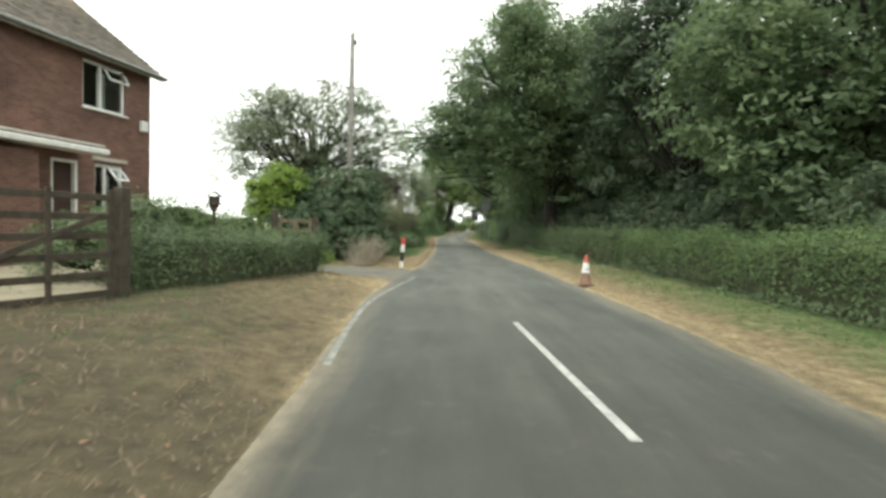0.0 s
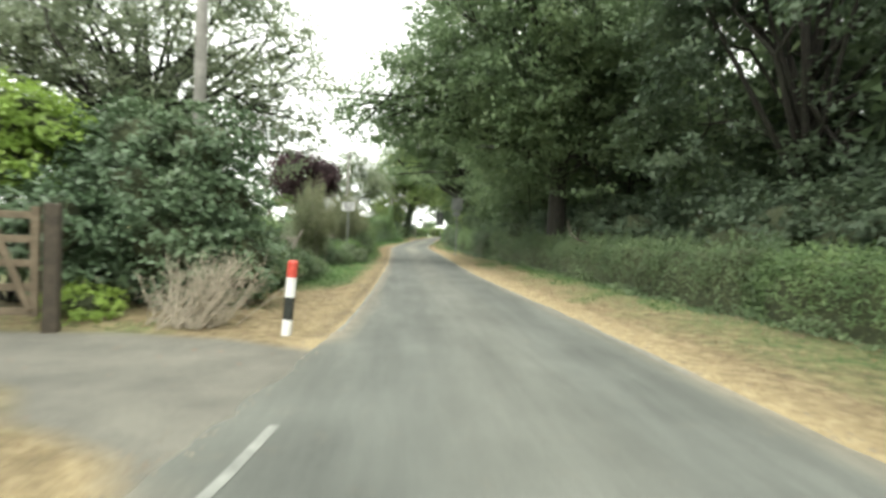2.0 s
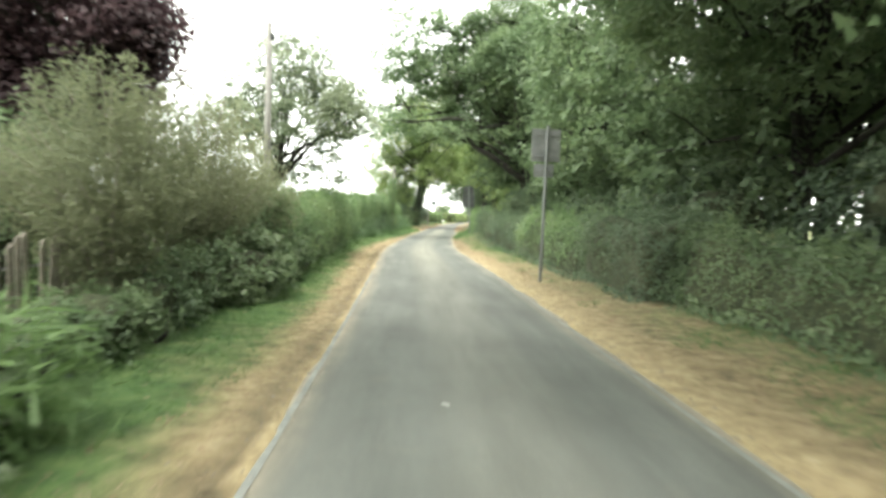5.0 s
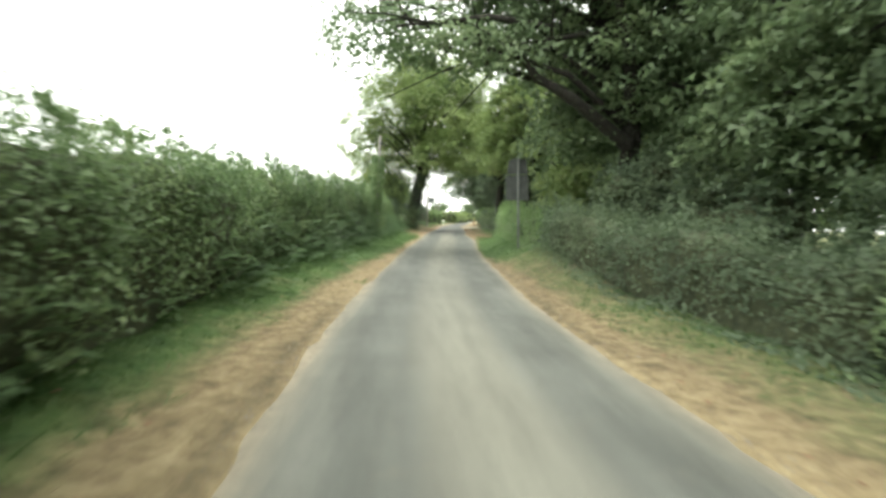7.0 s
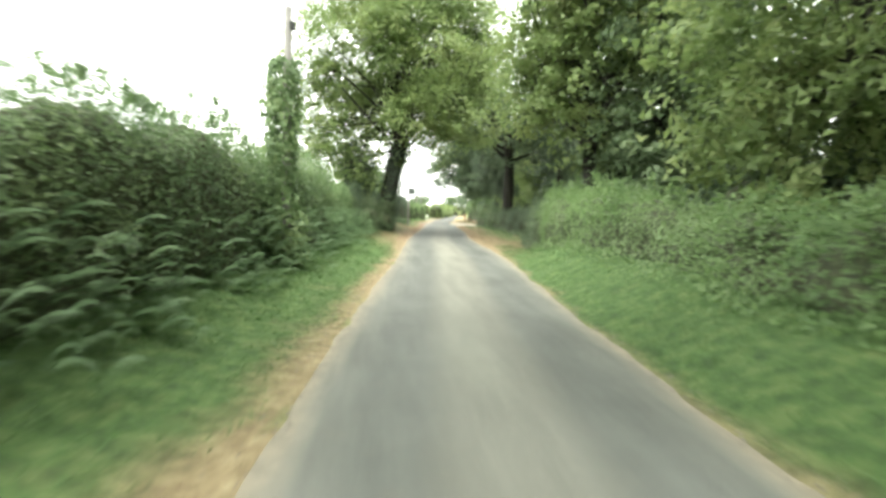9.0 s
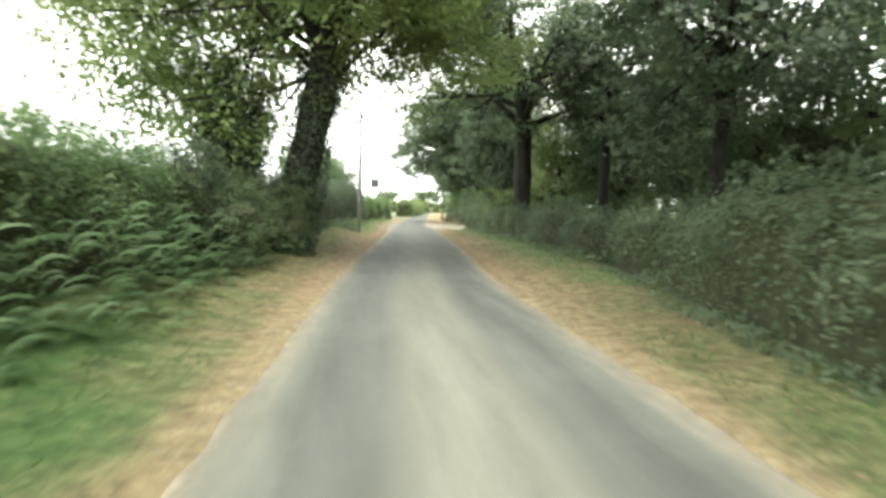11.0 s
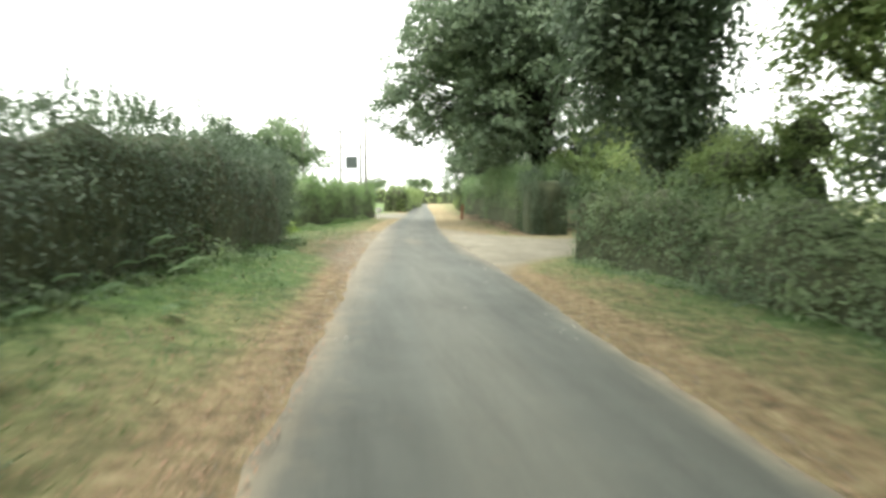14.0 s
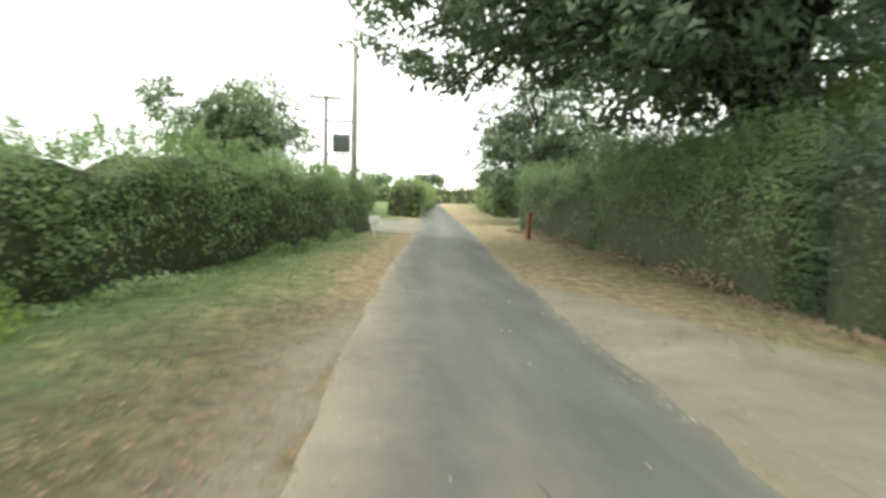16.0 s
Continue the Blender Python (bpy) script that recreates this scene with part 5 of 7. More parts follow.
def traffic_cone(x, y, z, turn):
    root = empty("traffic_cone", pose(x, y, z, 0, 0, turn), "dirty orange traffic cone with a white sleeve on the verge", "cone")
    bm = box(bmesh.new(), (0.36, 0.36, 0.045), Matrix.Translation((0, 0, 0.022)), 0.02)
    part("base", bm, M_RUBBER, root, "brown dirty square base")
    part("lower_cone", lathe(bmesh.new(), ((0.155, 0.045), (0.148, 0.075), (0.135, 0.09), (0.102, 0.31)), 24), M_RUBBER, root, "brown dirt-covered lower cone")
    part("sleeve", lathe(bmesh.new(), ((0.106, 0.31), (0.068, 0.565)), 24), M_WHITE, root, "white reflective sleeve")
    part("tip", lathe(bmesh.new(), ((0.067, 0.565), (0.04, 0.735), (0.036, 0.75), (0.02, 0.752)), 24), M_ORANGE, root)
    part("mark", box(bmesh.new(), (0.055, 0.006, 0.02), Matrix.Translation((0.0, -0.096, 0.40)) @ Matrix.Rotation(radians(-10), 4, "X")), M_BLACK, root)


traffic_cone(3.62, 13.95, 0.05, 12)


def paling_fence(a, b, n, label):
    rng = np.random.default_rng(n)
    a, b = Vector(a), Vector(b)
    d = b - a
    root = empty("paling_fence", pose(a.x, a.y, 0, 0, 0, math.degrees(math.atan2(d.y, d.x))), label, "fence")
    L = d.length
    for z in (0.35, 0.85):
        V, F = tubes([[((0, 0.03, z), 0.012), ((L / 2, 0.04, z - 0.02), 0.012), ((L, 0.03, z), 0.012)]], 6)
        quads_mesh("wire", V, F, M_STEEL, root)
    for i in range(n):
        x = L * (i + 0.5) / n
        h = 1.08 + rng.normal() * 0.04
        m = Matrix.Translation((x, rng.normal() * 0.015, 0)) @ Matrix.Rotation(rng.normal() * 0.05, 4, "Y")
        bm = bmesh.new()
        w = 0.035 + rng.uniform(-0.006, 0.008)
        vs = [bm.verts.new(m @ Vector((u, v, z))) for v in (-0.008, 0.008) for u, z in ((-w, -0.05), (w, -0.05), (w, h - 0.04), (0.3 * w, h), (-w, h - 0.05))]
        bm.faces.new(vs[4::-1])
        bm.faces.new(vs[5:])
        for k in range(5):
            bm.faces.new((vs[k], vs[(k + 1) % 5], vs[5 + (k + 1) % 5], vs[5 + k]))
        part("pale", bm, M_OLDWOOD, root)


paling_fence((-3.45, 26.6, 0), (-3.4, 30.0, 0), 30, "weathered split paling fence among garden shrubs")
paling_fence((-3.25, 34.3, 0), (-3.0, 42.0, 0), 60, "weathered split paling fence half hidden by shrubs")
V, F = tubes([[((0, 0, 0), 0.035), ((0.3, 0.25, 0.75), 0.03), ((0.55, 0.5, 1.35), 0.024)]], 8)
stake = quads_mesh("leaning_stake", V, F, M_OLDWOOD, None, True)
stake.matrix_world = pose(-3.15, 26.2, 0)
tagged(stake, "leaning bare wooden stake by the paling fence", "stake")


def entrance_board():
    root = empty("entrance_sign", pose(14.05, 127.35, -0.13, 0, 0, -8), "green and white sign board on posts by the drive", "sign")
    for x in (-0.43, 0.43):
        part("post", box(bmesh.new(), (0.07, 0.07, 1.25), Matrix.Translation((x, 0.045, 0.5)), 0.008), M_GREENBOARD, root)
    part("upper_board", box(bmesh.new(), (0.84, 0.02, 0.42), Matrix.Translation((0, 0, 0.83)), 0.004), M_GREENBOARD, root, "dark green upper board")
    white = part("lower_board", box(bmesh.new(), (0.84, 0.02, 0.50), Matrix.Translation((0, 0, 0.37)), 0.004), M_WHITE, root, "white lower board with small dark writing")
    bm = bmesh.new()
    box(bm, (0.07, 0.004, 0.02), Matrix.Translation((-0.01, -0.012, 0.46)))
    box(bm, (0.05, 0.004, 0.05), Matrix.Translation((0.0, -0.012, 0.42)))
    box(bm, (0.09, 0.004, 0.02), Matrix.Translation((0.0, -0.012, 0.38)))
    part("emblem", bm, M_INK, white)
    for i, w in enumerate((0.14, 0.22, 0.18)):
        part("writing_bar", box(bmesh.new(), (w, 0.004, 0.025), Matrix.Translation((-0.27 + i * 0.25, -0.012, 0.18))), M_INK, white)
    gate = empty("rail_fence", pose(12.7, 127.75, 0, 0, 0, -6), "dark timber rail fence behind the sign board", "fence")
    for x in (0, 2.0, 4.0, 6.0):
        part("post", box(bmesh.new(), (0.12, 0.12, 1.25), Matrix.Translation((x, 0, 0.5)), 0.01), M_GATEWOOD, gate)
    for z in (0.22, 0.55, 0.9):
        part("rail", box(bmesh.new(), (6.1, 0.04, 0.12), Matrix.Translation((3.0, -0.08, z)), 0.008), M_GATEWOOD, gate)


entrance_board()


def stakes():
    for x, y, h, mat, lab in ((11.2, 140.2, 0.95, M_RUST, "rusty orange marker stake by the clipped hedge"), (12.0, 137.0, 0.9, M_GATEWOOD, "short dark wooden stake in the hedge line")):
        bm = box(bmesh.new(), (0.13, 0.13, h + 0.2), Matrix.Translation((0, 0, h / 2 - 0.1)), 0.015)
        box(bm, (0.15, 0.15, 0.03), Matrix.Translation((0, 0, h)), 0.005)
        ob = part("marker_stake", bm, mat)
        ob.matrix_world = pose(x, y, 0, 1, 2, 10)
        tagged(ob, lab, "stake")


stakes()
for x, y, w, h in ((8.75, 117.9, 0.09, 0.4),):
    bm = box(bmesh.new(), (w, 0.05, h), Matrix.Translation((0, 0, h / 2 + 0.35)), 0.01)
    ob = part("white_marker", bm, M_WHITE)
    box_post = ob
    ob.matrix_world = pose(10.9, 120.4, 0.1)
    tagged(ob, "small white marker plate on the hedge end", "marker")
bm = box(bmesh.new(), (0.34, 0.04, 0.24), Matrix.Translation((0, 0, 0.6)), 0.01)
box(bm, (0.06, 0.05, 0.8), Matrix.Translation((0, 0.05, 0.3)), 0.01)
ob = part("white_board", bm, M_WHITE)
ob.matrix_world = pose(6.15, 140.2, 0)
tagged(ob, "small white board at the end of the hedge", "sign")
table = empty("bird_table", pose(-5.5, 13.4, 0.2, 0, 0, 30), "dark wooden bird table on a post behind the hedge", "bird table")
part("post", box(bmesh.new(), (0.07, 0.07, 1.7), Matrix.Translation((0, 0, 0.75)), 0.01), M_DARKWOOD, table)
part("tray", box(bmesh.new(), (0.36, 0.30, 0.03), Matrix.Translation((0, 0, 1.60)), 0.005), M_DARKWOOD, table)
part("bracket", lathe(bmesh.new(), ((0.04, 1.42), (0.13, 1.59)), 4), M_DARKWOOD, table)
part("house_wall", box(bmesh.new(), (0.24, 0.20, 0.18), Matrix.Translation((0, 0, 1.70)), 0.005), M_DARKWOOD, table)
for way in (-1, 1):
    part("roof_board", box(bmesh.new(), (0.22, 0.32, 0.02), Matrix.Translation((way * 0.085, 0, 1.84)) @ Matrix.Rotation(way * 0.6, 4, "Y"), 0.003), M_DARKWOOD, table)
# ---- hedges ----
hedge(21, "neatly clipped green hedge beside the house gate", [(-4.95, 8.5, 1.08), (-4.3, 9.9, 1.04), (-3.8, 12.0, 0.98), (-3.35, 14.05, 0.92)], 1.1, M_WILD, 760, 0.062, rough=0.06, sprigs=14, base=0.22)
hedge(22, "clipped green hedge along the lane verge", [(7.1, -6, 1.5), (7.1, 6, 1.5), (7.15, 14, 1.5), (7.1, 21, 1.45)], 1.1, M_HEDGE, 620, 0.066, rough=0.07, sprigs=80)
hedge(23, "clipped green hedge below the dark trees", [(7.0, 21.0, 1.42), (6.5, 26, 1.38), (6.3, 33, 1.4), (5.7, 38, 1.4), (5.5, 42, 1.4)], 1.2, M_WILD, 520, 0.068, rough=0.10, wild=0.06, sprigs=120)
# one hedge in stretches: shaded ones get darker leaves, the lit one at y 46-54 lighter
hedge(24, "overgrown bramble hedge under the trees", [(5.3, 42, 1.5), (5.25, 46, 1.55)], 1.5, M_HALFSHADE, 330, 0.085, rough=0.16, wild=0.14, sprigs=40)
hedge(46, "overgrown hedge beyond the road sign, coloured lighter as the lit stretch", [(5.25, 46.1, 1.55), (5.2, 49, 1.6), (5.2, 54, 1.52)], 1.5, M_BANK, 330, 0.085, rough=0.16, wild=0.14, sprigs=90)
hedge(48, "overgrown bramble hedge coloured dark for the shade below the giant tree", [(5.2, 54.1, 1.52), (5.15, 57, 1.5), (4.95, 62, 1.55), (4.95, 66, 1.6)], 1.5, M_HALFSHADE, 330, 0.085, rough=0.16, wild=0.14, sprigs=90)
hedge(25, "rough green hedge behind the verge", [(4.95, 66, 1.6), (5.3, 71, 1.52), (5.75, 75, 1.65), (6.25, 80, 1.95), (6.95, 86, 1.9)], 1.5, M_WEED, 340, 0.08, rough=0.17, wild=0.16, sprigs=190)
# tree shade over hedges 40, 26 and 28 is put into their leaf colour
hedge(40, "rough hedge coloured dark for the shade of the oaks", [(6.97, 86.2, 1.9), (7.3, 88.5, 1.8), (8.4, 93, 1.6), (9.0, 96, 1.5)], 1.5, M_HALFSHADE, 340, 0.08, rough=0.17, wild=0.16, sprigs=80)
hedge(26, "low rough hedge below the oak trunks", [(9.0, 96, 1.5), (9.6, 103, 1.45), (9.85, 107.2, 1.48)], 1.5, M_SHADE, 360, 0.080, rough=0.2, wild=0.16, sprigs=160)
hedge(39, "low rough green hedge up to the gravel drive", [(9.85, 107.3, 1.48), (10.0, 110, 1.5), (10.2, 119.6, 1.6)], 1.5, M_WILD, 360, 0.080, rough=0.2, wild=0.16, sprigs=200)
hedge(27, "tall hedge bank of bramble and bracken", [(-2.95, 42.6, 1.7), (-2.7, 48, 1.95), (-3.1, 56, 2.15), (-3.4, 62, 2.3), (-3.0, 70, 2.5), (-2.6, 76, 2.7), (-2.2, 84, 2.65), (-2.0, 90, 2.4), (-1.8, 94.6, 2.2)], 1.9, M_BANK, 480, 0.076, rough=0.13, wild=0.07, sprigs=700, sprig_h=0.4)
hedge(28, "tall hedge coloured dark for the shade below the oak", [(-1.5, 94.0, 2.1), (-1.1, 98, 1.95), (-0.7, 101, 1.9), (-0.35, 105, 1.95), (0.15, 109, 2.0), (0.6, 113, 2.05), (1.5, 117.7, 2.1), (2.1, 121.2, 2.1)], 1.7, M_SHADE, 440, 0.068, rough=0.13, wild=0.09, sprigs=900, base=0.25)
hedge(29, "light green bramble hedge along the verge", [(-0.2, 127.9, 1.7), (1.3, 128.6, 2.1), (2.0, 131, 2.3), (3.4, 136, 2.2), (4.6, 141, 2.1), (5.6, 144.6, 2.0)], 1.7, M_WEED, 360, 0.076, rough=0.14, wild=0.10, sprigs=400)
hedge(30, "tall square-clipped hedge beside the gravel drive", [(12.0, 128.9, 2.42), (12.2, 132, 2.45), (12.4, 136.0, 2.5)], 2.15, M_BANK, 520, 0.066, rough=0.05, sprigs=620, sprig_h=2.4, square=7.0)
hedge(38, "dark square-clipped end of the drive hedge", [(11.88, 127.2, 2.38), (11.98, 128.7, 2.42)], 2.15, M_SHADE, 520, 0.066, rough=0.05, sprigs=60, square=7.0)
hedge(31, "tall clipped hedge further along the lane", [(12.7, 136.4, 2.6), (13.2, 145, 2.6)], 2.3, M_HEDGE, 188, 0.099, rough=0.06, sprigs=60, square=6.0)
hedge(32, "far rounded hedge beside the lane", [(8.6, 156, 2.3), (10.5, 168, 2.3), (14, 185, 2.3)], 2.6, M_OAKLIGHT, 60, 0.2, rough=0.12)
hedge(33, "far rounded hedge across the lane", [(15.8, 158, 2.4), (18, 170, 2.4), (22, 190, 2.4)], 2.6, M_OAKLIGHT, 60, 0.2, rough=0.12)
hedge(34, "distant hedge across the far field", [(-60, 205, 2.5), (0, 210, 2.6), (40, 215, 2.6), (90, 230, 2.6)], 3.0, M_OAKLIGHT, 12, 0.55, rough=0.15)
hedge(35, "hedge beyond the layby", [(2.6, 149, 2.0), (4.5, 156, 2.0), (6.5, 168, 2.0)], 2.0, M_WILD, 94, 0.172, rough=0.12)
hedge(36, "garden hedge behind the shrubs", [(-4.7, 24.0, 2.0), (-5.0, 27, 1.95), (-5.6, 30.5, 1.95), (-5.6, 35, 1.75), (-5.2, 37.5, 1.8), (-4.9, 40.2, 1.9)], 1.4, M_BANK, 163, 0.123, rough=0.14, wild=0.1)

# ---- left garden ----
tree(41, "open-crowned walnut tree behind the garden shrubs", (-5.5, 23.8), 0.2, 2.0, (-0.05, -0.1, 4.9), (4.2, 1.9, 2.8), 72, 0.2, 1700, 20, 0.115, M_WALNUT, 0.2, limb_r=0.06, extra=[(3.0, 0.3, 4.7, 0.9, 0.8, 0.7), (3.3, 0.2, 3.8, 0.7, 0.7, 0.6), (3.0, 0.6, 3.1, 0.7, 0.7, 0.6), (2.3, 0.6, 3.6, 0.8, 0.7, 0.6), (2.5, 0.2, 5.8, 0.8, 0.8, 0.6), (1.8, 0.2, 6.6, 0.8, 0.8, 0.6), (3.2, 0.3, 5.4, 0.6, 0.6, 0.5), (-3.7, 0.2, 4.4, 0.8, 0.7, 0.7), (-3.9, 0.1, 3.5, 0.7, 0.6, 0.6), (-3.2, 0.2, 5.6, 0.8, 0.7, 0.6)])
shrub(42, "bright lime-green garden shrub above the gate", (-6.1, 20.4), [(0.2, 0, 3.15, 0.6, 0.6, 0.35), (0, 0, 2.75, 0.7, 0.7, 0.45), (0.65, 0.1, 2.8, 0.55, 0.6, 0.4), (-0.65, 0.1, 2.6, 0.6, 0.6, 0.42), (0.15, 0, 2.15, 0.7, 0.6, 0.5), (-0.5, 0, 1.9, 0.7, 0.6, 0.6)], 420, 22, 0.13, M_LIME, 0.15)
shrub(43, "dense dark glossy laurel at the driveway", (-3.6, 20.6), [(0, 0, 1.0, 1.3, 1.0, 1.1), (-0.7, 0, 1.8, 1.0, 0.9, 0.9), (0.5, 0.4, 1.8, 1.0, 0.9, 0.9), (1.0, 0.2, 0.8, 0.7, 0.8, 0.8), (-1.3, -0.2, 1.0, 0.8, 0.8, 1.0), (0.3, 0.4, 2.7, 0.9, 0.8, 0.7), (-0.8, 0.5, 2.7, 1.0, 0.9, 0.8), (-1.7, 0.6, 2.2, 0.9, 0.9, 0.9), (-1.3, -1.0, 1.3, 0.7, 0.5, 0.8), (-2.0, -0.8, 1.2, 0.7, 0.5, 0.75)], 1300, 22, 0.13, M_LAUREL, 0.16)
hedge(37, "garden shrubs and flowers behind the hedge", [(-16, 21, 1.9), (-11, 20.5, 1.8), (-9.3, 20.2, 1.75), (-8.2, 20.0, 1.65), (-6.6, 19.7, 1.5)], 1.6, M_WEED, 130, 0.13, rough=0.2, wild=0.15, base=0.1)
shrub(65, "leafy green shrub behind the clipped hedge", (-5.35, 9.7), [(0, 0, 1.45, 0.6, 0.7, 0.5), (-0.6, 0.6, 1.35, 0.6, 0.7, 0.45), (0.0, 0.8, 1.0, 0.5, 0.6, 0.5), (-0.8, -0.4, 0.9, 0.7, 0.7, 0.7)], 620, 16, 0.07, M_WILD, 0.13)
shrub(44, "dark leafy border plants below the garden hedge", (-3.0, 24.6), [(0, 0, 0.45, 0.8, 0.9, 0.5), (0.35, 1.5, 0.4, 0.6, 0.8, 0.42), (-0.6, 0.9, 0.85, 0.7, 0.9, 0.6), (0.1, -1.0, 0.5, 0.7, 0.7, 0.5), (-0.5, 2.4, 0.6, 0.6, 0.8, 0.55)], 900, 14, 0.095, M_WILD, 0.13)
feathery(45, "tall greyish feathery tamarisk bush by the paling fence", (-3.0, 31.0), 3.35, 0.95, 460, M_GREYLEAF)
shrub(47, "low leafy garden plants below the fence", (-2.5, 26.8), [(0, 0, 0.25, 0.7, 1.4, 0.32), (-0.2, 1.8, 0.25, 0.6, 1.0, 0.32), (-0.6, -1.6, 0.45, 0.7, 1.2, 0.5)], 1300, 8, 0.06, M_WILD, 0.08)
shrub(48, "leafy green plants round the sign post", (-2.3, 35.2), [(0, 0, 0.35, 0.5, 0.5, 0.42), (-0.4, 0.4, 0.45, 0.5, 0.5, 0.5)], 420, 10, 0.11, M_WILD, 0.1, aspect=0.5)
shrub(49, "leafy plants at the foot of the paling fence", (-2.4, 32.6), [(0, 0, 0.22, 0.6, 0.9, 0.28), (-0.1, 1.2, 0.22, 0.6, 0.8, 0.28)], 700, 8, 0.08, M_WILD, 0.08)
feathery(59, "tall feathery grey-green tamarisk by the lane", (-2.9, 38.6), 3.2, 1.1, 460, M_GREYLEAF)
feathery(66, "feathery grey-green tamarisk beside the hedge bank", (-2.85, 41.0), 3.55, 1.25, 540, M_GREYLEAF)
feathery(70, "feathery grey-green tamarisk at the end of the paling fence", (-2.75, 43.2), 3.0, 1.1, 380, M_GREYLEAF)
feathery(67, "pale green feathery shrub behind the paling fence", (-4.0, 34.0), 1.95, 0.95, 240, M_WALNUT)
shrub(68, "dark leafy plants hiding the paling fence", (-2.95, 33.0), [(0, 0, 0.5, 0.5, 0.8, 0.55), (-0.2, 1.3, 0.55, 0.5, 0.7, 0.6), (0.1, -1.0, 0.4, 0.5, 0.6, 0.45)], 520, 16, 0.08, M_WILD, 0.12)
shrub(69, "dark leafy plants before the first paling fence", (-2.95, 28.2), [(0, 0, 0.2, 0.45, 0.9, 0.25), (-0.1, 1.4, 0.22, 0.45, 0.7, 0.28), (0.1, -1.3, 0.25, 0.45, 0.7, 0.3)], 420, 16, 0.075, M_WILD, 0.12)
shrub(63, "dark green bushes along the garden verge", (-2.45, 37.2), [(0, 0.3, 0.38, 0.52, 0.8, 0.46), (0.0, 1.5, 0.4, 0.5, 0.8, 0.45), (0.0, -1.4, 0.22, 0.5, 0.8, 0.28), (-0.1, 2.8, 0.5, 0.5, 0.8, 0.5)], 520, 18, 0.075, M_WILD, 0.13)
shrub(50, "dark green bush along the verge", (-2.2, 41.5), [(0, 0, 0.5, 0.7, 1.5, 0.6), (-0.1, 2.2, 0.6, 0.7, 1.3, 0.6)], 1100, 8, 0.10, M_WILD, 0.08)
tree(51, "dark purple copper beech in the garden", (-5.25, 41.5), 0.16, 1.5, (0, 0, 3.9), (2.15, 1.9, 1.9), 84, 0.27, 2000, 26, 0.11, M_PURPLE, 0.2, low=1.6, inner=0.2)
tree(52, "small green ash tree behind the hedge", (-3.9, 50), 0.12, 2.0, (0.5, 0, 4.4), (2.9, 2.2, 2.5), 28, 0.28, 760, 24, 0.13, M_WALNUT, 0.2)
tree(53, "thin half-bare young tree in the garden", (-5.3, 32.2), 0.035, 1.8, (0, 0, 2.9), (0.5, 0.5, 0.7), 7, 0.35, 90, 8, 0.11, M_WALNUT, 0.12)


def twig_pile(seed, at, n, label):
    """Cut branches heaped so that they fan out from one end, each forking into twigs."""
    rng = np.random.default_rng(seed)
    paths = []
    for _ in range(n):
        a = rng.normal() * 0.8 + 0.75
        w = rng.uniform(0.25, 0.85)
        s = Vector((rng.normal() * 0.22, rng.normal() * 0.15, 0))
        e = s + Vector((math.cos(a) * w, math.sin(a) * w, rng.uniform(0.1, 0.95)))
        m = s.lerp(e, 0.5) + Vector(rng.normal(size=3)) * 0.05
        paths.append([(tuple(s), 0.009), (tuple(m), 0.006), (tuple(e), 0.002)])
        for _ in range(2):
            q = m.lerp(e, rng.uniform(0, 0.7))
            paths.append([(tuple(q), 0.006), (tuple(q + Vector(rng.normal(size=3)) * 0.07 + (e - s) * 0.12), 0.004), (tuple(q + Vector(rng.normal(size=3)) * 0.1 + (e - s) * 0.3), 0.002)])
    V, F = tubes(paths, 5)
    ob = quads_mesh("dry_twigs", V, F, M_DRYTWIG, None)
    ob.matrix_world = pose(*at)
    tagged(ob, label, "twigs", "", "stuff")


twig_pile(61, (-2.75, 18.9, 0.03), 150, "pile of pale dry cut twigs beside the driveway")
V, F = tubes([[((0, -0.9, 1.25), 0.028), ((0.0, 0.0, 1.32), 0.036), ((-0.1, 0.5, 1.5), 0.03), ((-0.05, 1.1, 1.95), 0.016)], [((0, -0.1, 1.3), 0.025), ((-0.2, -0.6, 1.5), 0.025), ((-0.2, -0.9, 1.75), 0.012)]], 8)
ob = quads_mesh("fallen_bough", V, F, M_DARKWOOD, None, True)
ob.matrix_world = pose(5.95, 29.3, 0.06)
tagged(ob, "bare fallen bough lying over the hedge", "branch")

shrub(62, "dark green weeds and saplings behind the twig pile", (-3.1, 22.9), [(0, 0, 0.7, 0.7, 0.9, 0.7), (0.5, 0.9, 0.5, 0.6, 0.8, 0.5), (-0.6, 0.8, 1.1, 0.7, 0.8, 0.8), (0.2, -0.9, 0.4, 0.5, 0.5, 0.4)], 420, 16, 0.085, M_WILD, 0.14)
shrub(64, "low mound of cream and green variegated leaves below the sign", (-1.95, 34.6), [(0, 0, 0.28, 0.52, 0.52, 0.36), (-0.25, 0.15, 0.42, 0.38, 0.38, 0.3)], 420, 9, 0.11, M_VARIEGATED, 0.08, aspect=0.6)
shrub(55, "dark ferny border plants in front of the paling fence", (-2.45, 33.4), [(0, 0, 0.22, 0.5, 0.9, 0.28), (-0.2, 1.3, 0.28, 0.5, 0.9, 0.3), (-0.3, -1.4, 0.2, 0.6, 0.9, 0.26), (-0.3, 2.6, 0.3, 0.5, 0.8, 0.3)], 480, 20, 0.075, M_WILD, 0.14)
shrub(56, "arching pale green strap-leaved plant by the sign", (-2.2, 35.35), [(0, 0, 0.6, 0.5, 0.5, 0.36), (-0.35, -0.5, 0.45, 0.45, 0.5, 0.35), (0.3, 0.4, 0.45, 0.4, 0.4, 0.35)], 90, 14, 0.34, M_WEED, 0.14, core=False, aspect=0.09)
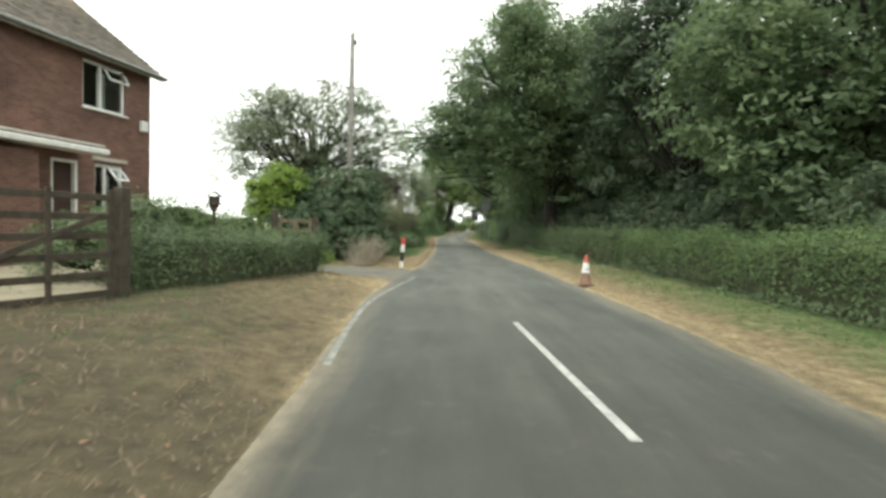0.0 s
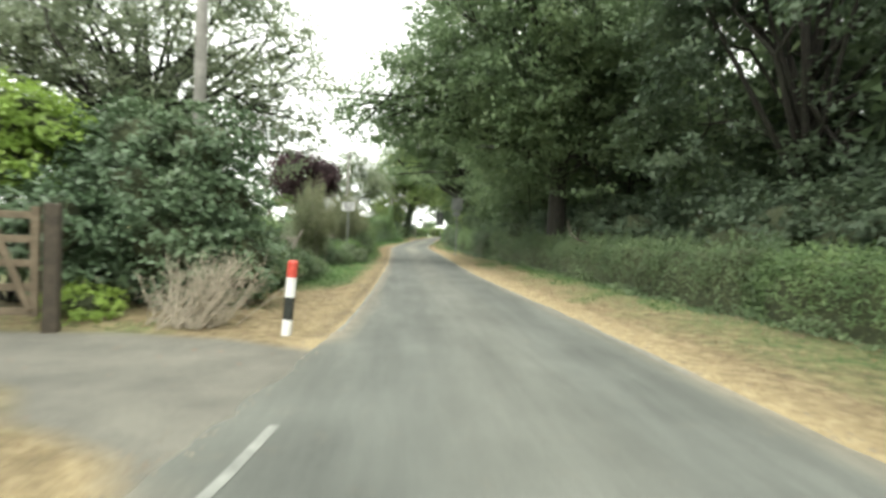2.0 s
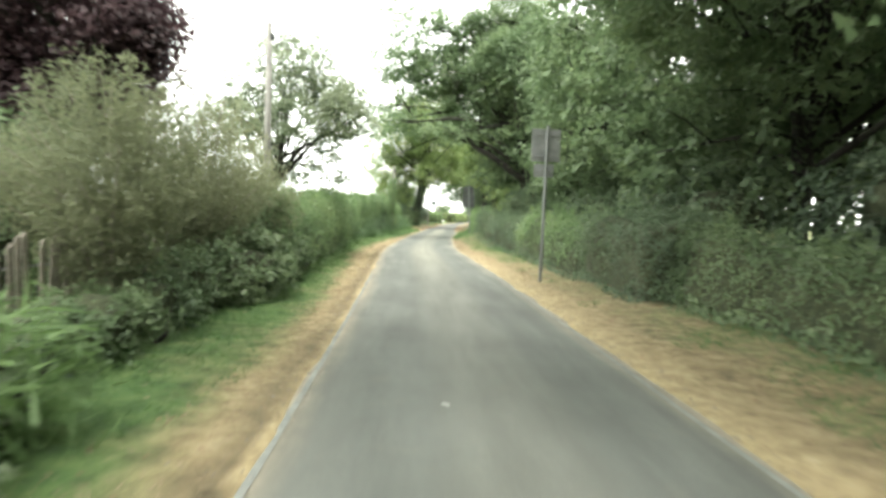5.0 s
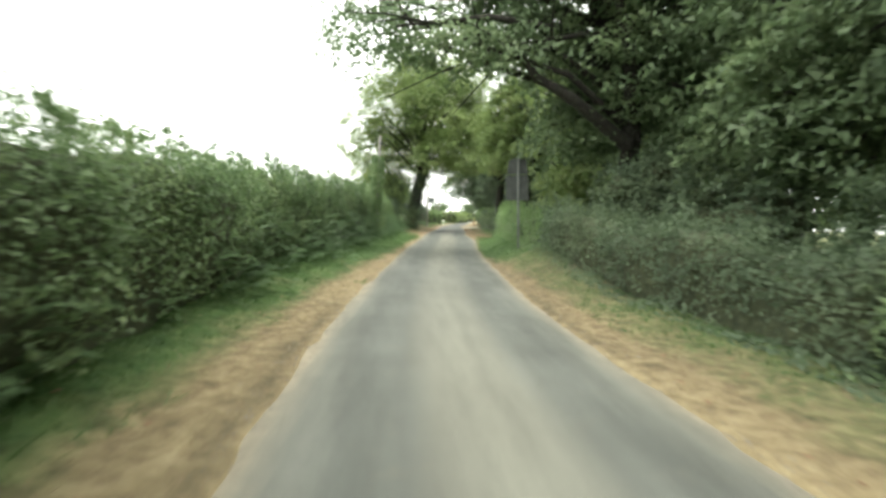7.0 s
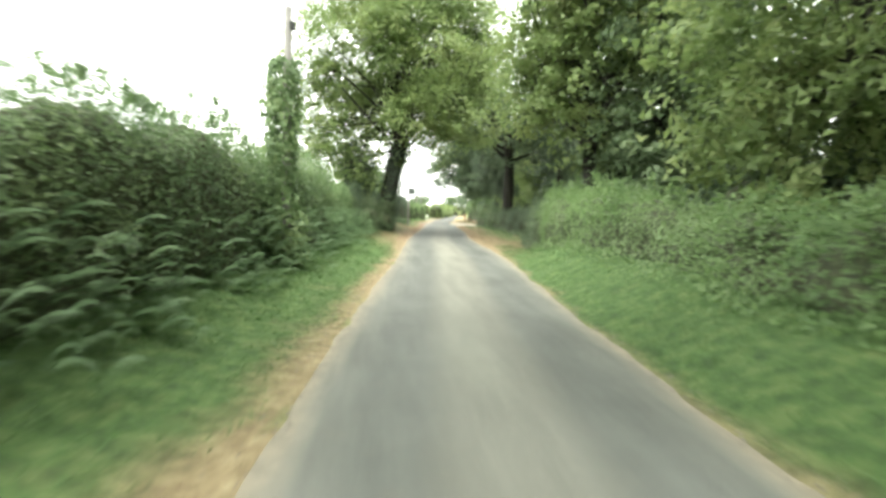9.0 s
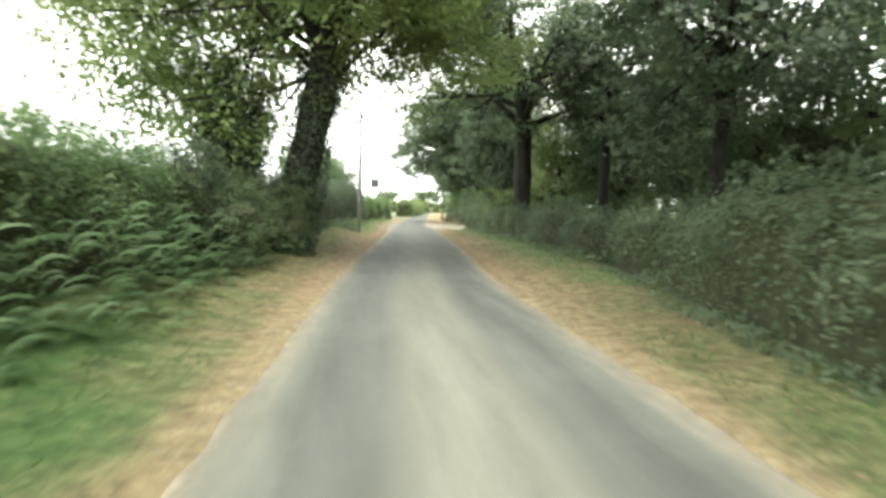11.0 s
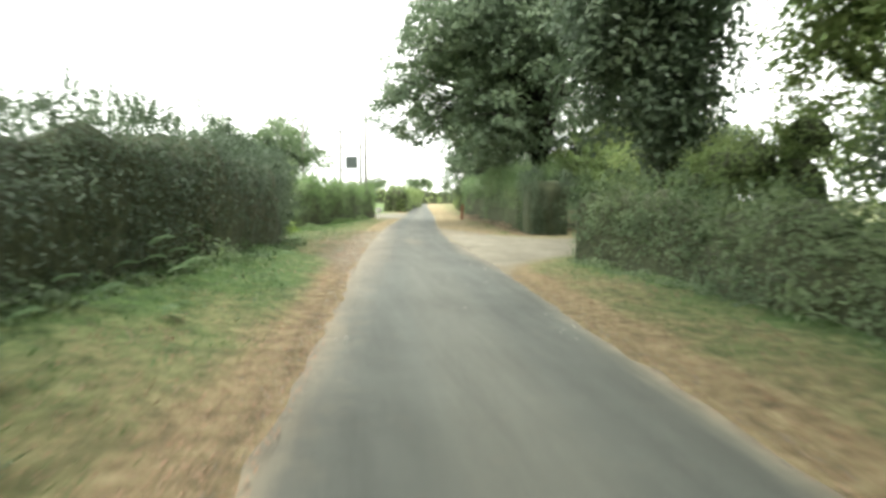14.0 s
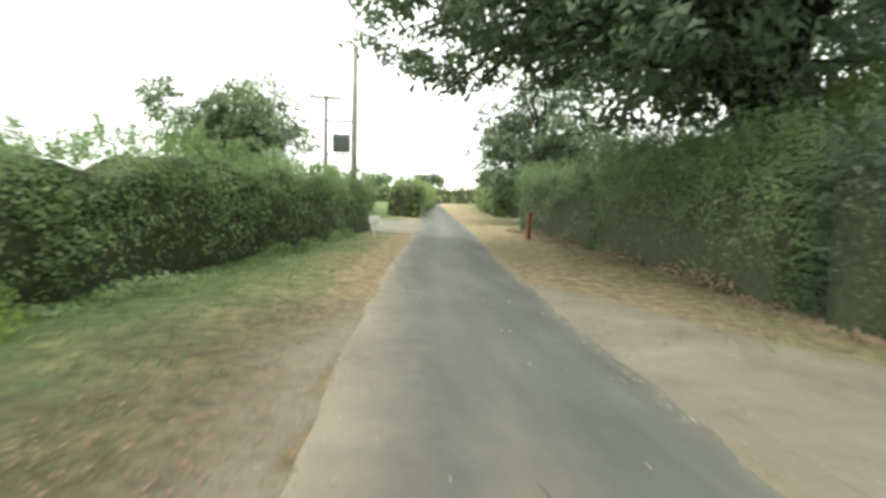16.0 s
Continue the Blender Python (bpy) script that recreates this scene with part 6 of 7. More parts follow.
shrub(73, "leafy green shrub behind the paling fence", (-4.6, 39.4), [(0, 0, 1.3, 0.9, 0.9, 1.2), (0.3, 0.3, 2.1, 0.7, 0.7, 0.6), (-0.6, -0.4, 1.7, 0.7, 0.7, 0.7)], 520, 18, 0.085, M_WILD, 0.14)
shrub(71, "broad-leaved green plant before the paling fence", (-2.55, 33.6), [(0, 0, 0.35, 0.35, 0.4, 0.3)], 40, 8, 0.21, M_WEED, 0.12, core=False, aspect=0.7)
shrub(57, "spiky light green shrub below the laurel", (-4.3, 19.3), [(0, 0, 0.2, 0.5, 0.4, 0.3)], 120, 12, 0.09, M_LIME, 0.08)

# ---- trees on the far side of the clipped hedge ----
T_LABEL = "broad dark green tree over the clipped hedge"
# the trees at y 25 and 35 have shade-darkened leaf colours
for k, (x, y, h, r, n, mat) in enumerate((
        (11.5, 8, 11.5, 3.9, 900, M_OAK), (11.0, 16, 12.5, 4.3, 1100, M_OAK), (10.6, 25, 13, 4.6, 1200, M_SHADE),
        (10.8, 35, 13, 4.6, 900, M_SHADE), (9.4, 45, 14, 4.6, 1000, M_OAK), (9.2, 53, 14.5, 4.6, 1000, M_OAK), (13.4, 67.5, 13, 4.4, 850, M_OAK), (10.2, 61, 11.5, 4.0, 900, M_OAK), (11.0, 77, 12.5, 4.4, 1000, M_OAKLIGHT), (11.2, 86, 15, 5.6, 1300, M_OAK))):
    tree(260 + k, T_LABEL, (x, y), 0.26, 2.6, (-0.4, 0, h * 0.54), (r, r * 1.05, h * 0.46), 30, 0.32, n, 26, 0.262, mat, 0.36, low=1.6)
# two giants that reach across the lane
tree(80, "huge dark tree reaching across the lane", (6.5, 34.0), 0.40, 3.5, (-0.2, 0.8, 9.8), (6.7, 6.4, 6.6), 74, 0.24, 4000, 30, 0.215, M_OAK, 0.42, low=3.0, inner=0.4, limb_r=0.15,
     extra=[(-8.2, 1.4, 6.6, 1.8, 1.8, 1.1), (-5.6, 0.5, 9.0, 2.2, 2.2, 1.6), (-6.6, 2.5, 6.2, 1.9, 1.8, 1.1), (-7.8, 0.6, 5.9, 1.3, 1.4, 0.7), (-5.2, 0.8, 6.3, 1.8, 1.8, 1.2), (-3.4, 0.6, 6.4, 2.0, 2.0, 1.3), (-6.4, 1.0, 7.8, 2.0, 2.0, 1.5), (-4.8, 0.4, 8.0, 2.2, 2.2, 1.6), (-9.4, 1.0, 6.4, 1.0, 1.2, 0.8), (-2.5, 7.5, 8.0, 2.4, 2.4, 2.0), (-1.5, 9.5, 6.4, 2.4, 2.4, 1.8), (-2.5, 9.0, 10.5, 2.6, 2.4, 2.0), (2.0, -1.0, 3.6, 3.0, 3.5, 1.8)])
tree(81, "huge dark tree reaching across the lane", (7.3, 67.0), 0.36, 4.2, (0, 1.5, 10.2), (6.8, 4.8, 6.6), 54, 0.25, 2900, 30, 0.235, M_OAK, 0.42, low=3.4, limb_r=0.15,
     extra=[(-8.4, 1.5, 7.4, 1.6, 1.5, 1.0), (-8.2, 2.0, 9.4, 1.9, 1.8, 1.5), (-8.0, 1.5, 11.6, 2.0, 1.8, 1.7), (-7.0, 1.5, 14.0, 2.4, 2.0, 1.8), (-6.0, 1.0, 6.8, 1.9, 1.6, 0.9), (-5.9, 2.0, 10.5, 2.2, 2.0, 2.0), (3.1, -0.5, 3.6, 3.0, 3.0, 1.8),
            (-7.6, -1.0, 6.9, 1.3, 1.2, 0.6), (-5.8, -1.0, 6.7, 1.4, 1.3, 0.7), (-4.2, -1.2, 6.5, 1.4, 1.3, 0.8), (-2.4, 0.8, 4.6, 1.3, 1.2, 0.9), (-0.8, -1.0, 6.2, 1.5, 1.3, 1.0), (1.6, -2.0, 5.2, 1.6, 1.5, 1.2)],
     boughs=[[((-0.2, -0.3, 3.9), 0.24), ((-2.2, -0.9, 5.1), 0.17), ((-3.4, -1.0, 5.7), 0.13), ((-4.3, -1.0, 6.8), 0.08)], [((0.0, 0.0, 4.0), 0.27), ((-0.4, -0.8, 6.2), 0.22), ((-1.2, -1.2, 8.6), 0.14)]])
for k, (x, y) in enumerate(((13.6, 19), (13.6, 29.5), (13.2, 40), (13.2, 49), (17, 3), (17, 13), (17, 23), (16.5, 33), (16, 43), (16, 53), (16.5, 63), (17, 74), (18, 86), (20, 97), (23, 118))):
    tree(290 + k, "dense tree at the back of the wood", (x, y), 0.3, 2.0, (0, 0, 6.5), (4.2, 5.2, 6.2), 22, 0.38, 400, 14, 0.50, M_OAK, 0.55, low=0.3)
# undergrowth leaves carry the wood's shade in their colour, deepest at y 15-42
for k, (x, y) in enumerate(((9.6, 6), (9.6, 12), (9.4, 18), (9.3, 21.5), (9.0, 25), (9.2, 28.5), (8.4, 32), (8.6, 35.5), (8.0, 39), (7.8, 47), (7.8, 55), (8.2, 63), (9.2, 71), (10.4, 79))):
    shrub(110 + k, "dark undergrowth bush behind the hedge", (x, y), [(0, 0, 1.3, 1.6, 2.6, 1.4), (0.3, 1.5, 1.9, 1.4, 2.0, 1.2), (0, -1.5, 1.7, 1.4, 2.0, 1.3)], 260, 24, 0.21, M_SHADE if 15 < y < 42 else M_HALFSHADE, 0.25)
shrub(111, "tall leafy bush before the giant trunk", (7.2, 65.4), [(0, 0, 1.6, 1.1, 1.0, 1.4), (0.5, 0.2, 2.9, 1.0, 0.9, 0.9), (-0.5, 0.3, 2.4, 0.9, 0.9, 0.9), (1.2, -0.8, 2.0, 1.0, 1.0, 1.3)], 800, 20, 0.13, M_HALFSHADE, 0.2)
tree(275, "tall leafy tree behind the rough hedge", (8.2, 86.5), 0.28, 3.2, (0, 0, 7.8), (4.0, 4.0, 4.6), 26, 0.34, 850, 30, 0.23, M_OAKLIGHT, 0.34, low=2.2)

tree(276, "leafy young tree in the gap below the giant", (12.0, 72.5), 0.12, 1.0, (0, 0, 3.4), (2.8, 2.6, 3.0), 18, 0.40, 420, 26, 0.22, M_OAK, 0.3, low=0.5)

# ---- the oak over the lane and beyond ----
lane_oak = tree(131, "old oak with a thick dark trunk leaning over the lane", (0.55, 98.2), 0.43, 4.4, (1.3, 0.8, 10.0), (6.4, 6.2, 6.2), 72, 0.24, 3500, 30, 0.20, M_OAKLIGHT, 0.42, lean=(0.75, 0), low=1.3, limb_r=0.07, extra=[(-1.7, -0.5, 3.0, 1.1, 1.1, 1.0), (-2.7, 0.2, 4.4, 1.4, 1.4, 1.2), (-1.3, 0.3, 6.0, 1.5, 1.5, 1.4), (-3.4, -0.5, 5.6, 1.5, 1.5, 1.2), (1.2, -0.5, 4.8, 0.4, 0.4, 1.1), (-0.7, -0.4, 3.2, 0.5, 0.6, 1.2), (-0.8, -0.6, 5.2, 0.8, 0.8, 1.2), (-3.2, -0.5, 6.9, 1.8, 1.7, 1.5), (5.2, 3.0, 6.4, 2.2, 2.4, 1.4), (4.0, -3.5, 7.0, 2.2, 2.4, 1.5), (-3.6, -1.0, 5.6, 1.8, 2.0, 1.3), (-2.6, 3.0, 5.0, 2.0, 2.2, 1.4), (-1.6, 0.6, 3.9, 1.3, 1.5, 1.1), (-3.0, 1.5, 4.1, 1.5, 1.8, 1.1), (-4.6, 1.0, 4.9, 1.4, 1.7, 1.1), (-5.0, 0, 8.6, 1.7, 1.8, 1.5), (-5.2, 0.5, 7.0, 1.4, 1.5, 1.1), (-4.0, 0, 10.8, 1.9, 1.9, 1.5), (0.6, 0, 14.6, 2.4, 2.4, 1.6), (3.6, 0.5, 13.2, 2.2, 2.2, 1.6), (-2.2, 0.2, 13.2, 2.0, 2.0, 1.5)])
tree(148, "dense ivy-hung holly thicket beside the oak", (-0.95, 98.4), 0.12, 1.2, (0, 0, 3.0), (1.1, 1.3, 2.2), 24, 0.42, 1300, 24, 0.075, M_IVY, 0.18, inner=0.3)
shrub(142, "dark brambles round the foot of the oak", (-0.1, 98.2), [(0.35, -0.9, 0.8, 0.75, 0.8, 0.9), (-0.5, -1.2, 1.2, 0.9, 1.0, 1.15), (-0.1, -2.6, 0.95, 0.9, 1.2, 0.95), (-0.4, 1.4, 0.9, 0.9, 1.3, 1.0), (0.7, 0.7, 0.7, 0.6, 0.9, 0.8), (0.8, -1.0, 0.8, 0.55, 0.6, 0.85), (0.85, -0.6, 1.6, 0.5, 0.5, 0.7)], 1500, 22, 0.065, M_WILD, 0.14)
# several oaks from here on get the shade-darkened leaf colours
tree(132, "tall dark oak with a bare trunk above the hedge", (10.1, 108.8), 0.40, 5.0, (-0.9, 0, 9.0), (6.0, 6.0, 4.8), 34, 0.28, 850, 32, 0.20, M_HALFSHADE, 0.36, low=4.6, limb_r=0.16)
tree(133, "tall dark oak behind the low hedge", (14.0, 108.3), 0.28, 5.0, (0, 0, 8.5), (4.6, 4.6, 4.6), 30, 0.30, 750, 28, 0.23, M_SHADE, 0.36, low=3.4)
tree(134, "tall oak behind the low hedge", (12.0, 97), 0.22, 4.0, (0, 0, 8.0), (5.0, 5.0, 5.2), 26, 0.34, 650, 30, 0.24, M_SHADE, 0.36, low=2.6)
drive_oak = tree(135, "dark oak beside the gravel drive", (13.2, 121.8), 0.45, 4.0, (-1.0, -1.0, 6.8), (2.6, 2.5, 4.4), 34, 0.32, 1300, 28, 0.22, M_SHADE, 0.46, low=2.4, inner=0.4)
tree(136, "broad dark oak over the clipped hedge", (13.6, 133.0), 0.5, 3.0, (-1.6, 0, 7.8), (4.7, 6.0, 5.0), 60, 0.25, 2300, 32, 0.23, M_HALFSHADE, 0.34, low=2.9, limb_r=0.2, extra=[(-6.0, 3.0, 6.4, 1.6, 1.8, 1.0), (-5.0, 1.0, 5.2, 1.5, 1.6, 0.9), (-5.4, -1.0, 8.2, 1.8, 1.8, 1.3), (-6.3, 5.4, 6.0, 1.4, 1.5, 1.1), (-5.2, 4.2, 5.1, 1.6, 1.8, 1.0), (-6.0, 4.5, 8.0, 1.7, 1.8, 1.4), (-5.0, 2.5, 10.0, 2.0, 2.0, 1.5)])
tree(137, "light green tree behind the rail fence", (17.2, 131.0), 0.2, 1.4, (0, 0, 3.1), (3.6, 2.8, 2.7), 28, 0.36, 900, 32, 0.17, M_OAKLIGHT, 0.22, low=0.5)
tree(138, "dark tree beyond the clipped hedge", (15.4, 151), 0.3, 2.0, (0, 0, 5.0), (3.8, 5.4, 4.2), 26, 0.34, 800, 26, 0.24, M_HALFSHADE, 0.34)
tree(139, "round field tree behind the hedge", (-3.0, 163), 0.25, 2.0, (0, 0, 5.4), (6.0, 4.0, 4.6), 34, 0.3, 1300, 20, 0.26, M_OAK, 0.34)
tree(140, "leafy tree behind the low hedge", (17.0, 104), 0.3, 2.0, (0, 0, 4.4), (3.8, 3.8, 3.8), 24, 0.38, 700, 26, 0.22, M_HALFSHADE, 0.36)
tree(144, "light green leafy tree behind the low hedge", (14.8, 115.6), 0.2, 1.6, (0, 0, 5.2), (3.1, 2.6, 4.2), 32, 0.32, 1000, 24, 0.19, M_OAKLIGHT, 0.28, low=0.8)
shrub(149, "light green saplings rising behind the hedge end", (12.0, 118.4), [(0, 0, 1.5, 0.8, 0.9, 1.1), (0.3, -0.5, 2.2, 0.7, 0.7, 0.6), (0.8, 0.2, 2.0, 0.8, 0.8, 0.8)], 420, 18, 0.085, M_OAKLIGHT, 0.15)
shrub(147, "light green saplings behind the low hedge", (14.2, 118.2), [(0, 0, 1.6, 1.3, 1.3, 1.6), (0.6, 0.4, 2.9, 1.0, 1.0, 1.0), (-0.8, 0.3, 2.2, 0.9, 1.0, 1.0)], 260, 22, 0.15, M_OAKLIGHT, 0.22)
tree(143, "leafy tree behind the low hedge", (17.5, 113), 0.3, 2.0, (0, 0, 4.4), (3.8, 3.8, 3.8), 24, 0.38, 700, 26, 0.22, M_OAK, 0.36)
for k, (x, y) in enumerate(((15.6, 128.5), (15.8, 133), (16.2, 138), (16.6, 143), (14.6, 123.5))):
    shrub(180 + k, "dark bush filling the gap below the oak", (x, y), [(0, 0, 1.6, 1.7, 2.2, 1.5), (0.3, 1.0, 3.0, 1.5, 2.0, 1.2), (0, -1.0, 2.8, 1.5, 1.8, 1.2)], 420, 22, 0.14, M_OAKLIGHT if k in (0, 4) else M_HALFSHADE, 0.24)
shrub(141, "tall leafy bush at the hedge end", (1.5, 123.6), [(0, 0, 1.3, 1.1, 1.3, 1.3), (-0.3, -0.8, 2.4, 1.0, 1.1, 0.8), (0.2, 0.3, 2.2, 1.0, 0.9, 0.8), (-0.8, -1.8, 1.8, 1.0, 1.2, 1.2)], 1500, 24, 0.095, M_SHADE, 0.18)
for k, (x, y) in enumerate(((19.5, 100), (21, 106), (20.5, 111.5), (16.0, 100), (19.5, 118.5), (17.5, 134.5), (20.5, 131))):
    tree(170 + k, "leafy tree in the wood behind the hedge", (x, y), 0.2, 1.2, (0, 0, 3.2), (2.6, 2.6, 2.9), 16, 0.40, 300, 22, 0.26, M_OAK if k % 2 else M_HALFSHADE, 0.38)
for k, (x, y, s) in enumerate(((-30, 240, 5), (-12, 250, 4), (12, 255, 4.5), (24, 260, 5), (45, 240, 6), (70, 250, 6), (-55, 235, 6), (34, 228, 4))):
    tree(150 + k, "distant round tree in a hedgerow", (x, y), 0.3, 1.5, (0, 0, s * 0.75), (s, s, s * 0.7), 14, 0.4, 700, 8, 0.5, M_OAK, 0.4)

shrub(145, "weeds round the foot of the telegraph pole", (2.25, 109.6), [(-0.1, 0, 0.25, 0.3, 0.4, 0.25), (-0.5, 0.6, 0.4, 0.4, 0.6, 0.35)], 130, 12, 0.08, M_WILD, 0.12, core=False)

shrub(72, "tuft of tall pale yellow-green grass below the hedge", (2.0, 127.2), [(0, 0, 0.3, 0.35, 0.4, 0.32), (0.2, 0.6, 0.25, 0.3, 0.3, 0.25)], 60, 16, 0.16, M_LIME, 0.1, core=False, aspect=0.1)
shrub(74, "low dark leafy weeds in the grass beside the lane", (3.0, 114.5), [(0, 0, 0.06, 0.45, 0.8, 0.14), (-0.6, 1.0, 0.1, 0.6, 0.9, 0.18), (-0.5, -1.2, 0.08, 0.6, 0.9, 0.16), (-1.2, -0.2, 0.2, 0.5, 1.2, 0.2)], 300, 10, 0.05, M_WILD, 0.1, core=False)
shrub(146, "low leafy weeds on the verge below the hedge", (2.5, 115.4), [(0, 0, 0.22, 0.6, 1.3, 0.3), (-0.3, 2.0, 0.25, 0.6, 1.2, 0.35), (-0.4, -1.8, 0.2, 0.5, 1.0, 0.25)], 420, 10, 0.055, M_BANK, 0.08, core=False)

# ---- ivy on the pole ----
rng = np.random.default_rng(77)
n = 3600
zz = rng.uniform(0, 4.3, n)
an = rng.uniform(0, math.tau, n)
rad = 0.16 + 0.45 * np.abs(np.sin(zz * 1.3 + 0.8 * np.sin(an + zz))) * (1 - zz / 6.5) * rng.random(n) + 0.1 * rng.random(n)
p = np.stack([np.cos(an) * rad - 0.1, np.sin(an) * rad, zz], 1)
V, F = leaf_quads(rng, p, np.stack([np.cos(an), np.sin(an), 0.3 + 0 * an], 1), 0.11, 0.8)
ob = quads_mesh("ivy", V, F, M_BANK, ivy_pole)
tagged(ob, "climbing green ivy")
n = 9000
zz = rng.uniform(0.2, 5.2, n)
an = rng.uniform(0, math.tau, n)
rad = 0.40 + 0.16 * np.sin(zz * 2.3 + 2 * an) ** 2 + 0.12 * rng.random(n)
p = np.stack([np.cos(an) * rad + 0.75 * zz / 4.4, np.sin(an) * rad, zz], 1)
V, F = leaf_quads(rng, p, np.stack([np.cos(an), np.sin(an), 0.2 + 0 * an], 1), 0.062, 0.8)
tagged(quads_mesh("ivy", V, F, M_IVY, lane_oak), "dark ivy clothing the trunk")
n = 5000
zz = rng.uniform(0.3, 6.0, n)
an = rng.uniform(0, math.tau, n)
rad = 0.48 + 0.2 * np.sin(zz * 1.9 + 2 * an) ** 2 + 0.12 * rng.random(n)
p = np.stack([np.cos(an) * rad, np.sin(an) * rad, zz], 1)
V, F = leaf_quads(rng, p, np.stack([np.cos(an), np.sin(an), 0.2 + 0 * an], 1), 0.09, 0.8)
tagged(quads_mesh("ivy", V, F, M_IVY, drive_oak), "dark ivy clothing the trunk")
# dead bramble stems hanging down the face of the hedge
paths = []
for _ in range(45):
    y0, z0 = rng.uniform(115.6, 119.6), rng.uniform(0.9, 2.0)
    q = Vector((float(np.interp(y0, [113, 117.7, 121.2], [0.6, 1.5, 2.1])) + 0.86 + rng.normal() * 0.05, y0, z0))
    e = q + Vector((rng.uniform(-0.1, 0.12), rng.normal() * 0.6, rng.normal() * 0.3 - 0.2))
    paths.append([(tuple(q), 0.003), (tuple(q.lerp(e, 0.5) + Vector((0.06, rng.normal() * 0.1, 0.08))), 0.003), (tuple(e), 0.0015)])
V, F = tubes(paths, 5)
tagged(quads_mesh("dead_brambles", V, F, M_GATEWOOD, None), "tangle of dry dead bramble stems on the hedge", "twigs", "", "stuff")


# ---- bracken, weeds, grass, litter ----
def fronds(seed, name, label, n, y_range, x_of, mat, size, kind_height=0.5):
    """Arching fern fronds with paired leaflets along a verge."""
    rng = np.random.default_rng(seed)
    ys = rng.uniform(*y_range, n)
    xs = x_of(ys) + rng.normal(size=n) * 0.35
    m = 16
    P, N, T = [], [], []
    climb = rng.uniform(0, 1, n) ** 1.5
    xs = xs - climb * 0.55
    zs = verge_height(outside(xs, ys), xs, ys) + climb * kind_height * 2.6
    a = rng.normal(size=n) * 1.1
    L = size * rng.uniform(0.6, 1.2, n)
    up = rng.uniform(0.5, 1.1, n) * kind_height
    verts, faces = [], []
    t = np.linspace(0.15, 1, m)
    for i in range(n):
        d = np.array([math.cos(a[i]), math.sin(a[i]), 0])
        w = np.array([-d[1], d[0], 0])
        spine = np.array([xs[i], ys[i], zs[i]]) + np.outer(t * L[i], d) + np.outer((t * 2 - t ** 2 * 1.4) * up[i], [0, 0, 1])
        ln = L[i] * 0.26 * np.sin(np.clip(t * 2.9, 0, math.pi)) + 0.02
        hw = L[i] / m * 0.55
        for s in (-1, 1):
            o = spine[:, None] + np.stack([-d * hw * np.ones((m, 1)), d * hw * np.ones((m, 1)), s * w * ln[:, None] + d * hw * 1.6 - np.array([0, 0, 0.25]) * ln[:, None]], 1)
            verts.append(o.reshape(-1, 3))
    V = np.concatenate(verts)
    ob = quads_mesh(name, V, np.arange(len(V)).reshape(-1, 3), mat)
    return tagged(ob, label, "fern", "", "stuff")


fronds(201, "bracken", "green bracken fronds spilling from the hedge bank", 2700, (44, 95), lambda y: left_at(y) - 1.95 + 0.15 * np.sin(y), M_FERN, 0.35, 0.36)
fronds(202, "bracken", "green bracken fronds below the hedge", 90, (106, 122), lambda y: left_at(y) - 2.1, M_FERN, 0.35, 0.2)


def grass(seed, name, label, n, mat, y_range, want_green, h, reach=5.0):
    """Tufts of grass blades on the verges."""
    rng = np.random.default_rng(seed)
    y = rng.uniform(*y_range, n)
    d = 0.03 + rng.uniform(0, 1, n) ** 1.4 * reach
    left = rng.random(n) < 0.5
    x = np.where(left, left_at(y) - d, right_at(y) + d)
    g = greenness(x, y, d) + 0.8 * lumps(np.random.default_rng(4), np.stack([x, y, 0 * x], 1), 0.5) * 0.5
    keep = (g > 0.45) == want_green
    gap = ((x < left_at(y)) & (y > 14.7) & (y < 18.5)) | ((x > right_at(y)) & (y > 118.5) & (y < 127) & (x < 20))
    keep &= ~gap
    x, y, d = x[keep], y[keep], d[keep]
    n = len(x)
    z = verge_height(d, x, y) - 0.005
    hh = h * rng.uniform(0.5, 1.5, n) * np.clip(0.5 + d * 0.4, 0.5, 1.4)
    a = rng.uniform(0, math.tau, n)
    w = 0.005 + hh * 0.05
    lean = rng.normal(size=(n, 2)) * 1.1 * hh[:, None]
    b0 = np.stack([x - np.cos(a) * w, y - np.sin(a) * w, z], 1)
    b1 = np.stack([x + np.cos(a) * w, y + np.sin(a) * w, z], 1)
    t = np.stack([x + lean[:, 0], y + lean[:, 1], z + hh], 1)
    V = np.stack([b0, b1, t], 1).reshape(-1, 3)
    ob = quads_mesh(name, V, np.arange(3 * n).reshape(n, 3), mat)
    return tagged(ob, label, "grass", "", "stuff")


grass(211, "dry_grass", "short dry straw grass on the verges", 120000, M_STRAW, (0, 130), False, 0.05)
grass(213, "tall_grass", "lush taller green grass by the hedge", 60000, M_GRASS, (22, 90), True, 0.07)
grass(212, "green_grass", "short green grass on the verges", 120000, M_GRASS, (0, 140), True, 0.05)


def litter(seed, name, label, n, y_range, side, mat, size, near, far):
    rng = np.random.default_rng(seed)
    y = rng.uniform(*y_range, n)
    d = rng.uniform(near, far, n)
    x = left_at(y) - d if side == "left" else right_at(y) + d
    z = np.where(d > 0.03, verge_height(d, x, y), 0.012) + 0.012
    V, F = leaf_quads(rng, np.stack([x, y, z], 1), np.tile([0, 0, 1.0], (n, 1)), size, 0.6, 2.5)
    return tagged(quads_mesh(name, V, F, mat), label, "leaf litter", "", "stuff")


litter(221, "leaf_litter", "brown fallen leaves along the road edge", 10500, (90, 127), "left", M_LITTER, 0.028, -0.05, 1.6)
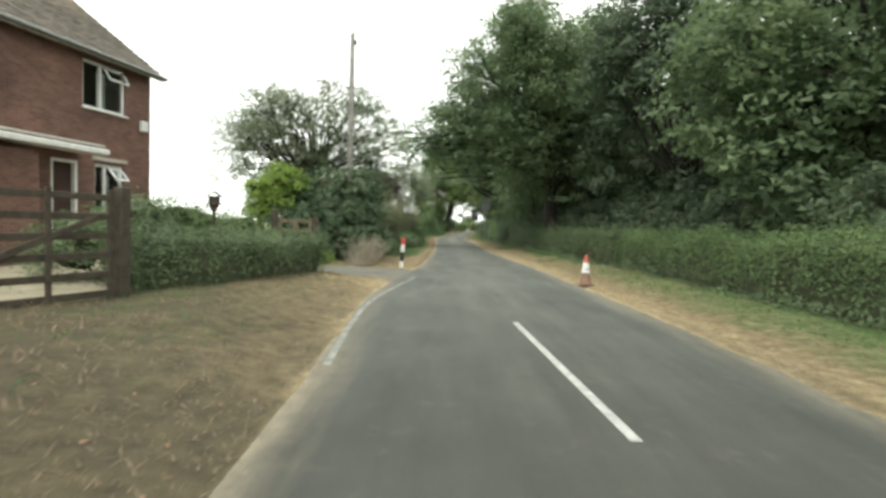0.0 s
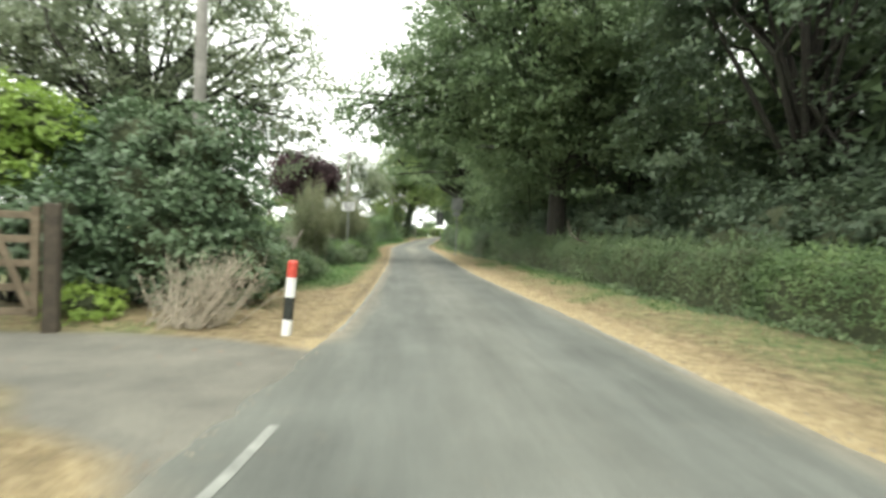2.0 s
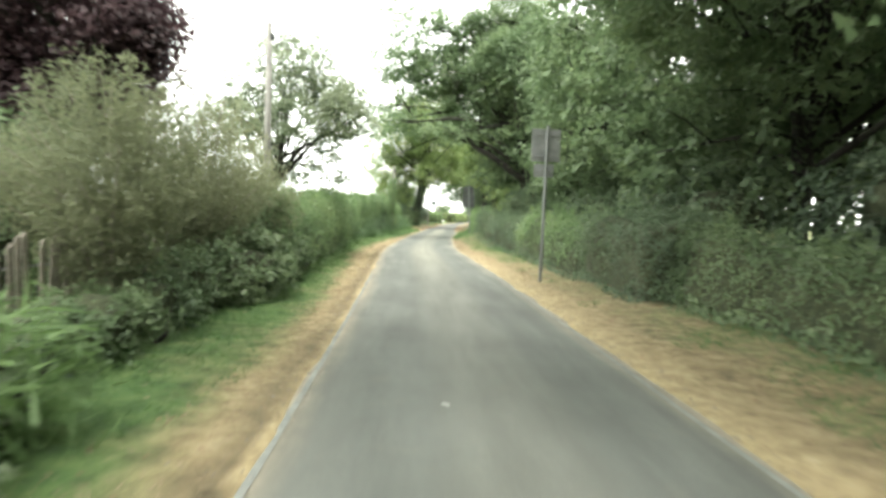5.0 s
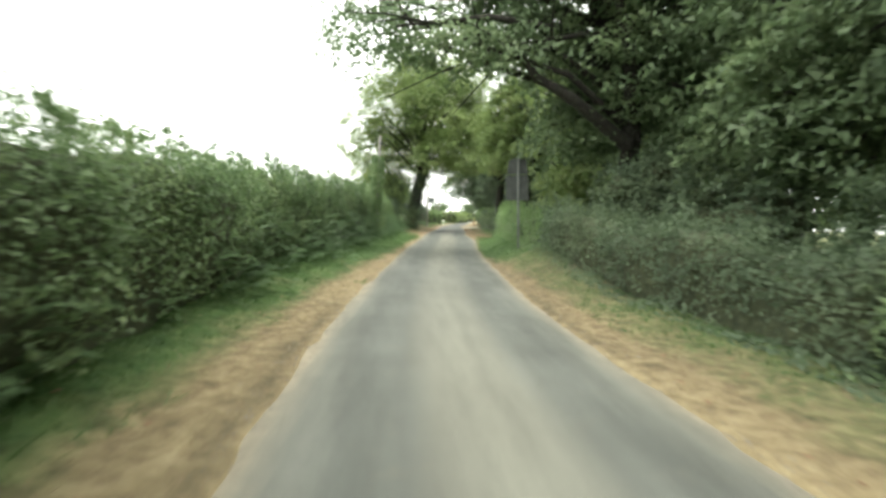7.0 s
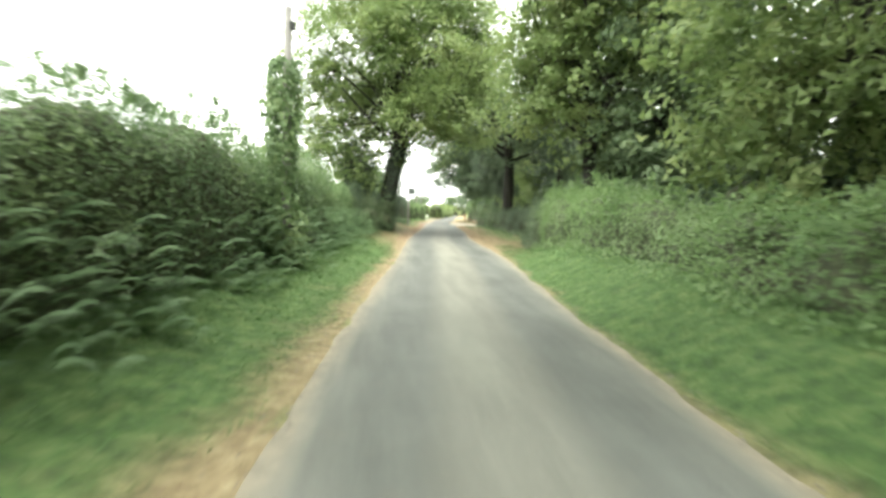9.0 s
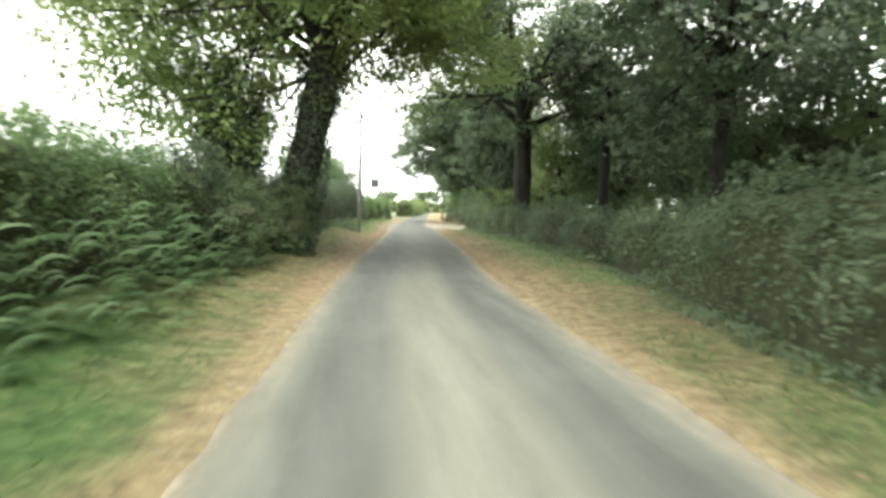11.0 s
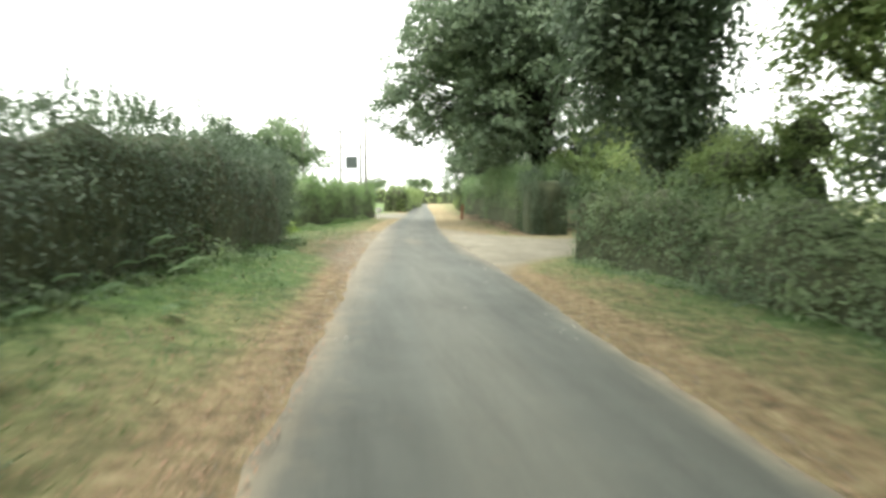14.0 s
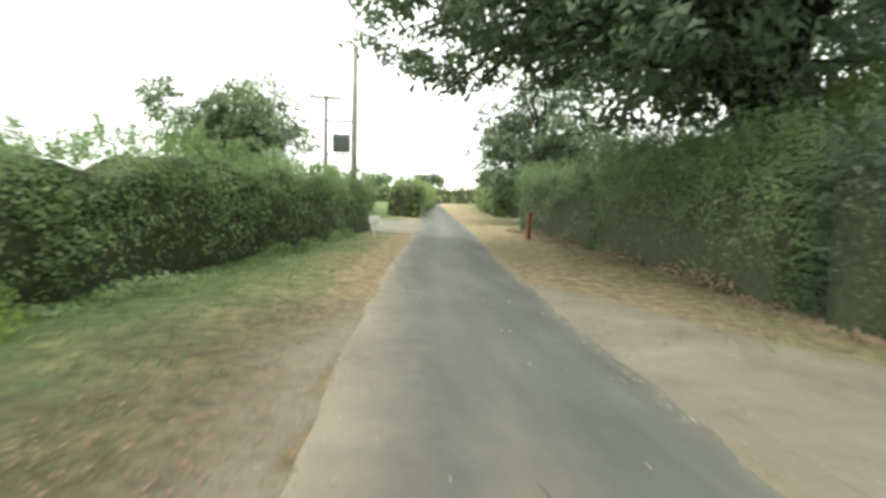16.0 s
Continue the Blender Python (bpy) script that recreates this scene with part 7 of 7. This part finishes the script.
litter(225, "leaf_litter", "thick orange-brown leaf litter along the road edge", 7500, (92, 123), "left", M_LITTER, 0.026, -0.1, 0.5)
litter(226, "leaf_litter", "thick orange-brown leaf litter along the road edge", 5500, (92, 117), "right", M_LITTER, 0.026, -0.1, 0.55)
litter(222, "leaf_litter", "brown fallen leaves along the road edge", 4500, (84, 118), "right", M_LITTER, 0.032, -0.05, 1.8)
litter(223, "leaf_litter", "few fallen leaves on the dry verge", 700, (0, 60), "left", M_LITTER, 0.05, 0.2, 4.0)
litter(224, "leaf_litter", "few fallen leaves on the dry verge", 700, (0, 66), "right", M_LITTER, 0.05, 0.2, 3.0)


def pebbles(seed, n):
    rng = np.random.default_rng(seed)
    ico = bmesh.new()
    bmesh.ops.create_icosphere(ico, subdivisions=1, radius=1.0)
    base = np.array([v.co for v in ico.verts])
    tri = np.array([[v.index for v in f.verts] for f in ico.faces])
    ico.free()
    y = rng.uniform(112, 131, n)
    u = rng.random(n) * 0.8
    x = np.where(u < 0.45, left_at(y) + rng.normal(size=n) * 0.25, np.where(u < 0.8, right_at(y) + rng.normal(size=n) * 0.6 - 0.2, (left_at(y) + right_at(y)) / 2 + rng.normal(size=n) * 0.15))
    s = rng.uniform(0.004, 0.015, n)
    V = (base[None] * s[:, None, None] * rng.uniform(0.6, 1.2, (n, 12, 1))) * [1, 1, 0.6] + np.stack([x, y, np.where(u < 0.8, 0.02, 0.012)], 1)[:, None]
    F = tri[None] + (np.arange(n) * 12)[:, None, None]
    tagged(quads_mesh("pebbles", V.reshape(-1, 3), F.reshape(-1, 3), M_STONE), "loose pebbles and grit by the gravel drive", "pebbles", "", "stuff")


pebbles(231, 320)


def edge_grit(seed, n, y_range, label):
    """Small stones washed to the road's edges."""
    rng = np.random.default_rng(seed)
    y = rng.uniform(*y_range, n)
    d = np.abs(rng.normal(size=n)) * 0.16 - 0.12
    left = rng.random(n) < 0.5
    x = np.where(left, left_at(y) - d, right_at(y) + d)
    z = np.where(d > 0.03, verge_height(d, x, y), 0.0) + 0.004
    base = np.array([(1, 0, 0), (-0.4, 0.9, 0), (-0.5, -0.8, 0), (0.1, 0.1, 0.9)])
    s = rng.uniform(0.006, 0.02, n)
    V = base[None] * s[:, None, None] * rng.uniform(0.6, 1.3, (n, 4, 1)) + np.stack([x, y, z], 1)[:, None]
    F = np.array([(0, 1, 3), (1, 2, 3), (2, 0, 3)])[None] + (np.arange(n) * 4)[:, None, None]
    tagged(quads_mesh("pebbles", V.reshape(-1, 3), F.reshape(-1, 3), M_EARTHSTONE), label, "pebbles", "", "stuff")


M_EARTHSTONE = surface("brown_grit", (0.12, 0.105, 0.08), (0.30, 0.27, 0.215), 14, 0.9, 0.5, 0.004)
edge_grit(241, 5000, (84, 135), "brown grit and small stones along the road's edges")
edge_grit(242, 4000, (3, 84), "brown grit and small stones along the lane's dry edges")


def hedge_foot(seed, line, width, side, n, mat, label):
    """Weeds and trailing leaves along the foot of a hedge, on the side towards the lane."""
    rng = np.random.default_rng(seed)
    P = np.array(line)
    y = rng.uniform(P[0, 1], P[-1, 1], n)
    x = np.interp(y, P[:, 1], P[:, 0]) + side * (width / 2 + rng.uniform(-0.25, 0.3, n))
    tall = np.clip(0.25 + 0.55 * lumps(np.random.default_rng(seed + 1), np.stack([x, y, 0 * x], 1), 0.5), 0.05, 0.9)
    z = verge_height(outside(x, y), x, y) + rng.uniform(0, 0.45, n) * tall
    out = np.stack([np.full(n, float(side)), rng.normal(size=n) * 0.4, np.full(n, 0.9)], 1)
    V, F = leaf_quads(rng, np.stack([x, y, z], 1), unit(out), 0.085)
    tagged(quads_mesh("weeds", V, F, mat), label, "weeds", "", "stuff")


for k, (line, w, side, n, mat) in enumerate((
        ([(7.1, -2), (7.15, 14), (7.1, 21)], 1.1, -1, 3200, M_WILD), ([(7.0, 21), (6.5, 26), (6.3, 33), (5.7, 38), (5.5, 42)], 1.2, -1, 3600, M_WILD),
        ([(5.3, 42), (5.2, 48), (5.2, 56), (4.95, 62), (4.95, 66)], 1.5, -1, 3400, M_HALFSHADE), ([(4.95, 66), (5.3, 71), (6.25, 80), (6.95, 86)], 1.5, -1, 2300, M_WEED), ([(6.97, 86.2), (7.3, 88.5), (8.4, 93), (9.0, 96)], 1.5, -1, 1100, M_HALFSHADE),
        ([(9.0, 96), (9.6, 103), (10.0, 110), (10.2, 119)], 1.5, -1, 3400, M_WILD), ([(-0.35, 105), (0.15, 109), (0.6, 113), (1.5, 117.7), (2.1, 121)], 1.7, 1, 3200, M_WILD),
        ([(1.3, 128.4), (2.0, 131), (3.4, 136), (4.6, 141)], 1.7, 1, 2400, M_WEED), ([(12.1, 127), (12.6, 136), (13.2, 145)], 2.3, -1, 2000, M_STRAW))):
    hedge_foot(251 + k, line, w, side, n, mat, "straggling dry grass at the foot of the clipped hedge" if mat is M_STRAW else "weeds and trailing leaves at the foot of the hedge")
